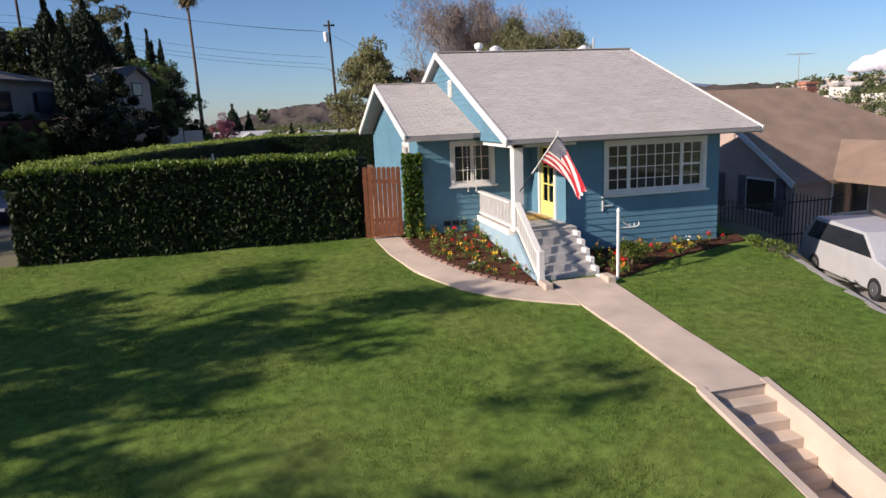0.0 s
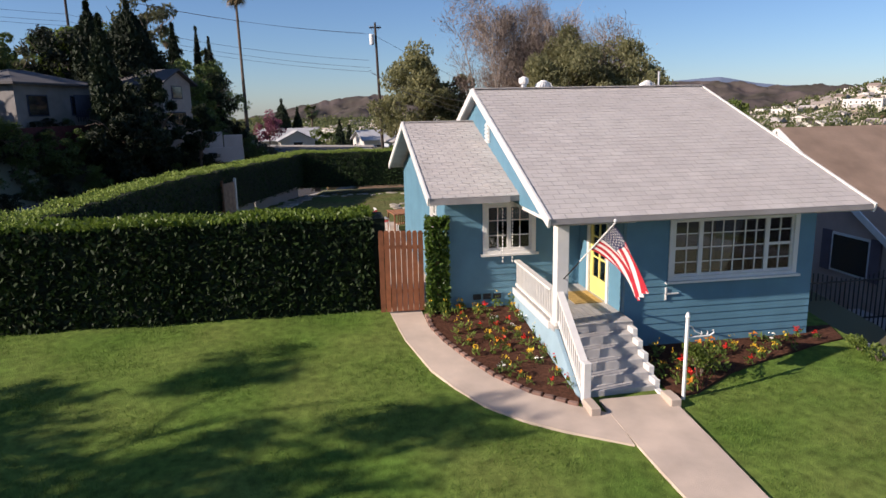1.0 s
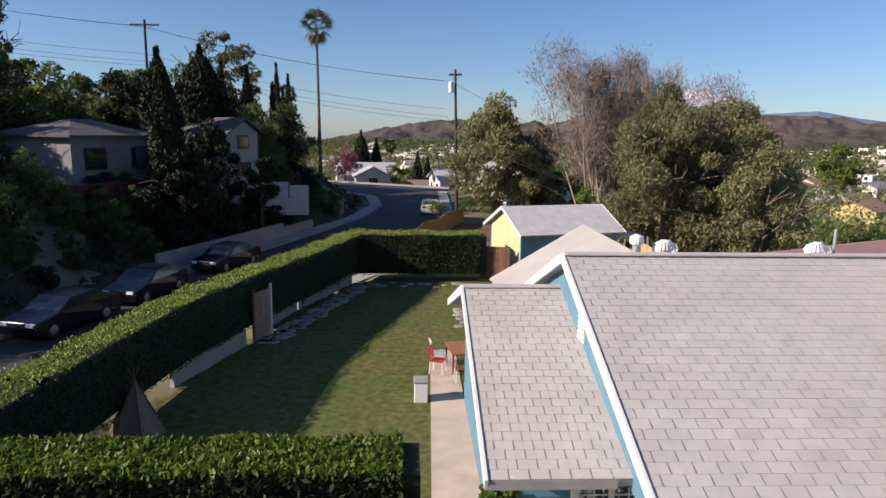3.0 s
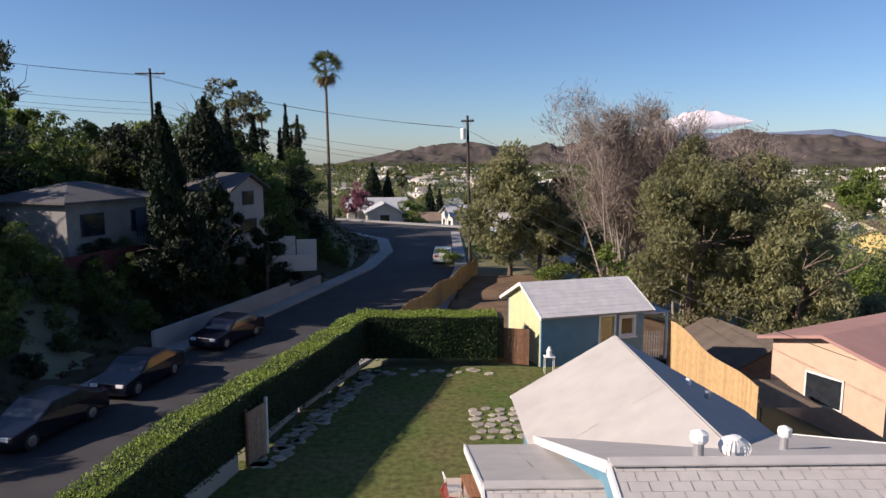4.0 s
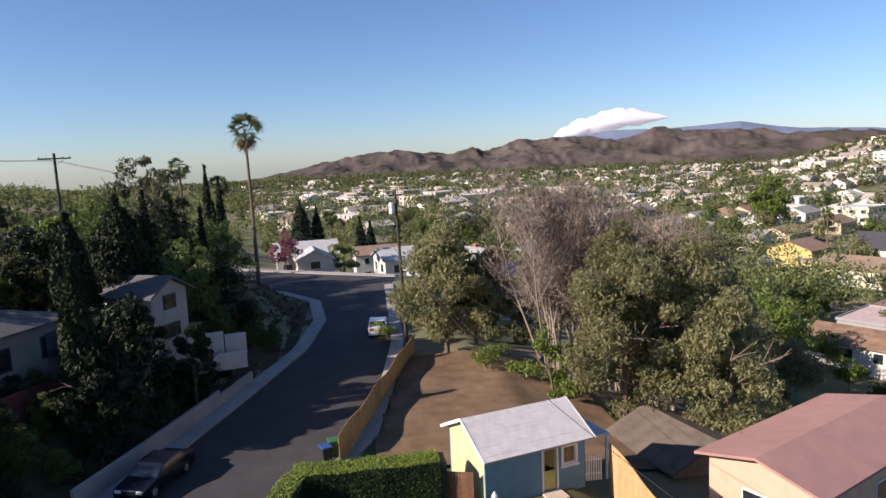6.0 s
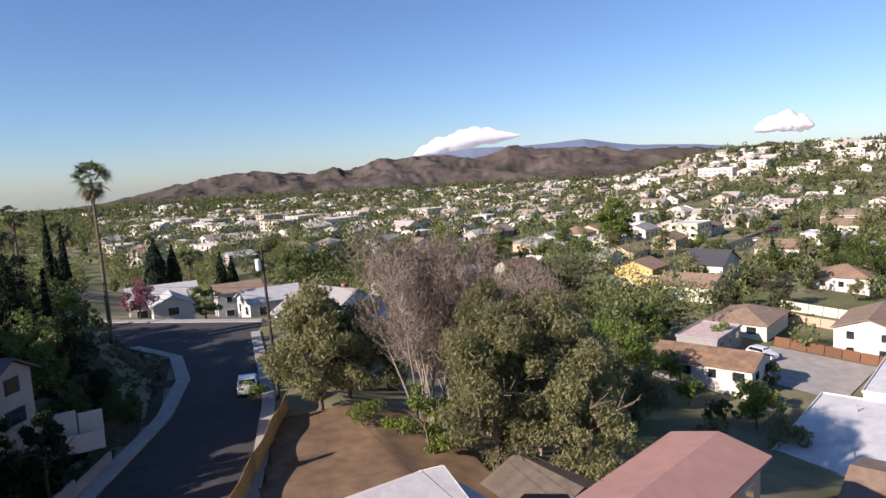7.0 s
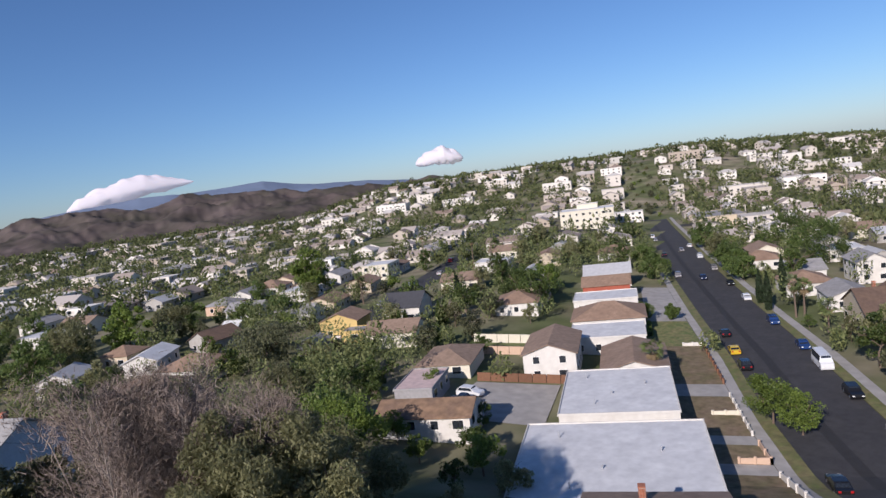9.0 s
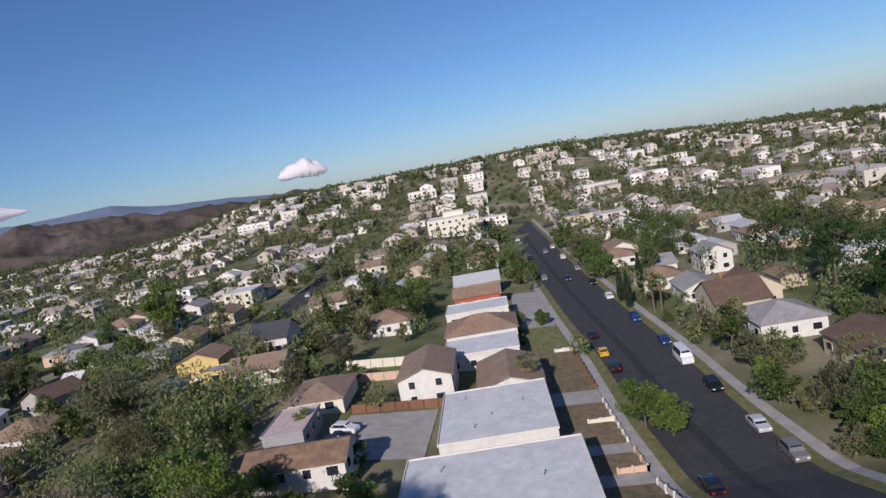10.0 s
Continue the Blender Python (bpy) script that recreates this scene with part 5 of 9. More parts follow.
def leafy_tree(name, m, height, crown, leaf, n, size, label, seed, clear=0.25, clumps=34, bark=BARK, squash=1.0, stretch=1.0, category="tree", group="", gap=0.75):
    """Trunk and limbs, and a crown of leaf clumps with gaps between them."""
    rng = np.random.default_rng(seed)
    t = thing(name, m, label, category, group)
    bm = bmesh.new()
    ends = limbs(bm, rng, (0, 0, -0.3), height * 0.55, 0.035 * height * 0.5 + 0.05, 5, 0.8, 1)
    part("trunk", bm, bark, t)
    cs = []
    while len(cs) < clumps:
        p = rng.normal(size=3)
        p *= rng.random() ** 0.35 / np.linalg.norm(p)
        z = height * (clear + (1 - clear) * (0.5 + 0.5 * p[2]))
        f = 1.0 - 0.35 * max(0, p[2]) + 0.1 * rng.normal()
        cs.append((p[0] * crown * f, p[1] * crown * f, z, crown * rng.uniform(0.17, 0.36)))
    cs = np.array(cs)
    k = rng.integers(len(cs), size=n)
    d = rng.normal(size=(n, 3))
    d /= np.linalg.norm(d, axis=1, keepdims=True)
    rad = rng.uniform(gap * 0.55, 1.05, (n, 1)) ** 0.7
    pts = cs[k, :3] + d * rad * cs[k, 3:4] * np.array([1, 1, 0.8 * squash])
    tagged(link_mesh("crown", *leaf_cards(rng, pts, size, stretch), leaf, t), kind="stuff")
    return t


def cypress(name, m, height, r, n, label, seed, leaf=DARKLEAF, size=0.13, group="", shape=0.75):
    rng = np.random.default_rng(seed)
    t = thing(name, m, label, "cypress", group)
    bm = bmesh.new()
    tube(bm, [(0, 0, -0.3), (0, 0, height * 0.6)], [0.14, 0.05], 6)
    part("trunk", bm, BARK, t)
    z = rng.random(n) ** 0.9
    prof = np.sin(np.clip(z * 1.02 + 0.06, 0, 1) ** shape * math.pi) ** 0.6 * 0.85 + 0.12 * (1 - z)
    a = rng.uniform(0, math.tau, n)
    rr = r * prof * (0.72 + 0.28 * rng.random(n)) * (1 + 0.13 * np.sin(a * 3 + z * 14))
    pts = np.stack([rr * np.cos(a), rr * np.sin(a), 0.15 + z * (height - 0.2)], 1)
    tagged(link_mesh("foliage", *leaf_cards(rng, pts, size, 1.6, up=1.5), leaf, t), kind="stuff")
    # added dark cone: shade inside the foliage, painted as a near-black solid
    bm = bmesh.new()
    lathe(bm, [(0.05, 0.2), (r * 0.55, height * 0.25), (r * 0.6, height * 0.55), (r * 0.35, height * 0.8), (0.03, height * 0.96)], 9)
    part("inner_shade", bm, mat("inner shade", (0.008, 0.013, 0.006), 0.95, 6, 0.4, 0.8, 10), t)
    return t


def palm(name, m, height, label, seed, fan=1.3, fronds=26, category="palm", group=""):
    rng = np.random.default_rng(seed)
    t = thing(name, m, label, category, group)
    bm = bmesh.new()
    lean = rng.normal(0, 0.012, 2) * height
    tube(bm, [(0, 0, -0.3), (lean[0] * 0.4, lean[1] * 0.4, height * 0.5), (lean[0], lean[1], height)], [0.27, 0.17, 0.15], 9)
    part("trunk", bm, BARK, t)
    for nm, cnt, lo, hi, matl in (("fronds", fronds, -0.85, 1.25, PALM), ("dead_fronds", 6, -1.35, -1.0, DEADPALM)):
        verts, faces = [], []
        for i in range(cnt):
            a, e = rng.uniform(0, math.tau), rng.uniform(lo, hi)
            d = Vector((math.cos(a) * math.cos(e), math.sin(a) * math.cos(e), math.sin(e)))
            x = (Matrix.Rotation(rng.uniform(-0.9, 0.9), 3, d) @ d.cross(Vector((0, 0, 1)))).normalized()
            o = Vector((lean[0], lean[1], height))
            c = o + d * fan * 0.62
            k0 = len(verts)
            verts += [o - x * 0.02, o + x * 0.02, c + x * 0.02, c - x * 0.02]
            faces.append((k0, k0 + 1, k0 + 2, k0 + 3))
            for b in np.linspace(-1.6, 1.6, 15):
                q = d * math.cos(b) + x * math.sin(b)
                l = fan * (0.55 + 0.12 * math.cos(b)) * rng.uniform(0.85, 1.1)
                w = x * math.cos(b) * 0.065 - d * math.sin(b) * 0.065
                k = len(verts)
                verts += [c - w * 0.3, c + q * l * 0.55 + w, c + q * l + Vector((0, 0, -0.22 * l)), c + q * l * 0.55 - w]
                faces.append((k, k + 1, k + 2, k + 3))
        link_mesh(nm, verts, faces, matl, t)
    return t


def bare_tree(name, m, height, label, seed, stems=6, spread=2.2, twigs=5200):
    """Many leafless stems with a haze of twigs."""
    rng = np.random.default_rng(seed)
    t = thing(name, m, label, "tree")
    bm = bmesh.new()
    tips = []
    for s in range(stems):
        b = Vector((rng.normal(0, 0.8), rng.normal(0, 0.8), -0.3))
        top = b + Vector((rng.normal(0, spread * 0.5), rng.normal(0, spread * 0.5), height * rng.uniform(0.75, 1.0)))
        pts = [b.lerp(top, u) + Vector(rng.normal(0, 0.14, 3)) * (u * 2) for u in (0, 0.25, 0.5, 0.75, 1)]
        tube(bm, [tuple(p) for p in pts], [0.10, 0.08, 0.06, 0.04, 0.012], 6)
        for k in range(16):
            u = rng.uniform(0.3, 0.98)
            p = b.lerp(top, u)
            a = rng.uniform(0, math.tau)
            l = height * 0.22 * (1.15 - u) + 0.6
            q = p + Vector((math.cos(a) * l * 0.6, math.sin(a) * l * 0.6, l * rng.uniform(0.6, 1.1)))
            tube(bm, [tuple(p), tuple(p.lerp(q, 0.5) + Vector(rng.normal(0, 0.1, 3))), tuple(q)], [0.028, 0.02, 0.006], 4, False)
            tips += [(p.lerp(q, w), (q - p).normalized()) for w in (0.45, 0.65, 0.85, 1.0)]
    tagged(part("branch_work", bm, PALEBARK, t), kind="stuff")
    verts, faces = [], []
    for i in range(twigs):
        p, d = tips[rng.integers(len(tips))]
        d = (d + Vector(rng.normal(0, 0.55, 3))).normalized()
        p = p + Vector(rng.normal(0, 0.42, 3))
        l = rng.uniform(0.25, 0.75)
        x = d.cross(Vector(rng.normal(size=3))).normalized() * 0.02
        k = len(verts)
        verts += [p - x, p + x, p + d * l]
        faces.append((k, k + 1, k + 2))
    tagged(link_mesh("twig_haze", verts, faces, TWIG, t), kind="stuff")
    return t


def at(x, y, up=0.0, rz=0.0):
    return pose(x, y, land1(x, y) + up, 0, 0, rz)


# trees behind the garden house
leafy_tree("broad_tree", at(7.6, 65.5), 11.0, 4.3, OLIVE, 15000, 0.16, "dense green broad-leaved tree beside the street", 1, 0.12, 44, stretch=1.4)
leafy_tree("broad_tree", at(10.6, 68.5), 9.4, 3.4, OLIVE, 6500, 0.2, "dense green broad-leaved tree behind the dirt lot", 2, 0.15, 30, stretch=1.4)
bare_tree("bare_tree", at(15.4, 60.5), 16.6, "tall leafless grey-brown tree with many thin stems", 3, 12, 4.2, 26000)
bare_tree("bare_tree", at(18.4, 62.6), 15.4, "leafless grey-brown tree with many thin stems", 4, 11, 4.2, 22000)
bare_tree("bare_tree", at(22.6, 57.0), 14.6, "leafless grey-brown tree among the olive trees", 17, 11, 4.4, 22000)
bare_tree("bare_tree", at(20.8, 60.0), 15.8, "leafless grey-brown tree behind the olive trees", 13, 11, 4.4, 22000)
leafy_tree("olive_tree", at(17.4, 51.4), 12.2, 4.2, OLIVE, 22000, 0.12, "tall olive-green feathery tree behind the cedar fence", 5, 0.05, 60, stretch=1.5)
leafy_tree("olive_tree", at(19.4, 55.0), 13.6, 4.0, OLIVE, 16000, 0.12, "tall feathery olive-green tree", 6, 0.1, 46, stretch=1.5)
leafy_tree("grey_tree", at(23.6, 53.0), 14.0, 4.6, OLIVE, 15000, 0.13, "dark grey-green tree with open crown", 7, 0.12, 40, stretch=1.4)
leafy_tree("grey_tree", at(27.0, 57.5), 12.0, 4.2, OLIVE, 11000, 0.13, "dusty grey-green tree on the slope", 8, 0.1, 34, stretch=1.4)
leafy_tree("olive_tree", at(22.8, 48.6), 10.0, 3.4, OLIVE, 13000, 0.12, "feathery olive-green tree beside the pink roof", 15, 0.08, 44, stretch=1.4)
leafy_tree("young_tree", at(13.6, 55.0), 5.2, 2.4, BRIGHT, 3000, 0.13, "bright yellow-green bushy tree behind the garden house", 9, 0.05, 18, stretch=1.4)
shrub("shrub", at(10.2, 60.5), 1.6, 2.0, 1800, BRIGHT, 0.10, "yellow-green bush on the dirt lot", "shrub", 51)
shrub("shrub", at(12.2, 58.5), 1.3, 1.6, 1200, BRIGHT, 0.10, "yellow-green bush on the dirt lot", "shrub", 52)
shrub("shrub", at(2.5, 72.0), 1.2, 1.9, 1200, BRIGHT, 0.09, "bright clipped bush beside the street pole", "shrub", 53)
shrub("shrub", at(6.5, 76.0), 1.6, 1.8, 1400, LEAF, 0.10, "green bush beside the street", "shrub", 54)

leafy_tree("olive_tree", at(12.6, 74.0), 8.0, 3.4, OLIVE, 9000, 0.14, "dull olive tree in front of the grey-roofed house", 11, 0.05, 34, stretch=1.4)
leafy_tree("broad_tree", at(16.4, 77.0), 7.5, 3.2, OLIVE, 8000, 0.14, "dull olive tree behind the bare stems", 12, 0.05, 34, stretch=1.4)
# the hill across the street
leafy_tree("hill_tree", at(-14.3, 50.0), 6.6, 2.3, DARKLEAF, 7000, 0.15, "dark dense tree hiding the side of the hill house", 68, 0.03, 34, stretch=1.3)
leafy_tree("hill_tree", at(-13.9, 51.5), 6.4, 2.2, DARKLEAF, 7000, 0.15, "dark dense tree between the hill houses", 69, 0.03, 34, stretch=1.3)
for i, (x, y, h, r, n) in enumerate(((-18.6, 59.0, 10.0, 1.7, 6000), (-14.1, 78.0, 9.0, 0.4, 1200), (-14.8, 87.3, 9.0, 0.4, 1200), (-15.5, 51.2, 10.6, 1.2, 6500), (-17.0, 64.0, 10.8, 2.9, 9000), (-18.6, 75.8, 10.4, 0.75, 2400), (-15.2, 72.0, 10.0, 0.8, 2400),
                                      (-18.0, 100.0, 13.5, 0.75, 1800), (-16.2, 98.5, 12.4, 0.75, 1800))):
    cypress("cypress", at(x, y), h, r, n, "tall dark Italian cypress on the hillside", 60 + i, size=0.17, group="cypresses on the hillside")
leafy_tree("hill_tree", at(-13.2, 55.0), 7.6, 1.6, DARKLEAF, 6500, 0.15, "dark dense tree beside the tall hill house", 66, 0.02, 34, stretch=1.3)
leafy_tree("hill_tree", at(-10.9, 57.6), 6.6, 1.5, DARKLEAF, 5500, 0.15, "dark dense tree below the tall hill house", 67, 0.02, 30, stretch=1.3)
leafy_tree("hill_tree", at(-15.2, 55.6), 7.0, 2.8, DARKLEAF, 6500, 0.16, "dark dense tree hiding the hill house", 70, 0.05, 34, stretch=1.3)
leafy_tree("hill_tree", at(-14.4, 66.5), 7.2, 3.0, LEAF, 4500, 0.17, "dark green tree on the hillside", 71, 0.08, 26, stretch=1.3)
leafy_tree("hill_tree", at(-23.6, 68.0), 8.2, 3.0, BRIGHT, 6000, 0.18, "sunlit yellow-green tree above the hill house", 72, 0.15, 34, stretch=1.4)
leafy_tree("gum_tree", at(-19.5, 78.0), 14.2, 3.0, SAGE, 2600, 0.2, "thin airy gum tree on the hilltop", 73, 0.45, 26, bark=PALEBARK, stretch=1.5)
leafy_tree("gum_tree", at(-46.0, 84.0), 15.0, 3.5, SAGE, 2400, 0.2, "thin airy gum tree on the hilltop", 74, 0.45, 24, bark=PALEBARK, stretch=1.5)
palm("fan_palm", at(-11.3, 92.5, 0, 0), 18.3, "very tall fan palm beside the street", 75, 2.0, 30)
palm("fan_palm", at(-24.0, 112.0), 15.0, "fan palm on the hillside", 76, 1.5)
palm("fan_palm", at(-20.0, 118.0), 14.0, "fan palm on the hillside", 77, 1.5)
palm("fan_palm", at(-4.5, 150.0), 12.5, "fan palm among the houses", 78, 1.5)
leafy_tree("blossom_tree", at(-11.3, 122.5), 7.0, 2.6, MAGENTA, 4200, 0.15, "round tree covered in purple-pink blossom", 79, 0.1, 26)
leafy_tree("garden_tree", at(-2.0, 131.0), 6.2, 3.0, BRIGHT, 3000, 0.2, "round green garden tree at the junction", 80, 0.1, 24)
for i, (x, y, h, r) in enumerate(((-8.5, 170, 15, 1.9), (1.5, 175, 14.5, 1.8), (4.0, 178, 14, 1.7), (-12, 168, 16, 3.0))):
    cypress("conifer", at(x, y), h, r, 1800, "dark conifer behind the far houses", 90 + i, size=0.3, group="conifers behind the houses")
rng = np.random.default_rng(33)
hill_base = [leafy_tree("hill_tree", pose(0, 0, -80), 7.0, 2.9, lf, 2200, 0.2, "tree on the shaded hillside", 100 + i, 0.08, 20, stretch=1.4, group="trees on the hillside") for i, lf in enumerate((LEAF, SAGE, BRIGHT, LEAF))]
spots = []
for _ in range(900):
    y = rng.uniform(20, 150)
    x = kerb_l(y) - rng.uniform(6, 75)
    near = abs(x + 21) < 7.0 and 42 < y < 59 or abs(x + 14) < 4.5 and 55 < y < 65
    if near or (x > -13 and y > 100) or any((x - a) ** 2 + (y - b) ** 2 < 15 for a, b in spots):
        continue
    spots.append((x, y))
    if len(spots) >= 120:
        break
for i, (x, y) in enumerate(spots):
    s = rng.uniform(0.55, 1.25) * (0.58 if y < 105 else 0.85) * (0.6 if x > kerb_l(y) - 12 else 1.0) * (0.8 if y < 62 else 1.0)
    copy_thing(hill_base[i % 4], at(x, y, -0.1, rng.uniform(0, 360)) @ Matrix.Diagonal((s, s, s * rng.uniform(0.8, 1.25), 1)))
for i, (x, y, s) in enumerate(((-29.5, 57.5, 1.15), (-32.5, 61.0, 1.2), (-28.0, 62.0, 1.05), (-35.5, 66.0, 1.25), (-33.0, 70.0, 1.2), (-39.0, 71.0, 1.3), (-37.0, 77.0, 1.3), (-43.0, 80.0, 1.35), (-31.5, 53.5, 1.1), (-27.0, 66.5, 1.0), (-30.0, 74.0, 1.0), (-41.0, 65.0, 1.3), (-35.0, 57.0, 1.2), (-46.0, 74.0, 1.3), (-33.0, 83.0, 1.1), (-38.0, 88.0, 1.2))):
    copy_thing(hill_base[(i * 3 + i // 4) % 4], at(x, y, -0.1, 53 * i) @ Matrix.Diagonal((s, s, s * (0.74 + 0.07 * (i % 4)), 1)))
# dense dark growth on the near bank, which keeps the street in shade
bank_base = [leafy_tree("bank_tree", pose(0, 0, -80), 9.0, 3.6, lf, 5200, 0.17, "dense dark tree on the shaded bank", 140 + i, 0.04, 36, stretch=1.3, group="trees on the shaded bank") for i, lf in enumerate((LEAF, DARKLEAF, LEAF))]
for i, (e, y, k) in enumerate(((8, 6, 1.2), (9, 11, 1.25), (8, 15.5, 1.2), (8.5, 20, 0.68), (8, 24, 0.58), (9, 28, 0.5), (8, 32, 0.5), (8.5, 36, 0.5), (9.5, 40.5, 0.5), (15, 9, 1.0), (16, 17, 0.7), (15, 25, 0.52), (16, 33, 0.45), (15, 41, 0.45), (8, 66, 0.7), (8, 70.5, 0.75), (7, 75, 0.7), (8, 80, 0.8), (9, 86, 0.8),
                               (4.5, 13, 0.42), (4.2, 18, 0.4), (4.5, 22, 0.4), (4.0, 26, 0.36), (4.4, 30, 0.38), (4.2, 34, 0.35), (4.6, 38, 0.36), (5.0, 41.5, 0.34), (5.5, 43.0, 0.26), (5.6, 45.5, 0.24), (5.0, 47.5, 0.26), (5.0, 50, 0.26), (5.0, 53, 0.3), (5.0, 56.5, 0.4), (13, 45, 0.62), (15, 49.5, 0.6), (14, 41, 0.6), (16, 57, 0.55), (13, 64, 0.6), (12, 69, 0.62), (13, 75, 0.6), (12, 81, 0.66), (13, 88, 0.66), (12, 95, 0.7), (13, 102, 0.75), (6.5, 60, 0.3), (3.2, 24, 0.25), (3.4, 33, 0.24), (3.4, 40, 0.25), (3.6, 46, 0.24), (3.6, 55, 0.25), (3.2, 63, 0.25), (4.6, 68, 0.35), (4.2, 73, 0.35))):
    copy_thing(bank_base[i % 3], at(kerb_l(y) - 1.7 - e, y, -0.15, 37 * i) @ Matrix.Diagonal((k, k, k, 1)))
for i, y in enumerate(np.arange(38, 106, 3.9)):
    k = (0.92, 1.04, 0.84, 0.98)[i % 4] * (1.0 if y > 48 else 0.8)
    copy_thing(bank_base[i % 3], at(kerb_l(y) - (18.5, 16.5, 20.5)[i % 3] - 3.5 * smooth01(y, 70, 45), y, -0.15, 53 * i) @ Matrix.Diagonal((k * 1.1, k * 1.1, k, 1)))
for i, (x, y, k) in enumerate(((-21.5, 46.5, 0.34), (-24.2, 48.0, 0.38), (-19.2, 45.0, 0.32), (-27.0, 50.5, 0.5), (-29.0, 47.5, 0.55), (-26.0, 45.0, 0.42), (-17.2, 46.6, 0.3), (-22.8, 43.5, 0.4))):
    copy_thing(bank_base[i % 3], at(x, y, -0.15, 71 * i) @ Matrix.Diagonal((k * 1.15, k * 1.15, k, 1)))
rb = np.random.default_rng(61)
for i in range(170):
    y, e, k = rb.uniform(22, 76), rb.uniform(1.5, 8.5), rb.uniform(0.10, 0.24)
    copy_thing(bank_base[i % 3], at(kerb_l(y) - 1.9 - e, y, -0.1, 37 * i) @ Matrix.Diagonal((k * 1.2, k * 1.2, k, 1)))
# street trees beyond the front garden, whose shadows lie over the hedge and the lawn
for i, (x, y, h) in enumerate(((-25.5, 11.0, 13.5), (-24.0, 7.2, 12.5), (-27.5, 2.5, 13.0), (-29.0, -4.5, 14.0), (-19.0, 8.6, 11.5), (-20.5, 3.2, 12.5), (-17.5, -1.0, 11.5))):
    leafy_tree("roadside_tree", pose(x, y, -0.9, 0, 0, 50 * i), h, 3.0, LEAF, 1700, 0.17, "airy green roadside tree beside the pavement", 180 + i, 0.28, 20, stretch=1.3, gap=0.6)
for i, b in enumerate(bank_base):
    b.matrix_basis = at(-64 - 6 * i, 104 + 6 * i, -0.1)
for i, b in enumerate(hill_base):
    b.matrix_basis = at(-52 - 4 * i, 100 + 7 * i, -0.1)
scrub = []
for _ in range(2600):
    y = rng.uniform(12, 106)
    e = rng.uniform(0.4, 14)
    x = kerb_l(y) - 2.0 - e
    scrub.append((x, y, land1(x, y)))
pts = []
for x, y, z in scrub:
    r = rng.uniform(0.15, 0.6)
    if rng.random() < 0.45:
        continue
    for _ in range(12):
        d = rng.normal(size=3) * r * 0.5
        pts.append((x + d[0], y + d[1], z + abs(d[2]) + 0.1))
sc = link_mesh("bank_scrub", *leaf_cards(rng, pts, 0.15, 1.2), island_mat("scrub leaves", (0.03, 0.035, 0.015), (0.11, 0.085, 0.05), 0.8, 0.15))
tagged(sc, "dry scrub and weeds covering the bank", "scrub", kind="stuff")
rw = thing("retaining_wall", pose(0, 0, 0), "low pale concrete retaining wall along the pavement", "wall")
for y0, y1 in ((44.5, 49), (49, 53.5), (53.5, 58), (58, 63)):
    bm = bmesh.new()
    a, b = (kerb_l(y0) - 1.42, y0), (kerb_l(y1) - 1.42, y1)
    h0 = 1.05 if y0 < 57 else 0.7
    beam(bm, (*a, -0.7 + h0 / 2), (*b, -0.7 + h0 / 2), 0.2, h0)
    part("wall_panel", bm, PAVE, rw)


# ---- houses ----
PANE = mat("dark window", (0.02, 0.024, 0.03), 0.08, 3, 0.2, 0, spec=0.8)


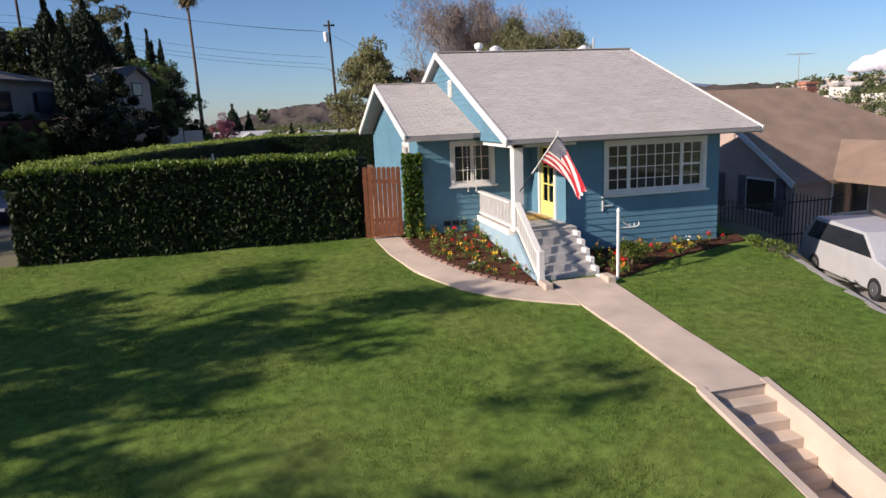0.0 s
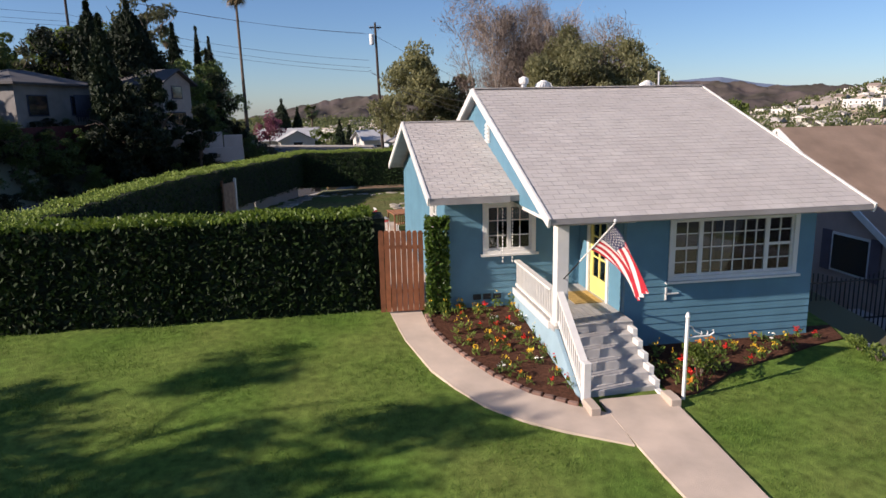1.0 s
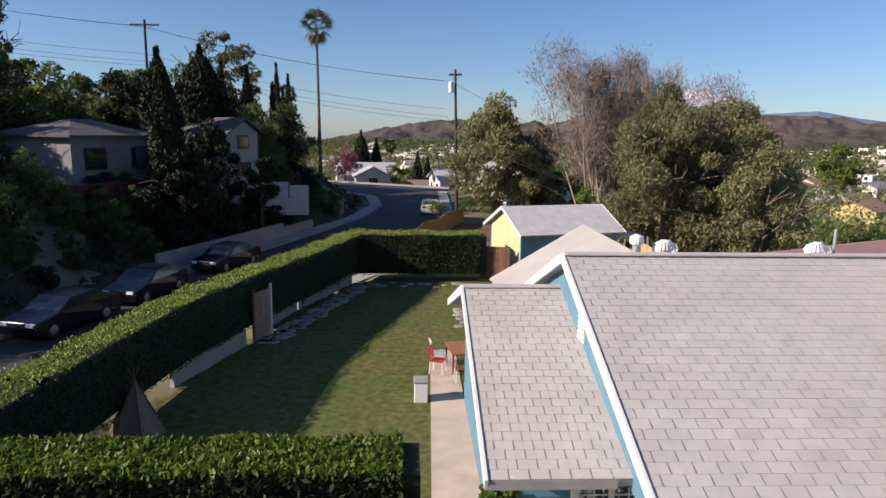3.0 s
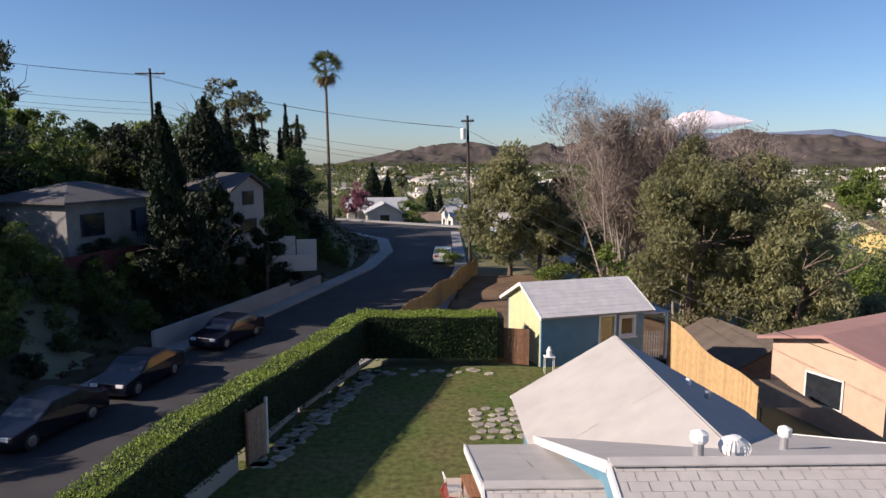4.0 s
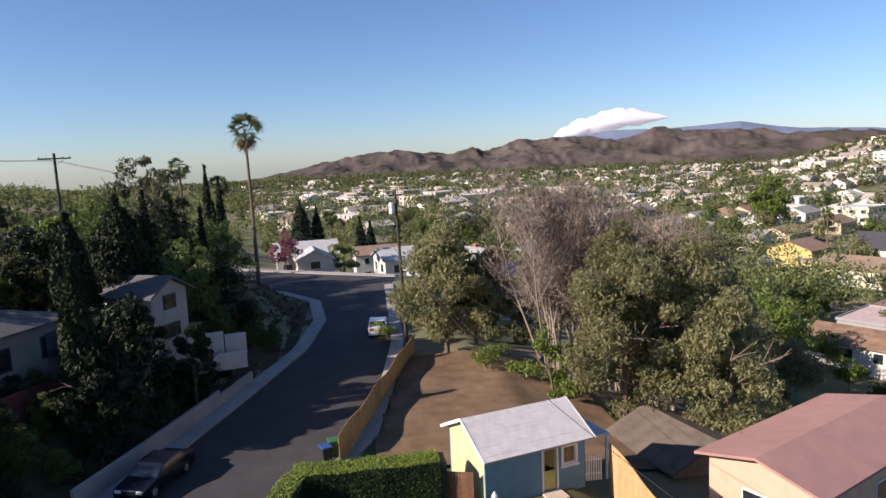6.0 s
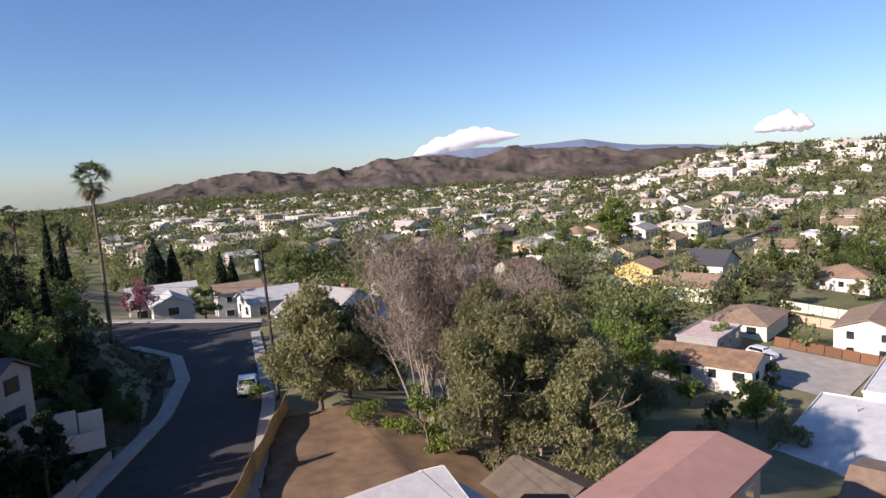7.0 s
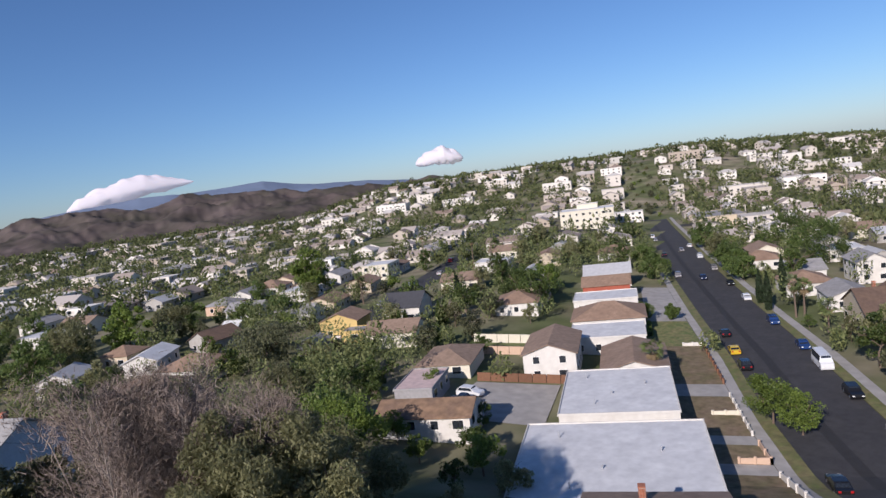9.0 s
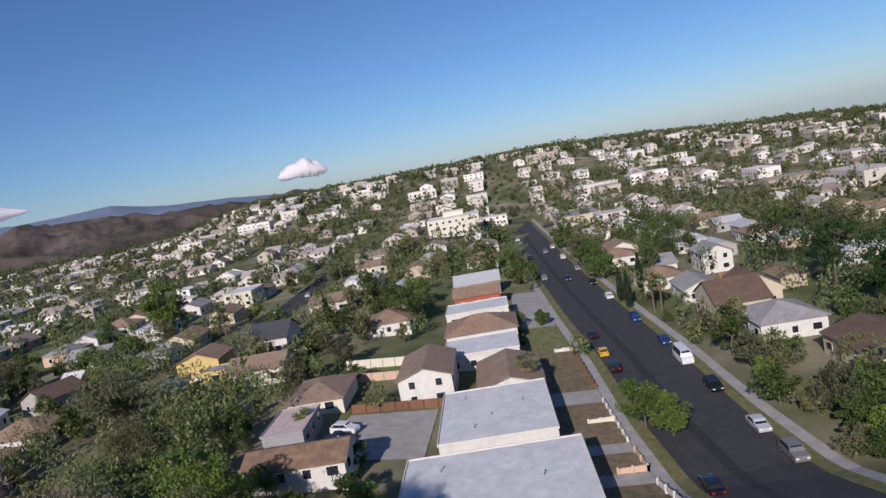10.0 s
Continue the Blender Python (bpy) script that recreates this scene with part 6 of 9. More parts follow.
def cottage(name, m, w, d, h, roof, wallm, roofm, label, category="house", group="", rise=None, over=0.45, foot=1.5, sides="fblr", storeys=1, chimney=None, flatrim=True, windows=True):
    """A house: w along x, d along y, walls h high; roof: gable_x, gable_y, gable_hip, hip or flat."""
    t = thing(name, m, label, category, group)
    part("wall", boxes((-w / 2, w / 2, -d / 2, d / 2, -foot, h)), wallm, t)
    rise = rise or min(w, d) * 0.2
    W, D = w / 2 + over, d / 2 + over
    bm = bmesh.new()
    if roof == "flat":
        box(bm, -w / 2 - 0.12, w / 2 + 0.12, -d / 2 - 0.12, d / 2 + 0.12, h + 0.002, h + 0.16)
        part("roof", bm, roofm, t)
        if flatrim:
            for x0, x1, y0, y1 in ((-w / 2 - 0.16, w / 2 + 0.16, -d / 2 - 0.16, -d / 2 - 0.02), (-w / 2 - 0.16, w / 2 + 0.16, d / 2 + 0.02, d / 2 + 0.16),
                                   (-w / 2 - 0.16, -w / 2 - 0.02, -d / 2, d / 2), (w / 2 + 0.02, w / 2 + 0.16, -d / 2, d / 2)):
                part("parapet", boxes((x0, x1, y0, y1, h - 0.05, h + 0.34)), wallm, t)
    else:
        z0 = h - over * rise / (min(w, d) / 2) * 0.9
        if roof == "hip":
            k = min(W, D)
            ra, rb = ((-W + k, 0, h + rise), (W - k, 0, h + rise)) if W >= D else ((0, -D + k, h + rise), (0, D - k, h + rise))
        elif roof == "gable_x":
            ra, rb = (-W, 0, h + rise), (W, 0, h + rise)
        elif roof == "gable_hip":
            ra, rb = (-W, 0, h + rise), (W - D, 0, h + rise)
        else:
            ra, rb = (0, -D, h + rise), (0, D, h + rise)
        c = [(-W, -D, z0), (W, -D, z0), (W, D, z0), (-W, D, z0)]
        v = [bm.verts.new(p) for p in c] + [bm.verts.new(ra), bm.verts.new(rb)]
        if roof == "gable_y" or (roof == "hip" and W < D):
            fs = ((0, 1, 4), (1, 2, 5, 4), (2, 3, 5), (3, 0, 4, 5))
            slopes = (1, 3)
        else:
            fs = ((0, 1, 5, 4), (1, 2, 5), (2, 3, 4, 5), (3, 0, 4))
            slopes = (0, 1, 2) if roof == "gable_hip" else (0, 2)
        skin = [bm.faces.new([v[i] for i in f]) for n, f in enumerate(fs) if roof == "hip" or n in slopes]
        r = bmesh.ops.extrude_face_region(bm, geom=skin)
        bmesh.ops.translate(bm, verts=[e for e in r["geom"] if isinstance(e, bmesh.types.BMVert)], vec=(0, 0, 0.14))
        bmesh.ops.recalc_face_normals(bm, faces=bm.faces)
        part("roof", bm, roofm, t)
        if roof != "hip":
            g = bmesh.new()
            if roof in ("gable_x", "gable_hip"):
                for x in (-w / 2, w / 2) if roof == "gable_x" else (-w / 2,):
                    g.faces.new([g.verts.new(p) for p in ((x, -d / 2, h), (x, d / 2, h), (x, 0, h + rise * 0.97))])
            else:
                for y in (-d / 2, d / 2):
                    g.faces.new([g.verts.new(p) for p in ((-w / 2, y, h), (w / 2, y, h), (0, y, h + rise * 0.97))])
            for f_ in list(g.faces):
                q = bmesh.new()
                q.faces.new([q.verts.new(v.co) for v in f_.verts])
                part("gable", q, wallm, t)
            g.free()
    if windows:
        for s in range(storeys):
            zb = (h / storeys) * s + 0.9
            zt = min(zb + 1.25, (h / storeys) * (s + 1) - 0.3)
            for side, ln in (("f", w), ("b", w), ("l", d), ("r", d)):
                if side not in sides:
                    continue
                n = max(1, int(ln / 3.4))
                for i in range(n):
                    c = -ln / 2 + ln * (i + 0.5) / n
                    wd = 0.55 if (i + s) % 3 else 0.8
                    wn_ = new("window")
                    wn_.parent = t
                    if side in "fb":
                        y = -d / 2 if side == "f" else d / 2
                        o = -1 if side == "f" else 1
                        fr, pn_ = (c - wd - 0.08, c + wd + 0.08, min(y, y + o * 0.06), max(y, y + o * 0.06), zb - 0.08, zt + 0.08), (c - wd, c + wd, min(y, y + o * 0.075), max(y, y + o * 0.075), zb, zt)
                    else:
                        x = -w / 2 if side == "l" else w / 2
                        o = -1 if side == "l" else 1
                        fr, pn_ = (min(x, x + o * 0.06), max(x, x + o * 0.06), c - wd - 0.08, c + wd + 0.08, zb - 0.08, zt + 0.08), (min(x, x + o * 0.075), max(x, x + o * 0.075), c - wd, c + wd, zb, zt)
                    part("frame", boxes(fr), WHITE, wn_)
                    part("pane", boxes(pn_), PANE, wn_)
    if chimney:
        x, y, zt = chimney
        ch = new("chimney")
        ch.parent = t
        part("stack", boxes((x - 0.3, x + 0.3, y - 0.25, y + 0.25, h - 0.2, zt)), MORTAR, ch)
        rows_ = int((zt - h + 0.2) / 0.08)
        bmb = bmesh.new()
        box(bmb, -0.1, 0.1, -0.05, 0.05, 0, 0.066)
        b0 = part("brick", bmb, BRICK, ch)
        firstb = True
        for j in range(rows_):
            z = h - 0.2 + j * 0.08
            for i in range(3):
                for sx, sy, rz in ((-0.2 + i * 0.21 + (j % 2) * 0.03, -0.262, 0), (-0.2 + i * 0.21, 0.262, 0)):
                    ob = b0 if firstb else new("brick", b0.data)
                    firstb = False
                    ob.parent, ob.matrix_basis = ch, pose(x + sx, y + sy, z, 0, 0, rz)
            for i in range(2):
                for sx in (-0.312, 0.312):
                    ob = new("brick", b0.data)
                    ob.parent, ob.matrix_basis = ch, pose(x + sx, y - 0.11 + i * 0.22, z, 0, 0, 90)
        part("crown", boxes((x - 0.38, x + 0.38, y - 0.33, y + 0.33, zt, zt + 0.14), bevel=0.02), BRICK, ch)
    return t


UA = math.degrees(math.atan2(U[1], U[0]))
# garden house (shed) at the back of the yard
gh = thing("garden_house", pose(7.7, 41.7, 0.1, 0, 0, 15.5), "small blue garden house with a pale shingle roof", "shed")
gw, gd, gz, gr = 5.3, 3.9, 2.45, 3.5
op = [(0.35, 1.05, 0.02, 2.05), (1.42, 2.1, 1.1, 1.95)]
wall("wall_front", "x", -gd / 2, -gw / 2, gw / 2, -0.3, gz, 0.12, op, mat("shed blue", (0.10, 0.22, 0.30), 0.6, 2, 0.1, 0.1, 30), gh)
wall("wall_back", "x", gd / 2, -gw / 2, gw / 2, -0.3, gz, -0.12, [], MATS["shed blue"], gh)
wall("wall_left", "y", -gw / 2, -gd / 2 + 0.12, gd / 2 - 0.12, -0.3, gz, 0.12, [], mat("pale yellow wall", (0.52, 0.48, 0.27), 0.7, 2, 0.08, 0.1, 30), gh, "pale yellow side wall")
wall("wall_right", "y", gw / 2, -gd / 2 + 0.12, gd / 2 - 0.12, -0.3, gz, -0.12, [], MATS["shed blue"], gh)
for x, mt in ((-gw / 2, MATS["pale yellow wall"]), (gw / 2, MATS["shed blue"])):
    g = bmesh.new()
    g.faces.new([g.verts.new(p) for p in ((x, -gd / 2, gz), (x, gd / 2, gz), (x, 0, gr - 0.1))])
    part("gable", g, mt, gh)
part("floor", boxes((-gw / 2 + 0.13, gw / 2 - 0.13, -gd / 2 + 0.13, gd / 2 - 0.13, -0.2, 0.0)), DARK, gh)
hy = gd / 2 + 0.5
zs0 = gz - 0.12
roof_slope("front_roof", (-gw / 2 - 0.22, -hy, zs0), (gw + 0.44, 0, 0), (0, hy, gr - zs0), 0, 0, gh, material=mat("pale shingles", (0.52, 0.50, 0.49), 0.95, 2, 0.1, 0.4, 120, stain=(0.42, 0.40, 0.39), stain_amt=0.3, rand=0.08), tab=(12.0, 0.26), rng_seed=8, thick=0.1)
roof_slope("back_roof", (gw / 2 + 0.22, hy, zs0), (-gw - 0.44, 0, 0), (0, -hy, gr - zs0), 0, 0, gh, material=MATS["pale shingles"], tab=(12.0, 0.26), rng_seed=9, thick=0.1)
for sx in (-1, 1):
    for sy in (-1, 1):
        bm = bmesh.new()
        beam(bm, (sx * (gw / 2 + 0.25), sy * hy, zs0 - 0.05), (sx * (gw / 2 + 0.25), 0, gr - 0.05), 0.04, 0.15)
        part("rake_board", bm, WHITE, gh)
dd = new("door")
dd.parent = gh
part("door_frame", boxes((0.25, 0.35, -gd / 2 - 0.04, -gd / 2 + 0.05, 0, 2.15), (1.05, 1.15, -gd / 2 - 0.04, -gd / 2 + 0.05, 0, 2.15), (0.35, 1.05, -gd / 2 - 0.04, -gd / 2 + 0.05, 2.05, 2.15)), WHITE, dd)
part("door_leaf", boxes((0.36, 1.04, -gd / 2 + 0.02, -gd / 2 + 0.06, 0.02, 0.95), (0.36, 0.44, -gd / 2 + 0.02, -gd / 2 + 0.06, 0.95, 2.04), (0.96, 1.04, -gd / 2 + 0.02, -gd / 2 + 0.06, 0.95, 2.04), (0.44, 0.96, -gd / 2 + 0.02, -gd / 2 + 0.06, 1.96, 2.04)), mat("olive yellow paint", (0.42, 0.38, 0.12), 0.6, 3, 0.1, 0.1, 30), dd, "half-glazed olive-yellow door leaf")
pn = part("pane", boxes((0.43, 0.97, -gd / 2 + 0.035, -gd / 2 + 0.041, 0.94, 1.97)), GLASS, dd)
pn.visible_shadow = False
window(gh, "x", -gd / 2, 1.42, 2.1, 1.1, 1.95, -1, [(1, 1)], 1)
part("lean_to_roof", boxes((gw / 2 + 0.02, gw / 2 + 1.5, -gd / 2 + 0.1, gd / 2 - 1.5, 1.98, 2.06)), MATS["pale shingles"], gh)
for y in (-gd / 2 + 0.2, gd / 2 - 1.7):
    part("lean_to_post", boxes((gw / 2 + 1.35, gw / 2 + 1.45, y - 0.05, y + 0.05, -0.3, 1.98)), WHITE, gh)
part("door_step", boxes((0.2, 1.2, -gd / 2 - 0.9, -gd / 2 - 0.02, -0.25, -0.02), bevel=0.01), CONC, gh)
st = thing("water_stand", pose(5.9, 38.3, 0.02), "white water jug on a small metal stand", "stand")
for x in (-0.2, 0.2):
    for y in (-0.15, 0.15):
        part("leg", boxes((x - 0.015, x + 0.015, y - 0.015, y + 0.015, 0, 0.75)), VENTW, st)
part("shelf", boxes((-0.24, 0.24, -0.2, 0.2, 0.75, 0.78)), VENTW, st)
bm = bmesh.new()
lathe(bm, [(0.1, 0.78), (0.13, 0.85), (0.13, 1.05), (0.06, 1.14), (0.05, 1.2)], 12)
part("jug", bm, VENTW, st)

# hill houses across the street
h1 = cottage("hill_house", pose(-22.0, 53.7, 3.8, 0, 0, 70), 7.4, 6.0, 3.0, "hip", mat("taupe stucco", (0.26, 0.245, 0.235), 0.9, 2, 0.08, 0.4, 30, stain=(0.16, 0.15, 0.14), stain_amt=0.3), mat("dark tile roof", (0.09, 0.085, 0.088), 0.9, 1.5, 0.15, 0.5, 8), "grey stucco house with a dark roof on the bank", storeys=1, rise=0.9, sides="f", foot=2.4)
# no real hollow here: a flat panel with a recess's shade in its colour
part("balcony_recess", boxes((1.6, 3.4, -3.09, -3.0, 0.7, 2.3)), mat("shaded blue boards", (0.06, 0.07, 0.10), 0.8, 3, 0.15, 0.1, 30), h1)
for i in range(9):
    part("balcony_rail", boxes((1.5 + i * 0.25, 1.55 + i * 0.25, -3.25, -3.20, 0.4, 1.2)), mat("dark blue rail", (0.03, 0.035, 0.06), 0.7, 3, 0.1, 0), h1)
h2 = cottage("hill_house", pose(-15.9, 62.2, 2.9, 0, 0, 64), 3.6, 6.5, 4.2, "gable_y", GREYST, MATS["dark tile roof"], "tall narrow grey stucco house among dark trees", storeys=2, rise=1.0, sides="f", foot=2.5)
for o in [*h1.children_recursive, *h2.children_recursive]:
    if o.name.startswith("frame"):
        o.data.materials[0] = MATS["dark blue rail"]
board_fence("red_fence", (-19.8, 46.0, 0), (-16.8, 52.5, 0), (2.0, 2.0), (3.9, 4.0), 0.22, mat("dark red boards", (0.085, 0.02, 0.02), 0.8, 5, 0.2, 0.2, 30, rand=0.15), "dark red board fence below the hill house", "fence")
tw = thing("terrace_wall", pose(-13.0, 63.6, 2.0, 0, 0, 15), "stepped grey-white stucco terrace walls on the bank", "wall")
for i, (x, w, z) in enumerate(((-2.0, 1.6, 1.5), (-0.2, 1.4, 1.25), (1.3, 1.6, 1.0), (3.0, 1.6, 0.7))):
    part("wall_step", boxes((x, x + w, -0.15, 0.15, -1.0, z), bevel=0.02), WHITEST, tw)
part("wall_step", boxes((0.6, 4.4, -1.9, -1.65, -1.6, -0.3), bevel=0.02), WHITEST, tw)

# neighbours down the slope
nb = cottage("brown_roofed_house", pose(22.15, 26.3, -1.75), 10.0, 10.9, 2.43, "gable_hip", PINKST, BRNROOF, "dusty pink stucco house with a brown shingle roof", rise=3.23, over=0.55, sides="fl", foot=3.0, chimney=(1.05, 1.05, 5.9))
bm = bmesh.new()
for y in (-1, 1):
    beam(bm, (-5.58, y * 6.02, 2.16), (-5.58, 0, 5.68), 0.05, 0.22)
part("rake_board", bm, WHITE, nb)
for y in (-3.63, 0.0):
    for o in (-1.12, 1.12):
        part("shutter", boxes((-5.09, -5.02, y + o - 0.21, y + o + 0.21, 0.8, 2.25)), mat("mauve shutter", (0.13, 0.10, 0.12), 0.7, 3, 0.1, 0.1, 30), nb)
for s in (-1, 1):
    bm = bmesh.new()
    f = [bm.verts.new(p) for p in ((-1.4 + s * 2.3, -8.8, 2.2), (-1.4, -8.8, 3.45), (-1.4, -3.0, 3.45), (-1.4 + s * 2.3, -3.0, 2.2))]
    r = bmesh.ops.extrude_face_region(bm, geom=[bm.faces.new(f)])
    bmesh.ops.translate(bm, verts=[e for e in r["geom"] if isinstance(e, bmesh.types.BMVert)], vec=(0, 0, 0.14))
    bmesh.ops.recalc_face_normals(bm, faces=bm.faces)
    part("porch_roof", bm, BRNROOF, nb)
bm = bmesh.new()
f = [[bm.verts.new((-1.4 + x, y, z)) for x, z in ((-1.9, 2.3), (1.9, 2.3), (0, 3.3))] for y in (-8.45, -8.3)]
bm.faces.new(f[0]), bm.faces.new(f[1][::-1])
for k in range(3):
    bm.faces.new((f[0][k], f[1][k], f[1][(k + 1) % 3], f[0][(k + 1) % 3]))
part("porch_gable", bm, PINKST, nb)
for x in (-3.1, 0.3):
    part("porch_column", boxes((x - 0.16, x + 0.16, -8.5, -8.18, -2.5, 2.3), bevel=0.02), PINKST, nb)
ant = thing("roof_antenna", pose(22.7, 27.4, 3.1), "thin roof antenna on a mast", "antenna")
bm = bmesh.new()
tube(bm, [(0, 0, -2.0), (0, 0, 2.6)], [0.02, 0.015], 6)
part("mast", bm, METAL, ant)
bm = bmesh.new()
for i in range(7):
    beam(bm, (-0.6 + i * 0.2, -0.3 - 0.03 * i, 2.5), (-0.6 + i * 0.2, 0.3 + 0.03 * i, 2.5), 0.014)
beam(bm, (-0.6, 0, 2.5), (0.7, 0, 2.5), 0.02)
part("elements", bm, METAL, ant)
cottage("pink_roofed_house", pose(23.0, 40.2, -2.2, 0, 0, 26), 11.2, 5.2, 3.3, "gable_x", PEACH, PINKROOF, "peach stucco house with a low pink-coated roof", rise=0.65, over=0.5, sides="lf", foot=3.0)
cottage("old_garage", pose(18.9, 47.2, -3.5, 0, 0, 14), 5.5, 5.5, 1.9, "gable_y", mat("faded grey boards", (0.22, 0.20, 0.19), 0.9, 3, 0.15, 0.2, 20), mat("weathered tan roof", (0.12, 0.095, 0.075), 0.95, 1.2, 0.2, 0.4, 9), "old outbuilding with a weathered tan roof", "outbuilding", rise=1.1, sides="", windows=False)
um = thing("canvas_umbrella", pose(14.4, 36.2, -2.2), "brown square garden umbrella beside the fence", "umbrella")
bm = bmesh.new()
ap = bm.verts.new((0, 0, 2.6))
rg = [bm.verts.new(p) for p in ((-1.6, -1.6, 2.0), (1.6, -1.6, 2.0), (1.6, 1.6, 2.0), (-1.6, 1.6, 2.0))]
for k in range(4):
    bm.faces.new((rg[k], rg[(k + 1) % 4], ap))
part("canopy", bm, mat("brown canvas", (0.15, 0.11, 0.075), 0.95, 3, 0.15, 0.2, 20), um)
bm = bmesh.new()
tube(bm, [(0, 0, -0.5), (0, 0, 2.6)], [0.04, 0.03], 8)
part("pole", bm, POLE, um)
for k in range(4):
    bm = bmesh.new()
    beam(bm, (0, 0, 2.57), (1.58 * (1 if k in (1, 2) else -1), 1.58 * (1 if k > 1 else -1), 1.98), 0.03)
    part("rib", bm, OLDWOOD, um)
cot2 = mat("pale grey roof", (0.40, 0.40, 0.41), 0.9, 1, 0.1, 0.3, 9)
SANDC = mat("sand stucco wall", (0.48, 0.40, 0.31), 0.9, 1, 0.06, 0.3, 20)
def flat_house(x, y, z, w, d, label):
    t = cottage("flat_roofed_house", pose(x, y, z - 3.6, 0, 0, UA), w, d, 3.6, "flat", WHITEST, WHTROOF, label, foot=5.0, sides="fr")
    for i, (px, py, hh) in enumerate(((-0.3, 0.2, 0.6), (0.1, -0.25, 0.5), (0.3, 0.3, 0.7), (-0.1, 0.05, 0.4))):
        bm = bmesh.new()
        lathe(bm, [(0.08, 3.7), (0.08, 3.8 + hh), (0.14, 3.84 + hh), (0.04, 3.95 + hh)], 9, (px * w, py * d, 0))
        part("roof_pipe", bm, METAL, t)
    return t
flat_house(*on_street(85.0, 17.6), -11.9, 23.0, 22.5, "low white house with a broad coated flat roof")
flat_house(*on_street(111.0, 17.0), -12.3, 20.0, 16.5, "low white house with a flat coated roof and parapet")
cottage("two_storey_house", pose(*on_street(133.0, 28.8), -15.3, 0, 0, UA), 15.0, 9.5, 5.2, "gable_x", WHITEST, BRNROOF, "white two-storey house with a brown roof", storeys=2, rise=1.7, foot=3, sides="lfr")
cottage("bungalow", pose(*on_street(130.5, 14.2), -16.2, 0, 0, UA), 16.0, 11.0, 3.2, "gable_x", WHITEST, BRNROOF, "white bungalow with a brown shingle roof", rise=1.7, foot=3, sides="lfr")
cottage("garage", pose(*on_street(131.5, 48.5), -13.6, 0, 0, UA), 13.0, 10.0, 2.7, "hip", CREAM, BRNROOF, "cream garage with a brown hipped roof", "garage", rise=1.7, foot=2, sides="l")
cottage("small_house", pose(*on_street(100.5, 44.2), -12.9, 0, 0, UA), 8.0, 14.0, 2.7, "gable_y", WHITEST, mat("rusty tan roof", (0.24, 0.15, 0.09), 0.95, 1, 0.25, 0.4, 9, stain=(0.12, 0.08, 0.06), stain_scale=0.4), "small white house with a rusty tan roof", rise=1.4, foot=3, sides="lf")
cottage("flat_garage", pose(*on_street(114.7, 49.5), -13.0, 0, 0, UA), 11.0, 6.5, 2.7, "flat", mat("grey block", (0.28, 0.27, 0.27), 0.9, 2, 0.1, 0.3, 9), mat("faded pink roof", (0.50, 0.38, 0.36), 0.9, 1, 0.15, 0.2, 9), "grey block garage with a faded pink flat roof", "garage", foot=3, sides="f")
cottage("chimney_house", pose(48.8, 42.4, -10.4, 0, 0, UA), 11.0, 12.0, 2.8, "gable_y", SANDC, BRNROOF, "sand-coloured house with a brown roof and a brick chimney", rise=1.5, foot=4, sides="l", chimney=(2.2, 1.0, 5.2))
yard2 = strip_poly("concrete_yard", [tuple(on_street(106, 46)), tuple(on_street(123, 42))], [tuple(on_street(104, 28)), tuple(on_street(123, 27))], 0, PAVE, "pale concrete yard between the houses", "yard")
for v in yard2.data.vertices:
    v.co.z = land1(v.co.x, v.co.y) + 0.15
# houses where the side street meets the crossing
cottage("street_house", at(-9, 138, 0.5, 8), 11, 9, 3.6, "gable_x", WHITEST, cot2, "white house with a grey roof behind the junction", rise=2.0, foot=2)
cottage("street_house", at(-7, 128, 0.3, 8), 6, 6, 2.4, "gable_y", WHITEST, cot2, "white garage with a grey gable roof", "garage", rise=1.6, foot=2)
cottage("street_house", at(8.5, 124, 0.5, 12), 9, 8, 3.0, "gable_x", WHITEST, cot2, "white house with a pale roof at the junction", rise=1.5, foot=2)
cottage("street_house", at(4.5, 168, 0.5, 8), 10, 8, 6.0, "gable_x", WHITEST, BRNROOF, "white two-storey house far down the street", storeys=2, rise=1.5, foot=2)
cottage("grey_roofed_house", pose(15.5, 106.0, -4.0, 0, 0, 32), 12.0, 11.0, 4.0, "gable_y", mat("pale blue boards", (0.42, 0.46, 0.52), 0.8, 2, 0.08, 0.2, 20), mat("grey tile roof", (0.30, 0.29, 0.28), 0.9, 1, 0.1, 0.4, 8), "pale blue house with steep grey roofs behind the trees", rise=3.0, foot=4, chimney=(1.5, -1.5, 7.2))


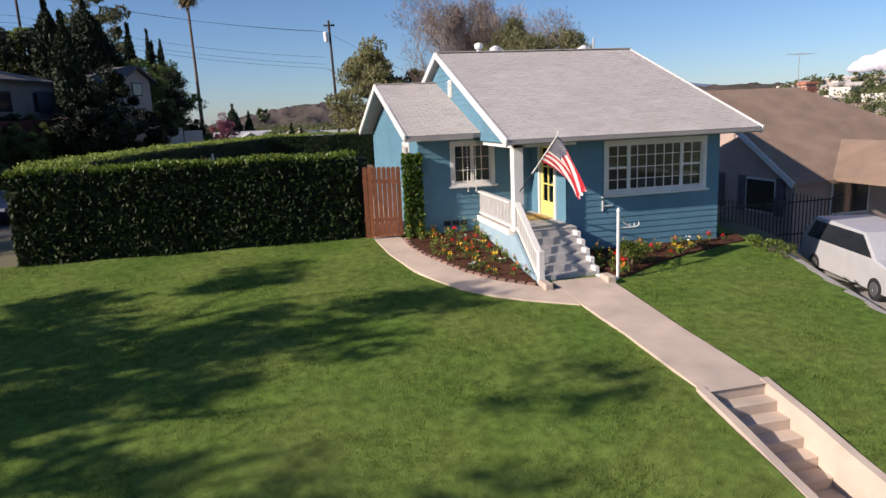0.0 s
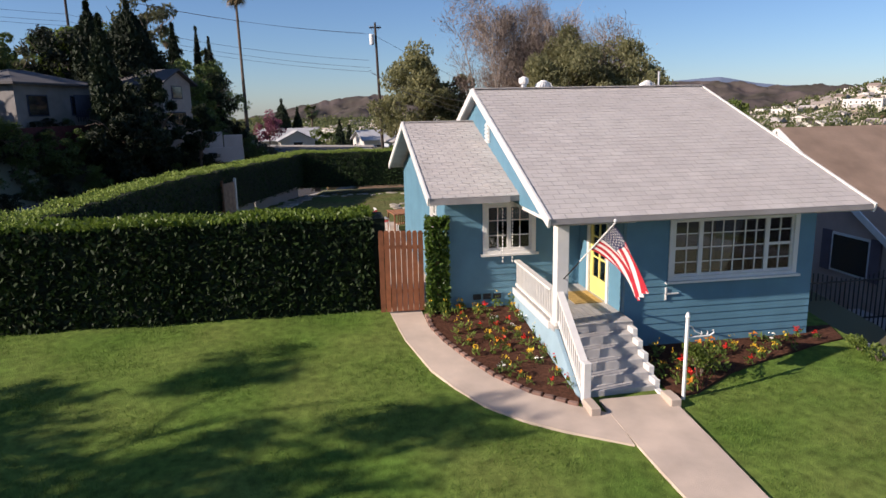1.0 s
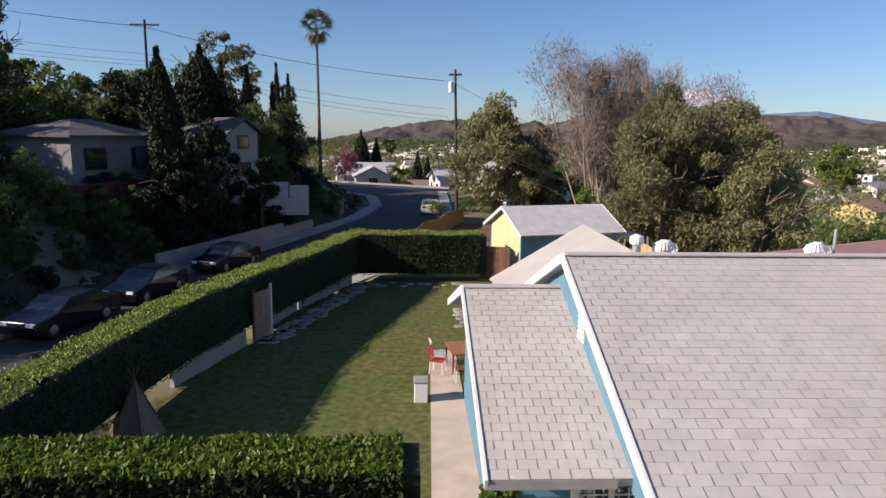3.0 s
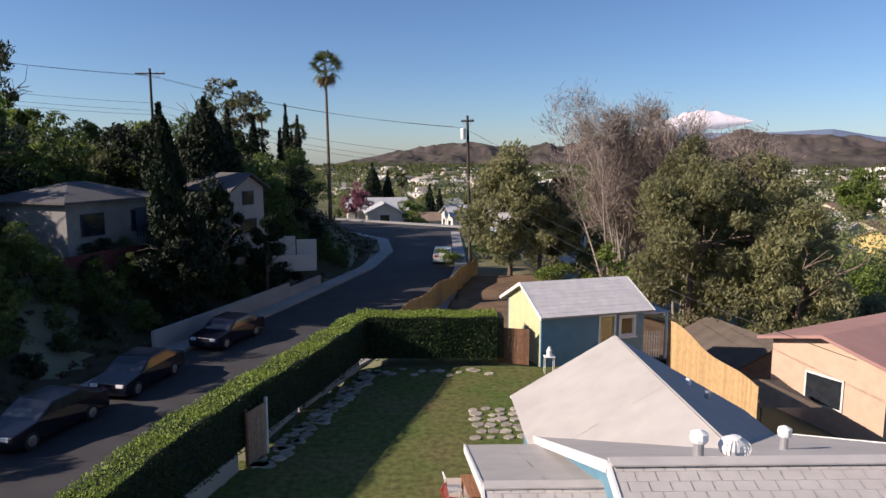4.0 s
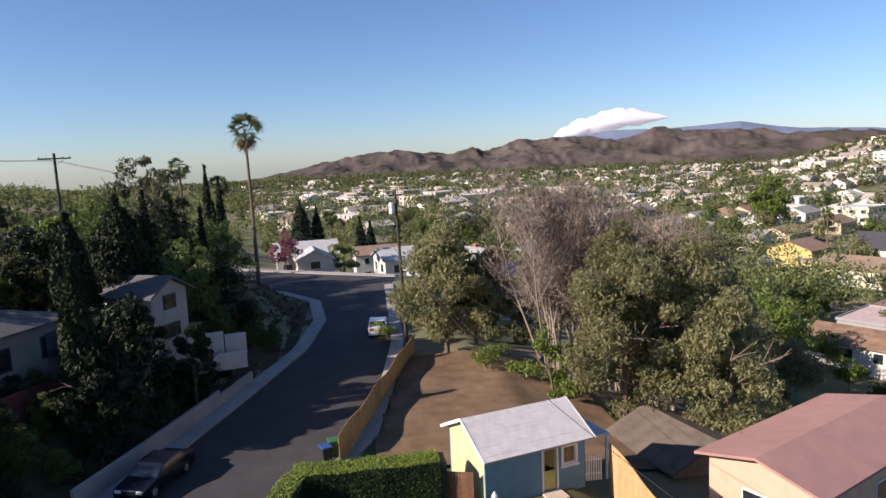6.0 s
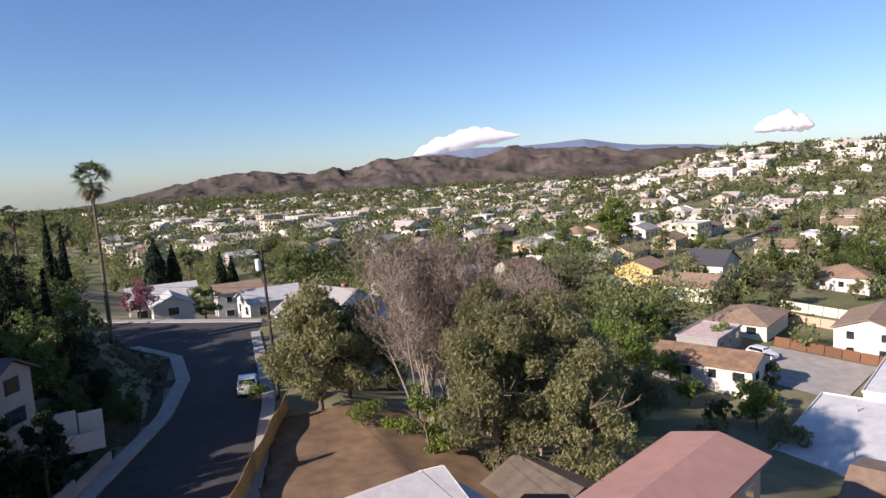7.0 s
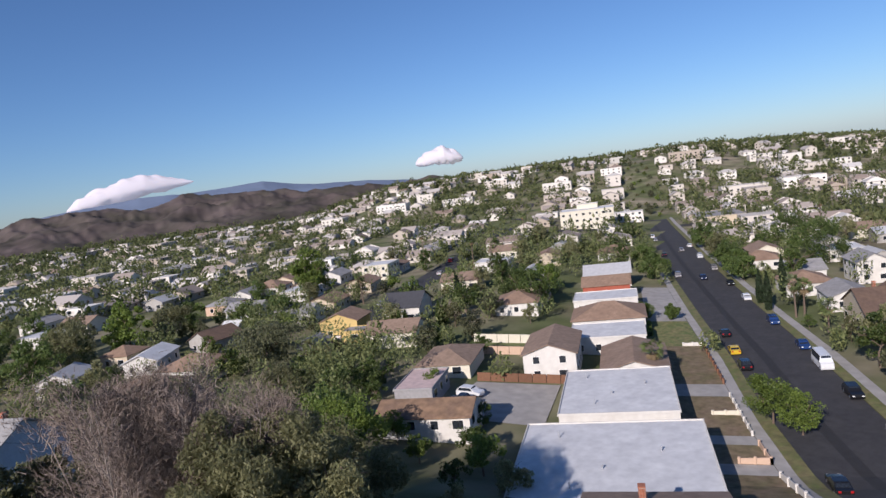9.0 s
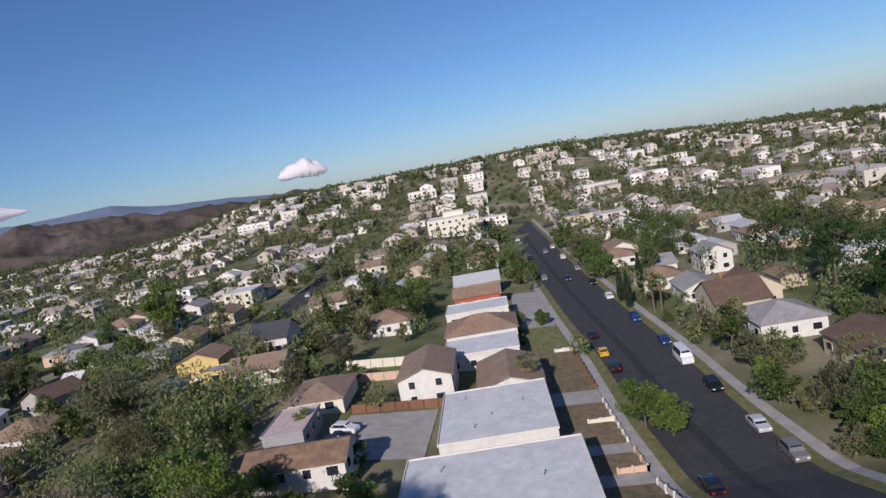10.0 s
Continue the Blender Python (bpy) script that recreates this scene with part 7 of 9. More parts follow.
# ---- cars ----
def car(m, colour, label, kind="sedan", group=""):
    L_, W_, H_ = {"sedan": (4.6, 1.78, 1.44), "suv": (4.7, 1.85, 1.72), "van": (5.0, 1.95, 1.78), "pickup": (5.2, 1.9, 1.75), "box": (6.0, 2.1, 2.7)}[kind]
    prof = {"sedan": [(0, 0.55), (0.05, 0.78), (0.95, 0.92), (1.15, 0.95), (1.9, 1.40), (3.3, 1.44), (4.0, 1.05), (4.55, 0.98), (4.6, 0.5)],
            "suv": [(0, 0.6), (0.08, 0.95), (1.0, 1.08), (1.15, 1.1), (1.75, 1.66), (3.9, 1.72), (4.5, 1.2), (4.66, 1.0), (4.7, 0.5)],
            "van": [(0, 0.6), (0.1, 0.9), (0.75, 1.08), (0.9, 1.1), (1.75, 1.72), (4.4, 1.78), (4.85, 1.25), (4.95, 1.05), (5.0, 0.5)],
            "pickup": [(0, 0.6), (0.08, 0.98), (1.1, 1.08), (1.3, 1.1), (1.85, 1.7), (3.0, 1.75), (3.3, 1.12), (5.1, 1.08), (5.2, 0.55)],
            "box": [(0, 0.6), (0.1, 1.2), (0.5, 1.4), (0.6, 1.5), (1.0, 2.5), (5.8, 2.7), (5.95, 1.6), (5.98, 1.2), (6.0, 0.5)]}[kind]
    t = thing("car", m, label, "car", group)
    bm = bmesh.new()
    belt = prof[3][1]
    half = lambda z: W_ / 2 if z <= belt else W_ / 2 - (z - belt) * 0.24
    outline = [(0.05, 0.25), *prof, (L_ - 0.05, 0.25)]
    a = [bm.verts.new((x - L_ / 2, -half(z), z)) for x, z in outline]
    b = [bm.verts.new((x - L_ / 2, half(z), z)) for x, z in outline]
    for i in range(len(outline)):
        j = (i + 1) % len(outline)
        bm.faces.new((a[i], b[i], b[j], a[j]))
    bm.faces.new(a), bm.faces.new(b[::-1])
    bmesh.ops.recalc_face_normals(bm, faces=bm.faces)
    bmesh.ops.bevel(bm, geom=[e for e in bm.edges], offset=0.035, segments=2, affect='EDGES', profile=0.5)
    body = part("body", bm, mat(colour[0], colour[1], 0.25, 2, 0.04, 0, spec=0.7, metal=0.2), t, smooth=False)
    x0, x1, x2, x3 = prof[3][0], prof[4][0], prof[5][0], prof[6][0]
    zt = prof[4][1]
    if kind == "van":
        x3 = prof[6][0] - 0.1
    for s in (-1, 1):
        g = bmesh.new()
        pts = [(x0 + 0.18, belt + 0.03), (x1 + 0.02, zt - 0.07), (x2 - 0.05, zt - 0.06), (x3 - 0.16, belt + 0.03)]
        f0 = [g.verts.new((x - L_ / 2, s * (half(z) + 0.012), z)) for x, z in pts]
        f1 = [g.verts.new((x - L_ / 2, s * (half(z) - 0.02), z)) for x, z in pts]
        g.faces.new(f0), g.faces.new(f1[::-1])
        for i in range(4):
            g.faces.new((f0[i], f0[(i + 1) % 4], f1[(i + 1) % 4], f1[i]))
        bmesh.ops.recalc_face_normals(g, faces=g.faces)
        part("side_window", g, PANE, t)
    for xa, za, xb, zb in ((x0 + 0.05, belt + 0.02, x1 - 0.02, zt - 0.03), (x3 - 0.02, prof[6][1] + 0.03, x2 + 0.03, prof[5][1] - 0.04)):
        g = bmesh.new()
        n = Vector((zb - za, 0, xa - xb)).normalized()
        n = n if n.z > 0 else -n
        cs = [(xa - L_ / 2, -1, za), (xa - L_ / 2, 1, za), (xb - L_ / 2, 1, zb), (xb - L_ / 2, -1, zb)]
        f0 = [g.verts.new(Vector((x, s * (half(z) - 0.1), z)) + n * 0.012) for x, s, z in cs]
        f1 = [g.verts.new(Vector((x, s * (half(z) - 0.1), z)) - n * 0.02) for x, s, z in cs]
        g.faces.new(f0), g.faces.new(f1[::-1])
        for i in range(4):
            g.faces.new((f0[i], f0[(i + 1) % 4], f1[(i + 1) % 4], f1[i]))
        bmesh.ops.recalc_face_normals(g, faces=g.faces)
        part("windscreen", g, PANE, t)
    for x in (0.85, L_ - 0.95):
        for s in (-1, 1):
            wh = new("wheel")
            wh.parent = t
            g = bmesh.new()
            lathe(g, [(0.2, -0.11), (0.31, -0.1), (0.33, -0.05), (0.33, 0.05), (0.31, 0.1), (0.2, 0.11)], 18)
            bmesh.ops.transform(g, matrix=pose(x - L_ / 2, s * (W_ / 2 - 0.09), 0.33, 90, 0, 0), verts=g.verts)
            part("tyre", g, BLACK, wh)
            g = bmesh.new()
            lathe(g, [(0.2, -0.112), (0.19, -0.118), (0.05, -0.122), (0.05, 0.122), (0.19, 0.118), (0.2, 0.112)], 12)
            bmesh.ops.transform(g, matrix=pose(x - L_ / 2, s * (W_ / 2 - 0.09), 0.33, 90, 0, 0), verts=g.verts)
            part("rim", g, CHROME, wh)
    for s in (-1, 1):
        y = s * (W_ / 2 - 0.28)
        part("headlight", boxes((-L_ / 2 - 0.012, -L_ / 2 + 0.06, y - 0.17, y + 0.17, 0.62, 0.76), bevel=0.01), VENTW, t)
        part("tail_light", boxes((L_ / 2 - 0.06, L_ / 2 + 0.012, y - 0.12, y + 0.18, 0.72, 0.95), bevel=0.01), mat("red lens", (0.35, 0.01, 0.01), 0.3, 3, 0.05, 0), t)
    return t


C = {"midnight": ("midnight blue paint", (0.008, 0.01, 0.022)), "silver": ("silver paint", (0.52, 0.52, 0.53)), "navy": ("navy paint", (0.012, 0.018, 0.05)), "black": ("black paint", (0.012, 0.012, 0.014)), "white": ("white paint", (0.72, 0.72, 0.72)),
     "grey": ("grey paint", (0.2, 0.19, 0.19)), "yellow": ("yellow paint", (0.65, 0.42, 0.03)), "blue": ("blue paint", (0.02, 0.05, 0.16)), "red": ("red paint", (0.22, 0.02, 0.02))}
car(pose(14.95, 15.0, -1.9, 0, 0, 74), C["silver"], "silver minivan parked in the neighbouring drive", "van")
def side_car(y, off, colour, label, kind):
    dx = (kerb_l(y + 1) - kerb_l(y - 1)) / 2
    return car(pose(kerb_l(y) + off, y, -0.86, 0, 0, math.degrees(math.atan2(1, dx))), colour, label, kind, "cars parked on the side street")
side_car(34.5, 0.9, C["midnight"], "dark blue hatchback parked on the shaded side street", "sedan")
side_car(39.8, 1.0, C["midnight"], "dark blue sedan parked on the shaded side street", "sedan")
side_car(46.9, 1.0, C["midnight"], "dark blue-black sedan parked by the retaining wall", "sedan")
car(pose(2.2, 75.5, -0.86, 0, 0, 266), C["white"], "white car parked by the ochre fence", "sedan", "cars parked on the side street")


def wheelie_bin(m, body, lid, label):
    t = thing("wheelie_bin", m, label, "bin", "bins at the kerb")
    bm = bmesh.new()
    ring = [[bm.verts.new((sx * w, sy * w * 1.15, z)) for sx, sy in ((-1, -1), (1, -1), (1, 1), (-1, 1))] for w, z in ((0.21, 0.06), (0.29, 0.98))]
    bm.faces.new(ring[0][::-1]), bm.faces.new(ring[1])
    for k in range(4):
        bm.faces.new((ring[0][k], ring[0][(k + 1) % 4], ring[1][(k + 1) % 4], ring[1][k]))
    bmesh.ops.bevel(bm, geom=list(bm.edges), offset=0.03, segments=2, affect='EDGES')
    part("body", bm, body, t)
    part("lid", boxes((-0.31, 0.31, -0.36, 0.36, 0.98, 1.06), bevel=0.03), lid, t)
    part("handle", boxes((-0.25, 0.25, 0.37, 0.41, 0.94, 0.98), bevel=0.01), lid, t)
    for s in (-1, 1):
        g = bmesh.new()
        lathe(g, [(0.02, -0.03), (0.1, -0.03), (0.12, 0.0), (0.1, 0.03), (0.02, 0.03)], 14)
        bmesh.ops.transform(g, matrix=pose(s * 0.24, 0.25, 0.12, 0, 90, 0), verts=g.verts)
        part("wheel", g, BLACK, t)
    return t


BINBLUE, BINGREEN = mat("blue bin plastic", (0.02, 0.07, 0.22), 0.5, 4, 0.1, 0.1, 30), mat("green bin plastic", (0.03, 0.11, 0.05), 0.5, 4, 0.1, 0.1, 30)
wheelie_bin(pose(-1.75, 46.9, -0.70, 0, 0, 25), BLACK, BINBLUE, "dark wheelie bin with a blue lid at the kerb")
wheelie_bin(pose(-1.35, 47.7, -0.70, 0, 0, 12), BINGREEN, BINGREEN, "green wheelie bin standing at the kerb")
def street_car(s, d, colour, label, kind, back=0):
    p = street_pt(s, d, 0.1)
    return car(pose(p[0], p[1], p[2], 0, 0, UA + (180 if back else 0)), colour, label, kind, "cars parked along the lower street")
for s, d, c, k, lab in ((134, -11.2, "white", "box", "white box van parked along the street"), (119, -11.2, "black", "suv", "black off-road car parked along the street"), (103, -11.2, "silver", "sedan", "silver sedan parked along the street"),
                        (94, -11.2, "grey", "suv", "grey estate car parked along the street"), (146, -11.2, "blue", "sedan", "blue car parked along the street"), (166, -11.2, "blue", "suv", "dark blue car parked along the street"),
                        (192, -11.2, "white", "sedan", "white car parked along the street"), (213, -11.2, "black", "sedan", "black car parked along the street"), (240, -11.2, "grey", "suv", "grey car parked along the street"),
                        (135, 1.2, "black", "suv", "dark car parked at the kerb"), (145, 1.3, "yellow", "sedan", "yellow car parked at the kerb"), (158, 0.4, "black", "sedan", "dark car on the street"), (88, 1.1, "black", "sedan", "dark sedan parked at the kerb"),
                        (225, -5.6, "navy", "sedan", "dark car on the street"), (290, -6.4, "grey", "sedan", "grey car on the street"), (344, 1.3, "white", "suv", "white car parked at the kerb")):
    street_car(s, d, C[c], lab, k, d > -2)
car(at(*on_street(115.5, 41.5), 0.2, UA + 70), C["white"], "white and black off-road car parked by the garage", "suv")
car(at(*on_street(111.5, 42.0), 0.2, UA + 75), C["black"], "black pickup parked by the garage", "pickup")


# ---- poles and wires ----
def utility_pole(m, h, label, arm=2.4, can=False):
    t = thing("utility_pole", m, label, "utility pole", "utility poles")
    bm = bmesh.new()
    tube(bm, [(0, 0, -1), (0, 0, h)], [0.17, 0.11], 10)
    part("shaft", bm, POLE, t)
    part("crossarm", boxes((-arm / 2, arm / 2, -0.06, 0.06, h - 0.55, h - 0.42)), POLE, t)
    for x in (-arm / 2 + 0.1, -arm / 4, arm / 4, arm / 2 - 0.1):
        bm = bmesh.new()
        lathe(bm, [(0.03, h - 0.42), (0.05, h - 0.36), (0.03, h - 0.28)], 8, (x, 0, 0))
        part("insulator", bm, PAVE, t)
    for s in (-1, 1):
        bm = bmesh.new()
        beam(bm, (s * arm / 3, 0.07, h - 0.5), (0, 0.1, h - 1.1), 0.03)
        part("brace", bm, METAL, t)
    if can:
        bm = bmesh.new()
        lathe(bm, [(0.22, h - 2.1), (0.24, h - 2.0), (0.24, h - 1.2), (0.2, h - 1.1)], 14, (-0.42, 0, 0))
        part("transformer", bm, VENTW, t)
    return t


utility_pole(pose(4.6, 71.0, -0.9, 0, -1.5, 10), 14.0, "leaning dark utility pole with a white transformer", 1.2, True)
utility_pole(at(-25.6, 75.5), 13.4, "dark utility pole with a wide crossarm on the hill", 2.8)
utility_pole(at(-60, 62), 14, "dark utility pole on the hill", 2.4)
def wire(a, b, sag, label="overhead wire"):
    a, b = Vector(a), Vector(b)
    bm = bmesh.new()
    pts = [tuple(a.lerp(b, u) + Vector((0, 0, -4 * sag * u * (1 - u)))) for u in np.linspace(0, 1, 13)]
    tube(bm, pts, [0.014] * 13, 4)
    return tagged(part("overhead_wire", bm, BLACK), "thin dark overhead wire between poles", "wire", "overhead wires")
for dz, dxx in ((13.0, -0.4), (12.9, 0.4), (10.4, 0), (9.7, 0.1), (9.3, 0)):
    wire((3.5 + dxx, 71, -0.9 + dz), (-25.6 + dxx, 75.5, land1(-25.6, 75.5) + dz - 0.2), 0.7)
    wire((-25.6 + dxx, 75.5, land1(-25.6, 75.5) + dz - 0.2), (-60 + dxx, 62, land1(-60, 62) + dz), 1.0)
wire((3.5, 71, 8.6), (8.6, 41.5, 3.95), 0.6)
wire((3.5, 71, 8.4), (11.0, 25.5, 4.6), 1.2)
wire((3.5, 71, 8.4), (17.5, 41.0, 2.2), 0.9)
wire((3.9, 71, 12.0), (52.0, 81.5, -4.6), 2.0)


# ---- valley town ----
def sd(s, d, up=0.0, rz=0.0):
    """A place by its distance along the lower street and across it."""
    p = on_street(s, d)
    return pose(p[0], p[1], land1(p[0], p[1]) + up, 0, 0, UA + rz)


def value_noise(x, y, seed=0):
    """Smooth random relief between 0 and 1."""
    xi, yi = np.floor(x).astype(int), np.floor(y).astype(int)
    fx, fy = x - xi, y - yi
    fx, fy = fx * fx * (3 - 2 * fx), fy * fy * (3 - 2 * fy)
    def h(a, b):
        n = np.sin(a * 127.1 + b * 311.7 + seed * 74.7) * 43758.5453
        return n - np.floor(n)
    return (h(xi, yi) * (1 - fx) + h(xi + 1, yi) * fx) * (1 - fy) + (h(xi, yi + 1) * (1 - fx) + h(xi + 1, yi + 1) * fx) * fy


# roads of the town
def town_road(name, a, b, half, label):
    n = 24
    rows = []
    d = (Vector((b[0], b[1])) - Vector((a[0], a[1]))).normalized()
    for i in range(n + 1):
        x, y = a[0] + (b[0] - a[0]) * i / n, a[1] + (b[1] - a[1]) * i / n
        z = land1(x, y) + 0.12
        rows.append(((x - d.y * half, y + d.x * half, z), (x + d.y * half, y - d.x * half, z)))
    return ribbon(name, rows, ASPH, label, "road")


town_road("road_town", U * 150 + V * 86, U * 560 + V * 86, 5.0, "asphalt street between the rows of houses")
town_road("road_cross", U * 387 + V * 82, U * 387 + V * 2.2, 5.5, "asphalt street crossing the valley town")
town_road("road_cross", U * 387 + V * -12.2, U * 387 + V * -110, 5.5, "asphalt street crossing the valley town")
town_road("road_lane", U * 118 + V * 122, U * 178 + V * 112, 3.2, "asphalt lane among gardens")

TANROOF = mat("tan shingle roof", (0.27, 0.18, 0.125), 0.95, 1.2, 0.14, 0.6, 9, stain=(0.20, 0.13, 0.09), stain_scale=0.35, stain_amt=0.4)
GREYROOF = mat("grey shingle roof", (0.30, 0.29, 0.29), 0.95, 1.2, 0.14, 0.6, 9, stain=(0.22, 0.21, 0.2), stain_scale=0.35, stain_amt=0.4)
BLKROOF = mat("black shingle roof", (0.055, 0.055, 0.062), 0.95, 1.2, 0.14, 0.6, 9)
DKBROWN = mat("dark brown roof", (0.10, 0.065, 0.05), 0.95, 1.2, 0.16, 0.6, 9, stain=(0.14, 0.09, 0.06), stain_scale=0.35, stain_amt=0.4)
SANDST = mat("sand stucco", (0.50, 0.42, 0.31), 0.9, 1, 0.06, 0.3, 20)
OCHREST = mat("yellow stucco", (0.52, 0.38, 0.15), 0.9, 1, 0.06, 0.3, 20)
REDBD = mat("brick red boards", (0.33, 0.085, 0.05), 0.85, 1, 0.1, 0.3, 20)
TAKEN = []


def house_at(x, y, rad):
    TAKEN.append((x, y, rad))


def own_house(name, s, d, w, dp, h, roof, wallm, roofm, label, rz=0.0, up=0.2, **kw):
    m = sd(s, d, up, rz)
    house_at(m[0][3], m[1][3], max(w, dp) * 0.62)
    kw.setdefault("foot", 3.0)
    return cottage(name, m, w, dp, h, roof, wallm, roofm, label, **kw)


for x, y, r in (*((*on_street(a, b), c) for a, b, c in ((85, 17.6, 16), (111, 17, 13), (133, 28.8, 9), (130.5, 14.2, 10), (131.5, 48.5, 8), (100.5, 44.2, 8), (114.7, 49.5, 6), (113, 36, 9))), (48.8, 42.4, 9), (15.5, 106, 9)):
    house_at(x, y, r)
own_house("bungalow", 149, 19, 12, 15, 3.4, "flat", WHITEST, WHTROOF, "low white house with a flat coated roof beside the bungalow", sides="lf")
own_house("bungalow", 166, 19, 13, 16, 3.4, "hip", WHITEST, TANROOF, "white bungalow with a tan hipped roof", rise=2.6, sides="lf")
own_house("bungalow", 186, 20, 11, 16, 3.3, "flat", WHITEST, WHTROOF, "long low white house with a pale flat roof", sides="lf")
own_house("red_house", 204, 20, 9.5, 13, 3.6, "gable_y", REDBD, TANROOF, "brick-red boarded house with a tan roof", rise=2.0, sides="lf")
own_house("bungalow", 224, 20, 10, 14, 3.5, "gable_y", WHITEST, cot2, "white house with a pale gable roof", rise=2.4, sides="lf")
own_house("apartment_building", 405, 33, 20, 30, 10.5, "flat", CREAM, WHTROOF, "cream three-storey building with rows of windows", storeys=3, sides="lfr", category="building")
own_house("apartment_building", 412, 33, 8, 12, 13.0, "flat", CREAM, WHTROOF, "raised centre block of the cream building", windows=False, category="building")
own_house("yellow_house", 163, 84, 9, 10, 4.6, "gable_x", OCHREST, TANROOF, "yellow stucco house with a tan tiled roof", rise=1.8, sides="lf", storeys=1)
own_house("garden_room", 156, 78, 5, 6, 2.8, "flat", OCHREST, GREYROOF, "low yellow extension with a railed flat roof", category="house", sides="lf")
own_house("black_roofed_house", 178, 72, 12, 10, 4.2, "gable_y", WHITEST, BLKROOF, "white house with a steep black roof", rise=3.0, sides="lf")
own_house("garage", 148, 86, 6, 6, 2.6, "gable_x", GREYST, GREYROOF, "grey garage with a low gable roof", category="garage", rise=1.2, sides="")
own_house("brown_gabled_house", 158, -30, 14, 11, 4.4, "gable_y", SANDST, DKBROWN, "sand-coloured house with steep dark brown gables", rise=3.6, sides="lb", chimney=(2.5, 1.0, 8.6))
own_house("brown_gabled_house", 165, -37, 12, 9, 4.4, "gable_x", SANDST, DKBROWN, "rear wing of the house with dark brown gables", rise=3.0, sides="lb")
own_house("white_hipped_house", 143, -32.5, 13, 12, 3.4, "hip", WHITEST, GREYROOF, "white house with a pale grey hipped roof", rise=2.3, sides="lb")
own_house("dark_roofed_house", 119, -39, 16, 13, 3.4, "gable_x", SANDST, DKBROWN, "low house with a broad dark brown roof", rise=2.2, sides="lb")
own_house("shed", 176, -50, 9, 6, 2.6, "gable_x", SANDST, TANROOF, "outbuilding with a tan roof", category="shed", rise=0.8, sides="")
own_house("white_house", 206, -44, 11, 8, 5.6, "gable_x", WHITEST, GREYROOF, "white two-storey house with a grey roof", storeys=2, rise=2.0, sides="lb")
own_house("white_house", 212, -30, 12, 9, 3.6, "gable_y", WHITEST, GREYROOF, "white house with a pale grey gable roof", rise=2.0, sides="lb")
own_house("office_building", 382, -34, 34, 22, 5.0, "flat", SANDST, GREYROOF, "long low building with a grey flat roof", category="building", sides="lb")
own_house("brown_gabled_house", 157, 118, 10, 9, 3.4, "gable_x", GREYST, DKBROWN, "grey house with brown gables beside the lane", rise=2.2, sides="lf", rz=-20)
own_house("small_house", 172, 122, 6, 5, 2.8, "gable_y", WHITEST, WHTROOF, "small white outbuilding with a pale roof", rise=1.4, sides="l")
own_house("white_roofed_house", 142, 126, 13, 8, 3.2, "gable_x", WHITEST, WHTROOF, "white house with a bright coated roof", rise=1.5, sides="lf", rz=15)
own_house("white_roofed_house", 128, 138, 11, 8, 3.2, "gable_x", WHITEST, cot2, "white house with a pale grey roof", rise=1.6, sides="lf", rz=20)
own_house("tan_roofed_house", 147, 138, 8, 8, 3.2, "hip", SANDST, TANROOF, "sand house with a tan hipped roof", rise=1.8, sides="lf")

# rows of houses: a few kinds, repeated with their own places
rs = np.random.default_rng(77)
KINDS = []
def kind_of_house(wallm, roofm, roof, w, dp, h, rise, label, storeys=1):
    KINDS.append(dict(wallm=wallm, roofm=roofm, roof=roof, w=w, d=dp, h=h, rise=rise, label=label, storeys=storeys, first=None))
kind_of_house(WHITEST, TANROOF, "hip", 11, 12, 3.2, 2.2, "white stucco house with a tan hipped roof")
kind_of_house(WHITEST, GREYROOF, "gable_x", 12, 9, 3.3, 1.9, "white stucco house with a grey gable roof")
kind_of_house(CREAM, BRNROOF, "gable_y", 10, 12, 3.3, 2.0, "cream stucco house with a brown gable roof")
kind_of_house(WHITEST, WHTROOF, "flat", 11, 13, 3.4, 0, "white stucco house with a flat coated roof")
kind_of_house(SANDST, TANROOF, "gable_x", 12, 10, 3.2, 1.9, "sand stucco house with a tan gable roof")
kind_of_house(PEACH, GREYROOF, "hip", 10, 10, 3.2, 1.9, "peach stucco house with a grey hipped roof")
kind_of_house(WHITEST, DKBROWN, "gable_y", 9, 12, 5.6, 2.0, "white two-storey house with a dark brown roof", 2)
kind_of_house(GREYST, cot2, "gable_x", 10, 8, 3.2, 1.8, "grey stucco house with a pale roof")
kind_of_house(CREAM, WHTROOF, "flat", 14, 11, 5.6, 0, "cream two-storey house with a flat roof", 2)


def free(x, y, rad):
    return all((x - a) ** 2 + (y - b) ** 2 > (rad + c) ** 2 for a, b, c in TAKEN)


def bearing(x, y):
    return math.degrees(math.atan2(x - 2, y - 18))


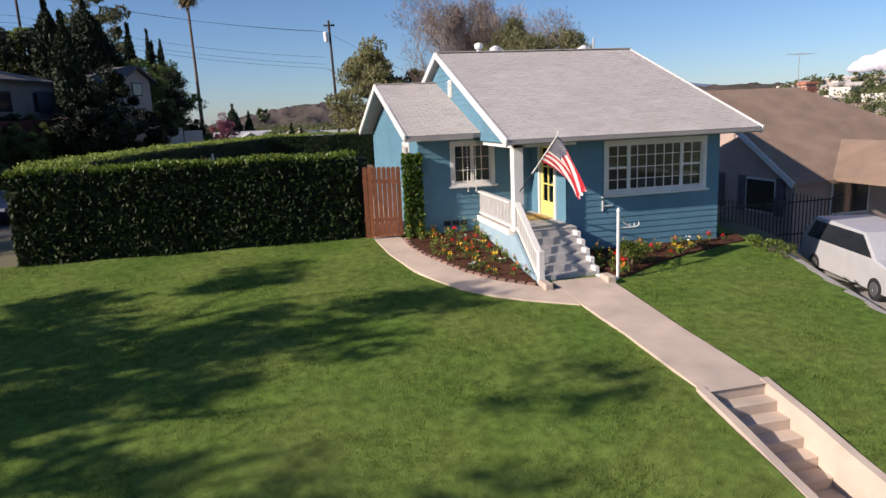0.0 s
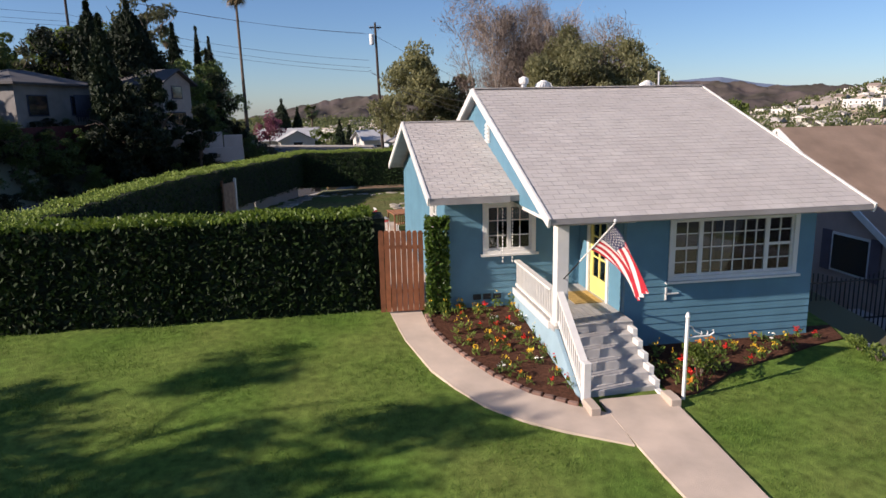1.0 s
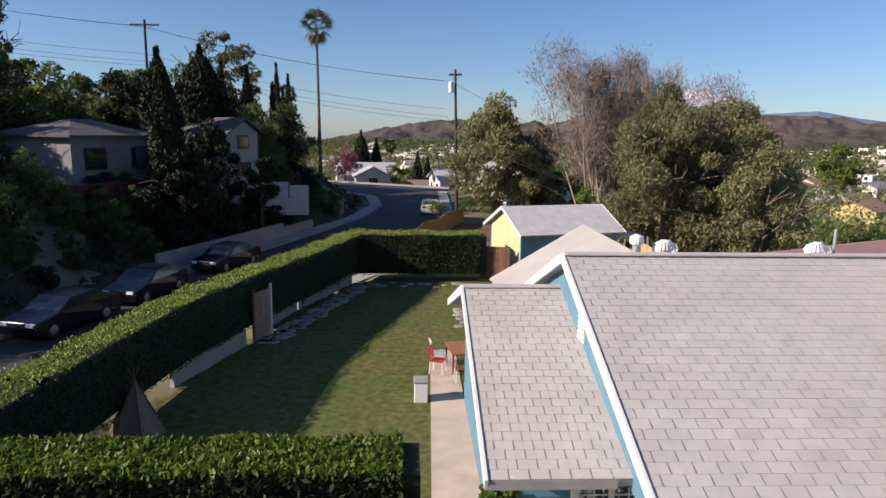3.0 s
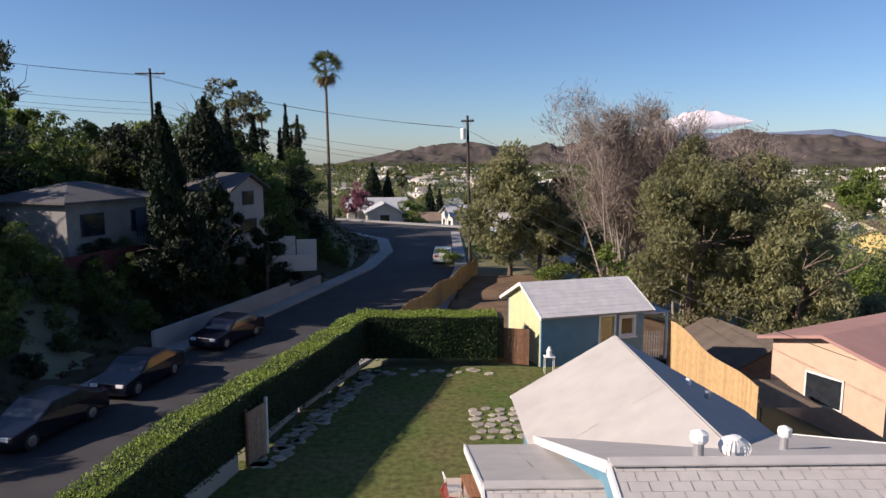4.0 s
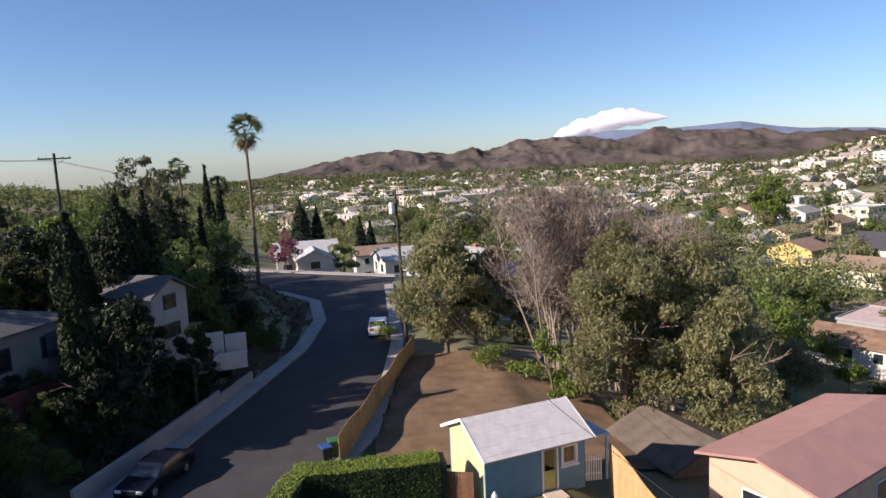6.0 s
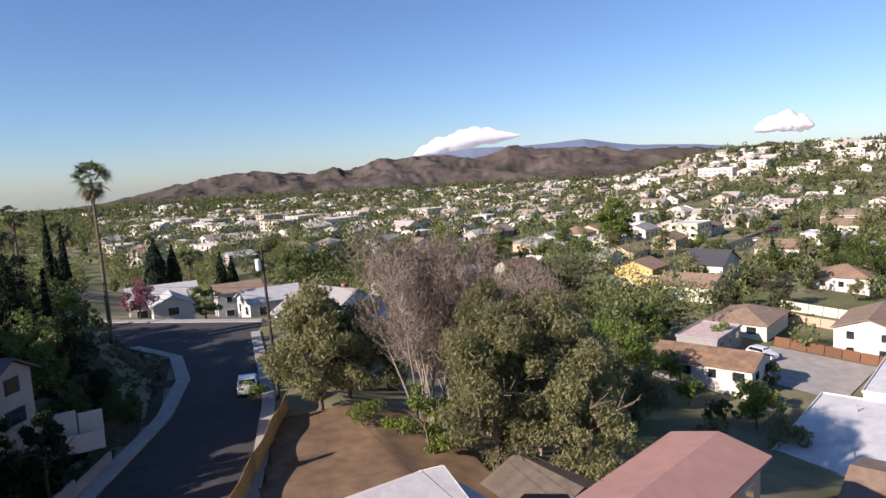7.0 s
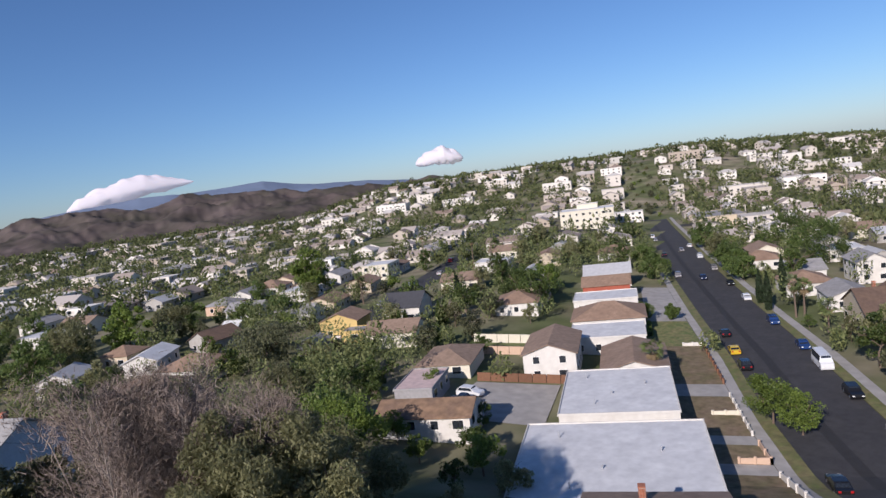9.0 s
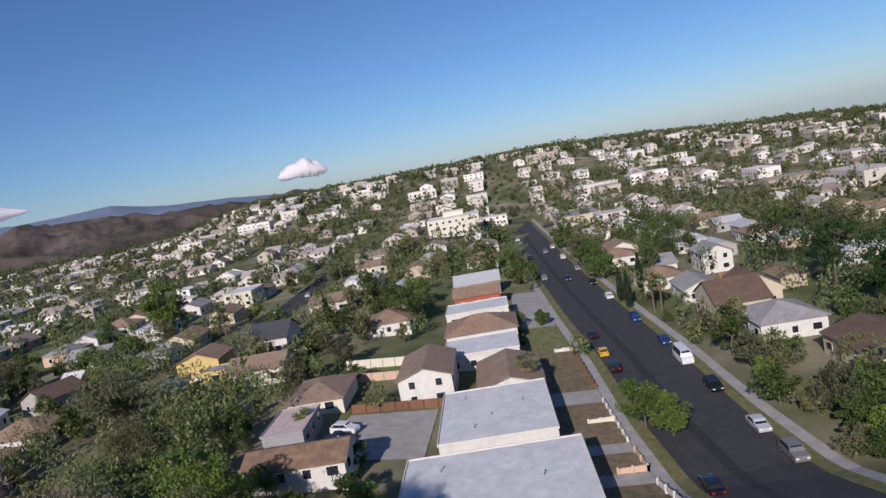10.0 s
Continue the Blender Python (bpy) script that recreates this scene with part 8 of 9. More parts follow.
FAR = []
near_count = 0
for base_d in (960, 1040, 18, 42, 64, 108, 130, 152, 194, 218, 240, 282, 306, 328, 370, 394, 416, 458, 482, 504, 546, 570, 592, 640, 680, 720, 770, 820, 870, -27, -50, -72, -112, -136, -158, -200, -224, -246, -290, -320, -350, -400, -440, -480, -530, -580):
    s = 92 + rs.uniform(0, 12)
    while s < 1150:
        s += rs.uniform(13, 19) * (1 if s < 450 else 1.25)
        d = base_d + rs.uniform(-3, 3)
        x, y = on_street(s, d)
        r = math.hypot(x - 2, y - 18)
        az = bearing(x, y)
        if r > 1080 or not (-9 < az < 97) or abs(s - 387) < 13:
            continue
        if az < 10 and r < 260:
            continue
        if r < 290:
            if near_count > 105 or not free(x, y, 7.5) or rs.random() < 0.35 or (s < 112 and d > 30) or (s < 165 and d > 30 and rs.random() < 0.45):
                continue
            k = KINDS[rs.choice(len(KINDS), p=[0.16, 0.16, 0.14, 0.13, 0.14, 0.1, 0.04, 0.1, 0.03])]
            m = sd(s, d, 0.2, rs.choice([0, 0, 0, 90]) + rs.uniform(-2, 2))
            if k["first"] is None:
                k["first"] = cottage("town_house", m, k["w"], k["d"], k["h"], k["roof"], k["wallm"], k["roofm"], k["label"], group="houses of the valley town", rise=k["rise"] or None, foot=2.0, storeys=k["storeys"], sides="lfb")
            else:
                copy_thing(k["first"], m)
            house_at(x, y, 6.5)
            near_count += 1
        elif free(x, y, 8) and rs.random() < (0.66 if r < 600 else 0.5):
            FAR.append((x, y, r))

# the farther houses, too many to count
WALLS_FAR = island_mat("far stucco", (0.36, 0.30, 0.24), (0.74, 0.70, 0.64), 0.9, 0.0)
ROOFS_FAR = island_mat("far roofs", (0.22, 0.16, 0.125), (0.56, 0.53, 0.50), 0.95, 0.0)


def far_town(name, spots, label):
    verts, faces, mats = [], [], []
    for x, y, r in spots:
        z = land1(x, y)
        big = rs.random() < (0.05 if r < 350 else 0.13)
        w, d, h = (rs.uniform(16, 34), rs.uniform(12, 18), rs.uniform(4, 8)) if big else (rs.uniform(10, 16), rs.uniform(9, 13), rs.choice([3.0, 3.0, 3.2, 3.2, 3.4, 5.6]))
        a = math.radians(UA + rs.choice([0, 90]) + rs.uniform(-3, 3)) + (rs.uniform(-0.6, 0.6) if r > 700 else 0)
        ca, sa = math.cos(a), math.sin(a)
        def P(u, v, q):
            return (x + u * ca - v * sa, y + u * sa + v * ca, z + q)
        def add(pts, fs, mi):
            k = len(verts)
            verts.extend(pts)
            for f_ in fs:
                faces.append([k + i for i in f_])
                mats.append(mi)
        W, D = w / 2, d / 2
        sides = [(0, 1, 5, 4), (1, 2, 6, 5), (2, 3, 7, 6), (3, 0, 4, 7)]
        flat = big or rs.random() < 0.3
        body_pts = [P(-W, -D, -2), P(W, -D, -2), P(W, D, -2), P(-W, D, -2), P(-W, -D, h), P(W, -D, h), P(W, D, h), P(-W, D, h)]
        if flat:
            add(body_pts, sides + [(4, 5, 6, 7)], 0)
        else:
            rise = rs.uniform(1.6, 2.6)
            add(body_pts + [P(-W, 0, h + rise), P(W, 0, h + rise)], [(0, 1, 5, 4), (1, 2, 6, 9, 5), (2, 3, 7, 6), (3, 0, 4, 8, 7)], 0)
            o, e = 0.5, 0.35
            hip = rs.random() < 0.4
            i_ = D if hip else -0.4
            add([P(-W - o, -D - o, h - e), P(W + o, -D - o, h - e), P(W + o, D + o, h - e), P(-W - o, D + o, h - e), P(-W + i_ * 0.8, 0, h + rise + 0.12), P(W - i_ * 0.8, 0, h + rise + 0.12)],
                [(0, 1, 5, 4), (2, 3, 4, 5)] + ([(1, 2, 5), (3, 0, 4)] if hip else []), 1)
        n = max(2, int(w / 4))
        for st_ in range(2 if h > 5 else 1):
            for i in range(n):
                c = -W + w * (i + 0.5) / n
                for v in (-D - 0.05, D + 0.05):
                    add([P(c - 0.7, v, 1 + 2.8 * st_), P(c + 0.7, v, 1 + 2.8 * st_), P(c + 0.7, v, 2.2 + 2.8 * st_), P(c - 0.7, v, 2.2 + 2.8 * st_)], [(0, 1, 2, 3)], 2)
            for u in (-W - 0.05, W + 0.05):
                for c in (-D * 0.5, D * 0.5):
                    add([P(u, c - 0.7, 1 + 2.8 * st_), P(u, c + 0.7, 1 + 2.8 * st_), P(u, c + 0.7, 2.2 + 2.8 * st_), P(u, c - 0.7, 2.2 + 2.8 * st_)], [(0, 1, 2, 3)], 2)
    ob = link_mesh(name, verts, faces, WALLS_FAR)
    ob.data.materials.append(ROOFS_FAR)
    ob.data.materials.append(PANE)
    ob.data.polygons.foreach_set("material_index", mats)
    return tagged(ob, label, "houses", kind="stuff")


far_town("distant_houses", FAR, "hundreds of pale houses with brown and grey roofs across the valley")

# ---- trees of the valley ----
TREEKINDS = []
for i, (h, c, lf, n, sz, cl) in enumerate(((10, 4.2, LEAF, 2600, 0.34, 0.2), (8, 3.6, BRIGHT, 2200, 0.30, 0.22), (12, 5.0, OLIVE, 2800, 0.36, 0.15), (7, 3.2, LEAF, 1800, 0.28, 0.2), (14, 4.5, LEAF, 2800, 0.36, 0.12), (9, 4.4, SAGE, 2400, 0.32, 0.15), (6, 3.4, OLIVE, 1700, 0.28, 0.1))):
    TREEKINDS.append(dict(h=h, c=c, leaf=lf, n=n, size=sz, clear=cl, first=None, label=("green", "bright green", "olive green", "small green", "tall green", "grey-green", "low olive green")[i] + " broadleaf tree among the houses"))


def town_tree(x, y, k, scale=1.0):
    q = TREEKINDS[k]
    m = at(x, y, -0.1, rs.uniform(0, 360)) @ Matrix.Diagonal((scale, scale, scale * rs.uniform(0.9, 1.15), 1))
    if q["first"] is None:
        q["first"] = leafy_tree("town_tree", m, q["h"], q["c"], q["leaf"], q["n"], q["size"], q["label"], 700 + k, clear=q["clear"], clumps=30, group="trees of the valley town")
        return q["first"]
    return copy_thing(q["first"], m)


leafy_tree("street_tree", sd(108.5, 2.4, 0, 0), 7.6, 3.8, BRIGHT, 7500, 0.16, "round bright green tree at the kerb of the wide street", 901, clear=0.2, clumps=46)
leafy_tree("street_tree", sd(104.5, -0.2, 0, 0), 6.2, 2.8, BRIGHT, 5000, 0.16, "smaller bright green tree beside the kerb tree", 907, clear=0.18, clumps=40)
for i, (s, d, h, c, lf) in enumerate(((105, -20, 4.6, 2.8, OLIVE), (98, -21.5, 5.2, 3.0, LEAF), (103, -28, 6.6, 4.0, LEAF), (94, -27, 6.0, 3.6, OLIVE), (90, -19.5, 3.8, 2.4, LEAF), (119, -34, 5.5, 3.2, OLIVE))):
    leafy_tree("garden_tree", sd(s, d), h, c, lf, 5000, 0.17, "bushy garden tree beside the wide street", 910 + i, clear=0.05, clumps=40)
leafy_tree("valley_tree", at(50, 86), 9.5, 5.2, BRIGHT, 8000, 0.2, "large bright yellow-green tree below the house", 902, clear=0.12, clumps=50)
leafy_tree("valley_tree", at(43, 80), 7.5, 4.2, OLIVE, 5000, 0.18, "dull olive tree on the slope", 903, clear=0.1)
leafy_tree("valley_tree", at(132.9, 209.7), 19, 7.0, BRIGHT, 7000, 0.45, "tall bright green tree over the roofs", 904, clear=0.08, clumps=50)
leafy_tree("cedar_tree", at(72, 141), 12.5, 7.5, SAGE, 8000, 0.3, "broad dark grey-green cedar", 905, clear=0.12, clumps=60, squash=0.5)
leafy_tree("valley_tree", at(66, 200), 15, 6.0, BRIGHT, 6000, 0.4, "tall bright green tree between the gardens", 906, clear=0.08)
for i, (x, y, h, c, lf) in enumerate(((50, 196, 13, 7, OLIVE), (40, 188, 12, 6, LEAF), (58, 215, 12, 7, OLIVE), (82, 205, 11, 6, OLIVE), (33, 200, 14, 6, LEAF), (24, 205, 13, 6, LEAF), (36, 150, 8, 4.5, LEAF), (44, 136, 8, 4, OLIVE), (95, 190, 10, 5, LEAF), (105, 186, 10, 5, LEAF), (22, 118, 8, 4.5, LEAF), (30, 105, 7, 4, OLIVE), (60, 118, 8, 5, OLIVE), (66, 108, 7, 4, LEAF), (57, 100, 7, 4.5, BRIGHT), (38, 96, 8, 5, OLIVE), (46, 104, 7, 4.5, LEAF), (34, 75, 7, 4, LEAF), (40, 68, 6, 3.6, OLIVE), (30, 64, 6, 3.5, LEAF))):
    leafy_tree("valley_tree", at(x, y), h, c, lf, 4200, 0.2 if y < 130 else 0.34, ("olive green broadleaf tree on the slope", "dark green broadleaf tree on the slope", "bright green broadleaf tree on the slope")[[OLIVE, LEAF, BRIGHT].index(lf)], 920 + i, clear=0.1)
for i, (s, d, h, c, lf) in enumerate(((204, -26, 14, 3.2, LEAF), (166, -56, 17, 7, HEDGELEAF), (152, -57, 15, 6, HEDGELEAF), (176, -62, 18, 6, SAGE), (198, -58, 15, 7, HEDGELEAF), (140, -55, 13, 6, HEDGELEAF), (126, -48, 9, 5, LEAF), (218, -16, 8, 4.5, LEAF), (228, -16, 8, 4.5, LEAF), (238, -16, 9, 5, LEAF), (250, -17, 8, 4.5, LEAF), (264, -17, 9, 4.6, OLIVE), (292, -16, 9, 5, LEAF), (236, -44, 11, 7, LEAF), (262, -48, 12, 8, LEAF), (285, -46, 12, 7, LEAF), (112, -48, 10, 6, LEAF), (230, 8, 8, 4.5, LEAF), (244, 8, 7, 4, LEAF), (262, 9, 8, 4, LEAF), (185, 37, 11, 6.5, LEAF), (196, 44, 10, 6, LEAF), (206, 38, 9, 5, BRIGHT), (174, 9, 4, 1.6, LEAF), (320, -20, 9, 5, LEAF), (345, 10, 8, 5, LEAF), (92, -34, 7, 5, OLIVE), (86, -24, 5, 3.6, LEAF))):
    m = sd(s, d)
    leafy_tree("street_tree", m, h, c, lf, 4200, 0.3, "green street tree beside the pavement" if h < 10 else "tall dense green tree behind the houses", 960 + i, clear=0.12)
    house_at(m[0][3], m[1][3], c * 0.7)
leafy_tree("round_bush", sd(174, 11.0), 4.6, 2.5, BRIGHT, 6000, 0.13, "clipped round bright green bush in a front garden", 990, clear=0.02, clumps=70, gap=0.9)
hedge("garden_hedge", [tuple(on_street(158, 10.4)), tuple(on_street(168, 10.4))], 1.2, land1(*on_street(163, 10.4)) - 0.1, land1(*on_street(163, 10.4)) + 1.2, 2600, "low clipped green garden hedge", BRIGHT, BRIGHT, 0.12, 991)
for i, (s, d, h) in enumerate(((178, -13.2, 9.5), (186, -13.2, 9), (192, -20, 11), (150, 70, 6), (152.5, 69.2, 6.3), (155, 68.4, 6), (157.5, 67.6, 6.4), (160, 66.8, 6.1), (166, 60, 6.5), (168, 59, 6.2), (196, 62, 8), (202, 64, 8), (212, 40, 8))):
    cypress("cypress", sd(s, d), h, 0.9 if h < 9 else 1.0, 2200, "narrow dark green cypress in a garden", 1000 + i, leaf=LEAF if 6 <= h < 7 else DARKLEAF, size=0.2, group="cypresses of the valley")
for i, (s, d, h, fan) in enumerate(((126, 11, 6.5, 1.9), (156, -19, 5.5, 2.0), (170, -17, 8, 1.9), (171, -19, 7, 1.8), (205, 96, 9, 1.6), (140, 165, 9, 2.2), (118, 172, 8, 2.0), (255, 70, 12, 1.5), (290, 100, 13, 1.5), (300, -60, 13, 1.5), (330, 60, 14, 1.5), (250, 140, 12, 1.6))):
    palm("palm_tree", sd(s, d), h, "fan palm with a shaggy crown in the valley", 1030 + i, fan=fan, fronds=22, group="palms of the valley")
for i, (x, y) in enumerate(((58, 70), (63, 76), (55, 63), (66, 84), (43, 60), (50, 67), (60, 88), (72, 82), (39, 54), (78, 98), (62, 102), (70, 104))):
    town_tree(x, y, (1, 3, 6, 1, 6, 3)[i % 6], 0.75)
# trees and gardens that close the far end of the wide street
for i in range(34):
    p = on_street(448 + 9.5 * i, (-9.0, 1.5, -4.0, -12.5, 4.0)[i % 5])
    town_tree(p[0], p[1], (1, 3, 5, 6)[i % 4], 0.6 + 0.1 * (i % 3))
# scattered trees, near enough to count
placed = 0
while placed < 286:
    r, az = rs.uniform(75, 320), math.radians(rs.uniform(3, 96))
    x, y = 2 + r * math.sin(az), 18 + r * math.cos(az)
    s, d = x * U[0] + y * U[1], x * V[0] + y * V[1]
    if -16 < d - street_off(s) < 8 or abs(d - 86) < 6 or not free(x, y, 1.5) or (s < 92 and d < 30):
        continue
    if d < 36 and s < 218 and d > 0:
        continue
    town_tree(x, y, int(rs.integers(7)), rs.uniform(0.5, 1.0))
    placed += 1


def far_trees(name, n, r0, r1, cards, size, label, az0=0.0, az1=98.0):
    """Woods and gardens too far to count: each tree a heap of leaf clumps."""
    r = np.sqrt(rs.uniform(r0 ** 2, r1 ** 2, n))
    az = np.radians(rs.uniform(az0, az1, n))
    x, y = 2 + r * np.sin(az), 18 + r * np.cos(az)
    lane = x * V[0] + y * V[1] - street_off(x * U[0] + y * U[1])
    keep = np.abs(lane + 5) > 10.5
    keep &= value_noise(x / 60, y / 60, 3) + rs.uniform(-0.35, 0.35, n) > 0.38
    x, y = x[keep], y[keep]
    if r1 < 320:
        tk = np.array(TAKEN)
        clear = (((x[:, None] - tk[:, 0]) ** 2 + (y[:, None] - tk[:, 1]) ** 2) > (tk[:, 2] + 1.5) ** 2).all(1)
        s_, d_ = x * U[0] + y * U[1], x * V[0] + y * V[1]
        clear &= (np.abs(d_ - 86) > 6) & ~((d_ > 0) & (d_ < 34) & (s_ < 218))
        x, y = x[clear], y[clear]
    z = land(x, y)
    k = len(x)
    h = rs.uniform(4.0, 10.0, k) * np.where(rs.random(k) < 0.12, 1.5, 1.0)
    w = h * rs.uniform(0.28, 0.5, k)
    d = rs.normal(size=(k, cards, 3))
    d /= np.linalg.norm(d, axis=2, keepdims=True)
    d *= rs.uniform(0.55, 1.0, (k, cards, 1))
    pts = np.stack([x[:, None] + d[..., 0] * w[:, None], y[:, None] + d[..., 1] * w[:, None], (z + h * 0.55)[:, None] + d[..., 2] * (h * 0.48)[:, None]], -1).reshape(-1, 3)
    v, f_ = leaf_cards(rs, pts, size, 1.0)
    return tagged(link_mesh(name, v, f_, FARLEAF), label, "trees", kind="stuff")


FARLEAF = island_mat("far leaves", (0.085, 0.11, 0.04), (0.22, 0.235, 0.095), 0.7, 0.45)
far_trees("distant_trees", 4800, 280, 650, 40, 1.0, "green trees filling the gardens of the valley", -30)
far_trees("distant_woods", 10500, 640, 1350, 18, 2.0, "dark green trees on the far side of the valley", -30)
far_trees("garden_trees", 620, 105, 300, 190, 0.42, "green trees and tall shrubs in the gardens between the houses", 26, 97)
far_trees("far_woods", 5200, 1340, 2600, 9, 4.5, "dark tree cover along the horizon", -30)
far_trees("street_woods", 260, 150, 300, 260, 0.45, "dense green trees behind the houses of the side street", -22, 9)
far_trees("slope_woods", 260, 90, 190, 300, 0.32, "dense green trees on the slope below the side street", 9, 44)

# front yards between the houses and the pavement of the wide street
def front_yard(s0, s1, material, label):
    rows = []
    for s in np.linspace(s0, s1, max(2, int((s1 - s0) / 3))):
        p = U * s + V * 10.5
        rows.append(((p[0], p[1], land1(*p) + 0.12), street_pt(s, 6.0, 0.27)))
    return ribbon("front_yard", rows, material, label, "yard", 0.4)


DRYYARD = mat("dry yard earth", (0.21, 0.155, 0.11), 0.95, 0.8, 0.25, 0.5, 12, stain=(0.13, 0.12, 0.06), stain_scale=0.3, stain_amt=0.4, spec=0.1)
for s0, s1, mt, lab in ((60, 92, DRYYARD, "dry bare front yard beside the flat roof"), (92, 95, PAVE, "pale concrete drive to the street"), (95, 101, DRYYARD, "dry bare front yard with a low wall"), (101, 104, PAVE, "pale concrete drive to the street"),
                        (104, 120, DRYYARD, "bare brown front yard"), (120, 126, PAVE, "pale concrete drive to the street"), (126, 150, DRYYARD, "dry front yard behind a fence"), (150, 172, mat("front lawn grass", (0.10, 0.14, 0.035), 0.95, 1.2, 0.3, 0.6, 20, stain=(0.19, 0.16, 0.07), stain_amt=0.5), "small green front lawn"), (172, 215, PAVE, "pale paved front yard")):
    front_yard(s0, s1, mt, lab)


def yard_wall(s0, d0, s1, d1, h, material, label):
    """A low garden wall of panels between piers."""
    pa, pb = Vector(street_pt(s0, d0, 0.25)), Vector(street_pt(s1, d1, 0.25))
    t = thing("yard_wall", pose(0, 0, 0), label, "wall", "low walls of the front yards")
    n = max(2, int((pb - pa).length / 2.5))
    for i in range(n):
        a, b = pa.lerp(pb, i / n), pa.lerp(pb, (i + 1) / n)
        bm = bmesh.new()
        beam(bm, a + Vector((0, 0, h * 0.42)), b + Vector((0, 0, h * 0.42)), 0.14, h * 0.84)
        part("panel", bm, material, t)
    for i in range(n + 1):
        a = pa.lerp(pb, i / n)
        bm = bmesh.new()
        beam(bm, a - Vector((0, 0, 0.2)), a + Vector((0, 0, h)), 0.3)
        part("pier", bm, material, t)
    return t


yard_wall(80, 6.15, 91.5, 6.15, 0.9, WHITEST, "low white wall along the pavement")
yard_wall(95.2, 6.15, 95.2, 9.9, 1.1, PEACH, "pinkish block wall across the yard")
yard_wall(95.2, 6.15, 100.8, 6.15, 0.9, PEACH, "pinkish block wall along the pavement")
yard_wall(104.2, 6.15, 119.8, 6.15, 0.8, WHITEST, "low white wall along the pavement")
yard_wall(112, 6.3, 112, 9.9, 0.9, CREAM, "cream wall between two yards")
yard_wall(126.2, 6.15, 149.8, 6.15, 1.0, OLDWOOD, "brown low fence along the pavement")
yard_wall(150.2, 6.3, 150.2, 9.9, 1.0, WHITEST, "white wall between two front yards")
# white walls and fences of the gardens
for a, b, h, mt, lab in ((tuple(on_street(98, 30)), tuple(on_street(99, 24)), 1.5, WHITEST, "white garden wall behind the flat roofs"), (tuple(on_street(124, 42)), tuple(on_street(124.5, 22)), 1.6, OLDWOOD, "brown board fence along the concrete yard"), (tuple(on_street(141, 46)), tuple(on_street(141.5, 34)), 1.7, PEACH, "pink block wall beside the garage"), (tuple(on_street(150, 48)), tuple(on_street(150.5, 30)), 1.9, CREAM, "cream garden wall")):
    pa, pb = Vector((a[0], a[1], land1(*a))), Vector((b[0], b[1], land1(*b)))
    t = thing("garden_wall", pose(0, 0, 0), lab, "wall")
    n = max(3, int((pb - pa).length / 2.4))
    for i in range(n):
        p, q = pa.lerp(pb, i / n), pa.lerp(pb, (i + 0.96) / n)
        p.z, q.z = land1(p.x, p.y), land1(q.x, q.y)
        bm = bmesh.new()
        beam(bm, p + Vector((0, 0, h / 2 - 0.2)), q + Vector((0, 0, h / 2 - 0.2)), 0.16, h + 0.4)
        part("wall_panel", bm, mt, t)
for i, (s, d, k, c) in enumerate(((160, 84.5, "sedan", "white"), (200, 88, "sedan", "grey"), (214, 83, "suv", "black"), (232, 88.5, "sedan", "white"), (255, 83.5, "sedan", "silver"), (290, 88, "suv", "red"), (382, 20, "sedan", "white"), (330, 0.9, "sedan", "grey"), (300, -10.6, "sedan", "white"), (268, -10.6, "suv", "silver"), (280, 1.0, "sedan", "black"), (232, 1.0, "suv", "grey"))):
    p = on_street(s, d)
    car(pose(p[0], p[1], land1(p[0], p[1]) + 0.14, 0, 0, UA + (0 if i % 2 else 180)), C[c], c + " car parked in the valley town", k, "cars of the valley town")


# ---- hills, mountains and clouds ----
def ridge(name, az, top, crest, depth, material, label, rough, seed, cells, n=420, m=60):
    """A range of hills round the valley: its crest height by bearing, cut by gullies."""
    a = np.linspace(az[0], az[-1], n)
    t = np.interp(a, az, top)
    u = np.linspace(-1, 1, m)
    A, Ug = np.meshgrid(a, u, indexing="ij")
    R = crest + Ug * depth
    x, y = 2 + R * np.sin(np.radians(A)), 18 + R * np.cos(np.radians(A))
    g = 0
    amp = 1.0
    for o in range(5):
        q = value_noise(x * cells * 2 ** o, y * cells * 2 ** o, seed + o)
        g = g + amp * (1 - np.abs(2 * q - 1))
        amp *= 0.5
    g = g / 1.94
    shape = np.clip(1 - np.abs(Ug) ** 1.3, 0, 1)
    z = -22 + (t[:, None] + 22) * shape * (1 - rough * (1 - g) * 1.6 * (0.35 + 0.65 * np.abs(Ug) ** 0.6)) + (g - 0.6) * rough * 26 * shape
    idx = np.arange(n * m).reshape(n, m)
    f_ = np.stack([idx[:-1, :-1], idx[1:, :-1], idx[1:, 1:], idx[:-1, 1:]], -1).reshape(-1, 4)
    ob = link_mesh(name, np.stack([x, y, z], -1).reshape(-1, 3), f_, material, smooth=True)
    return tagged(ob, label, "hills", kind="structure")


SCRUB = mat("dry hill scrub", (0.112, 0.088, 0.084), 0.95, 0.02, 0.3, 0.6, 0.5, stain=(0.062, 0.056, 0.044), stain_scale=0.014, stain_amt=0.6, spec=0.1)
# distance haze over the far mountains is put into this blue base colour
FARHILL = mat("far hills in haze blue", (0.15, 0.19, 0.27), 0.95, 0.004, 0.12, 0.2, 0.05, spec=0.1)
AZ = [-30, -14, -8, -5, -2, 0.5, 2.3, 4, 6.1, 8.7, 11.8, 13.4, 14.8, 17, 20, 22.8, 25, 27, 29.2, 32, 35, 38, 42, 46, 50]
SKY = [-2.0, -1.7, -1.35, -0.75, -0.05, 0.35, 0.5, 0.55, 0.45, 0.4, 0.4, 0.7, 0.95, 0.8, 1.0, 0.7, 1.1, 1.15, 1.05, 0.65, 0.45, 0.4, 0.15, 0.2, -0.4]
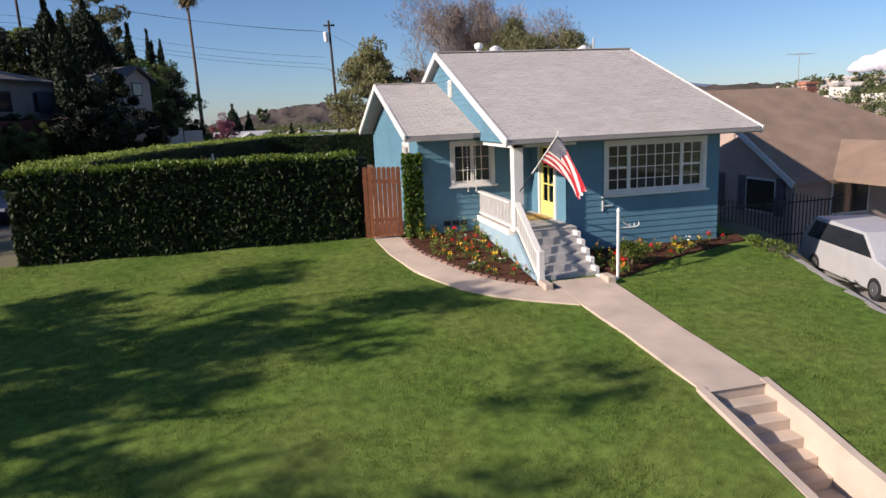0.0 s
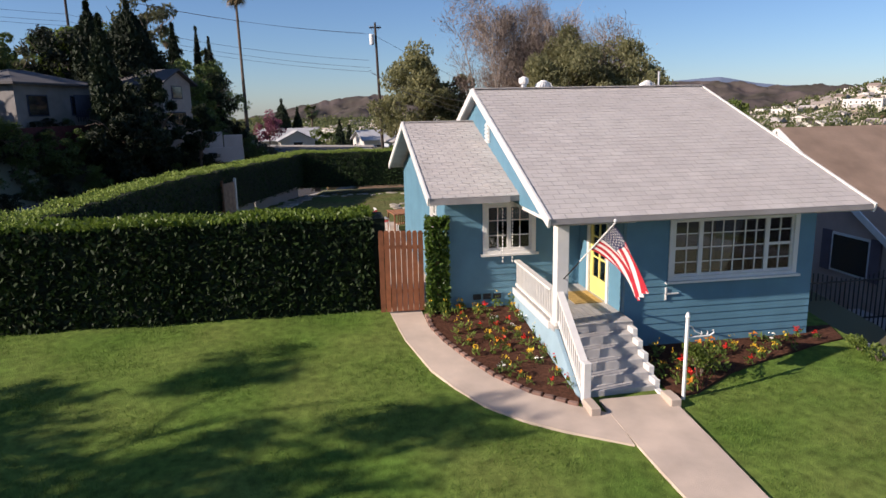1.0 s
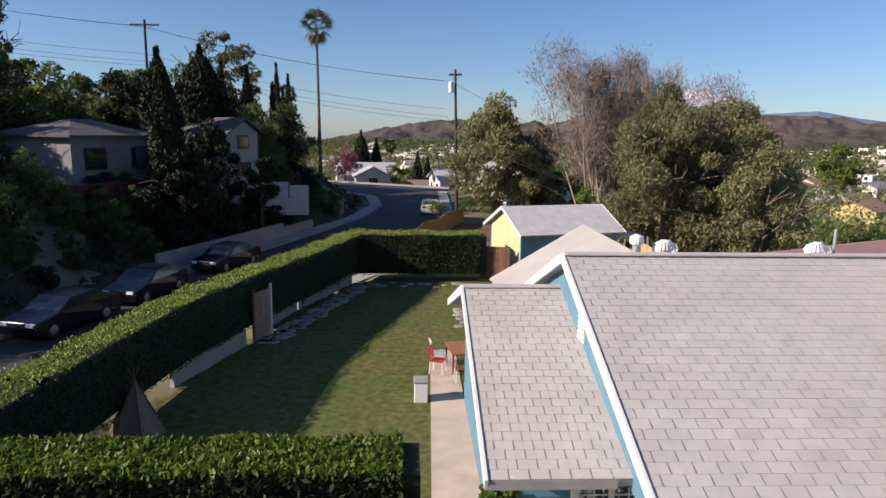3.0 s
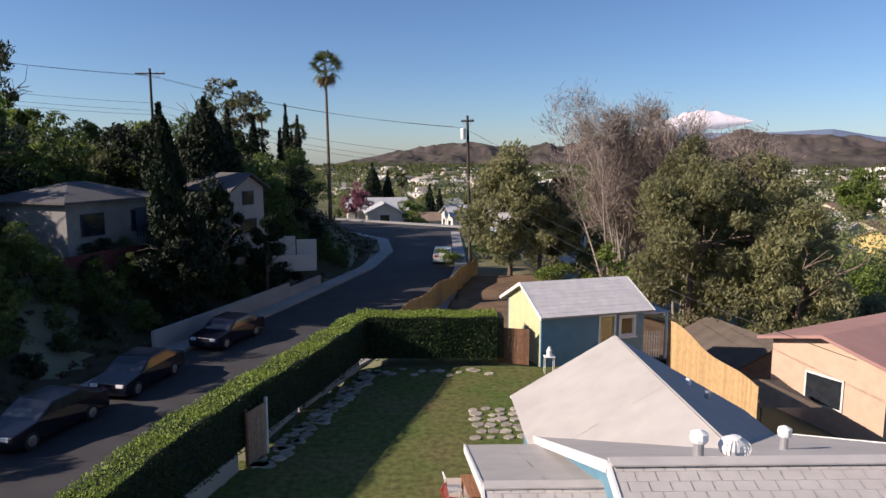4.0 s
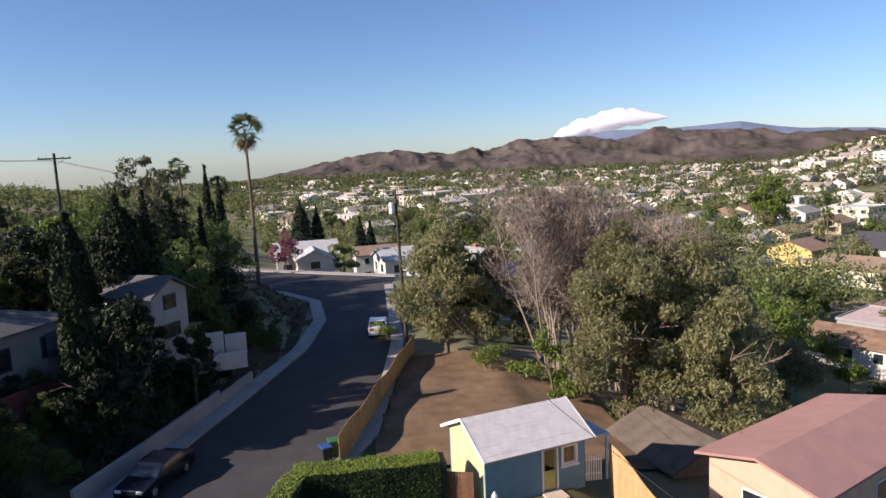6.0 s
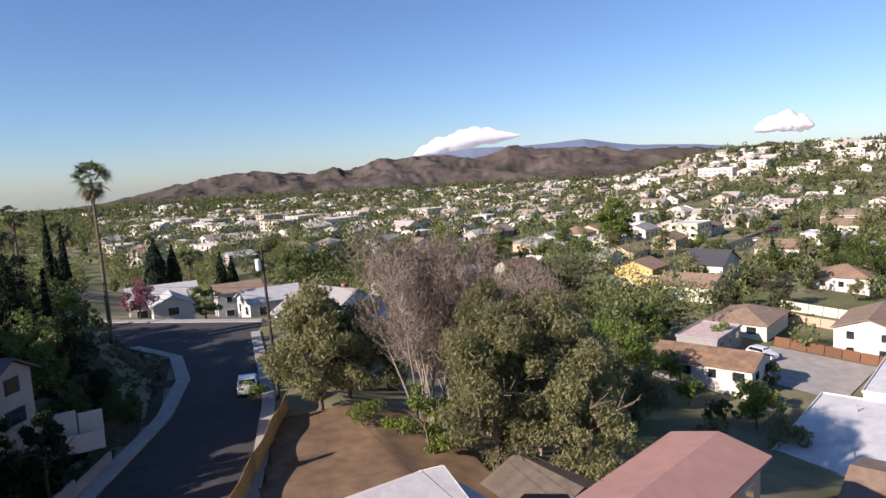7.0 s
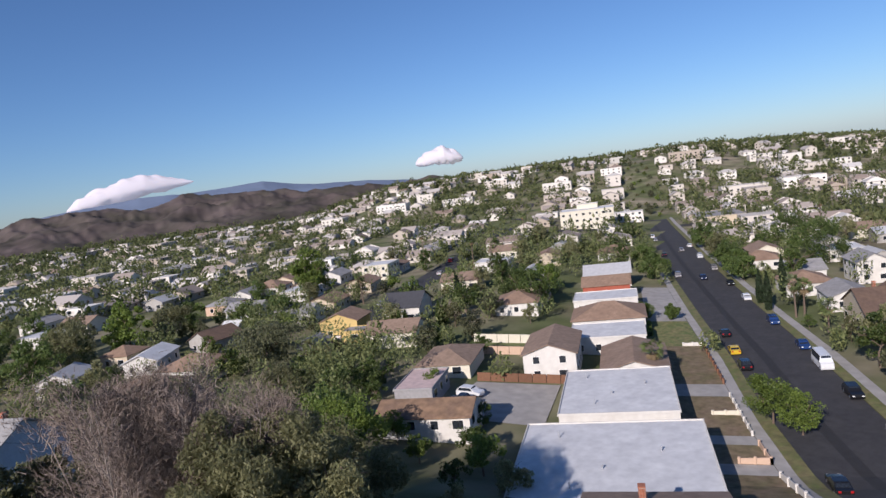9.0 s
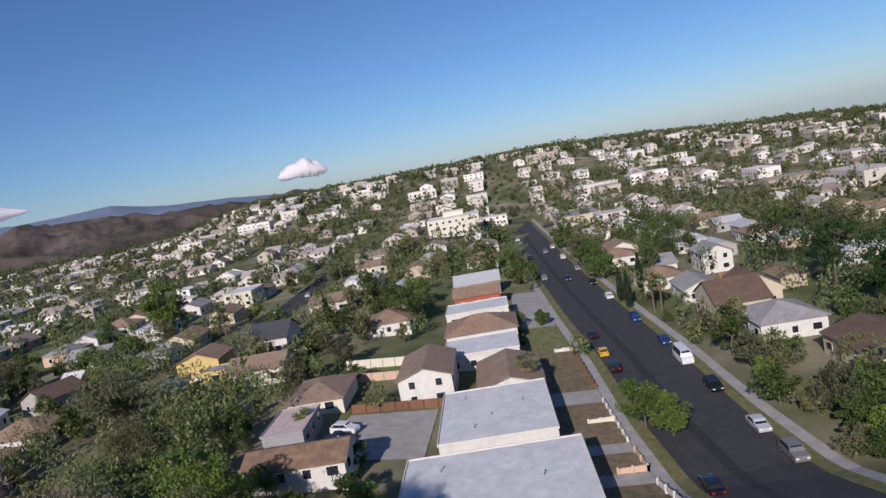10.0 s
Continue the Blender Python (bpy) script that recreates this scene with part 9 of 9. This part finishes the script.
TP = [(43.5 + 1500 * math.tan(math.radians(e))) / 0.87 - 22 for e in SKY]       # crest heights that give this skyline
ridge("hill_brown", AZ, TP, 1500, 330, SCRUB, "dry brown scrub hills with gullies behind the valley", 0.55, 5, 0.010, 560, 90)
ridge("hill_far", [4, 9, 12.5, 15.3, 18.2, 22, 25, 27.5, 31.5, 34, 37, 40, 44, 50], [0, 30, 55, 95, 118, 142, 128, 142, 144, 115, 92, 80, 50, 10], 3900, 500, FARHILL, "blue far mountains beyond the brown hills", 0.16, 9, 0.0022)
CLOUD = island_mat("cloud", (0.82, 0.74, 0.77), (0.85, 0.77, 0.80), 1.0, 0.0, 0.0)
CLOUD.node_tree.nodes["Principled BSDF"].inputs["Alpha"].default_value = 0.6
def cloud(name, spine, label, seed):
    """One soft bank of cloud: bearing, height over the eye, half height and depth along its spine."""
    sp = np.array(spine)
    n, m = 90, 40
    u = np.linspace(0, 1, n)
    az, el, hh = [np.interp(u, np.linspace(0, 1, len(sp)), sp[:, i]) for i in range(3)]
    hh = 1.35 * hh * np.sqrt(np.clip(1 - (2 * u - 1) ** 8, 0.0005, 1))
    th = np.linspace(0, math.tau, m, endpoint=False)
    R = 4000 + np.sin(th)[None, :] * hh[:, None] * 4000 * 1.2
    lump = value_noise(u[:, None] * 9 + np.cos(th) * 1.2, u[:, None] * 5 + np.sin(th) * 1.2, seed) * 0.5 + value_noise(u[:, None] * 22 + np.cos(th) * 2.5, u[:, None] * 13 + np.sin(th) * 2.5, seed + 3) * 0.25 + 0.62
    e = el[:, None] + np.cos(th)[None, :] * hh[:, None] * lump * np.where(np.cos(th)[None, :] > 0, 1.1, 0.95)
    A = np.radians(az)[:, None]
    v = np.stack([2 + R * np.sin(A), 18 + R * np.cos(A), 17 + R * e], -1).reshape(-1, 3)
    f_ = [(i * m + j, i * m + (j + 1) % m, (i + 1) * m + (j + 1) % m, (i + 1) * m + j) for i in range(n - 1) for j in range(m)]
    ob = link_mesh(name, v, f_, CLOUD, None, "", True)
    return tagged(ob, label, "cloud", kind="structure")


cloud("cloud_bank", ((16.9, 0.022, 0.002), (17.8, 0.027, 0.007), (19.2, 0.033, 0.010), (20.8, 0.039, 0.011), (22.6, 0.044, 0.010), (24.4, 0.045, 0.006), (26.2, 0.044, 0.002)), "pinkish white cloud resting on the far mountains", 4)
cloud("cloud_puff", ((44.3, 0.029, 0.0035), (45.1, 0.032, 0.007), (46.0, 0.036, 0.0085), (46.8, 0.037, 0.010), (47.5, 0.034, 0.008), (48.4, 0.030, 0.0035)), "small pale pink cloud over the valley rim", 6)


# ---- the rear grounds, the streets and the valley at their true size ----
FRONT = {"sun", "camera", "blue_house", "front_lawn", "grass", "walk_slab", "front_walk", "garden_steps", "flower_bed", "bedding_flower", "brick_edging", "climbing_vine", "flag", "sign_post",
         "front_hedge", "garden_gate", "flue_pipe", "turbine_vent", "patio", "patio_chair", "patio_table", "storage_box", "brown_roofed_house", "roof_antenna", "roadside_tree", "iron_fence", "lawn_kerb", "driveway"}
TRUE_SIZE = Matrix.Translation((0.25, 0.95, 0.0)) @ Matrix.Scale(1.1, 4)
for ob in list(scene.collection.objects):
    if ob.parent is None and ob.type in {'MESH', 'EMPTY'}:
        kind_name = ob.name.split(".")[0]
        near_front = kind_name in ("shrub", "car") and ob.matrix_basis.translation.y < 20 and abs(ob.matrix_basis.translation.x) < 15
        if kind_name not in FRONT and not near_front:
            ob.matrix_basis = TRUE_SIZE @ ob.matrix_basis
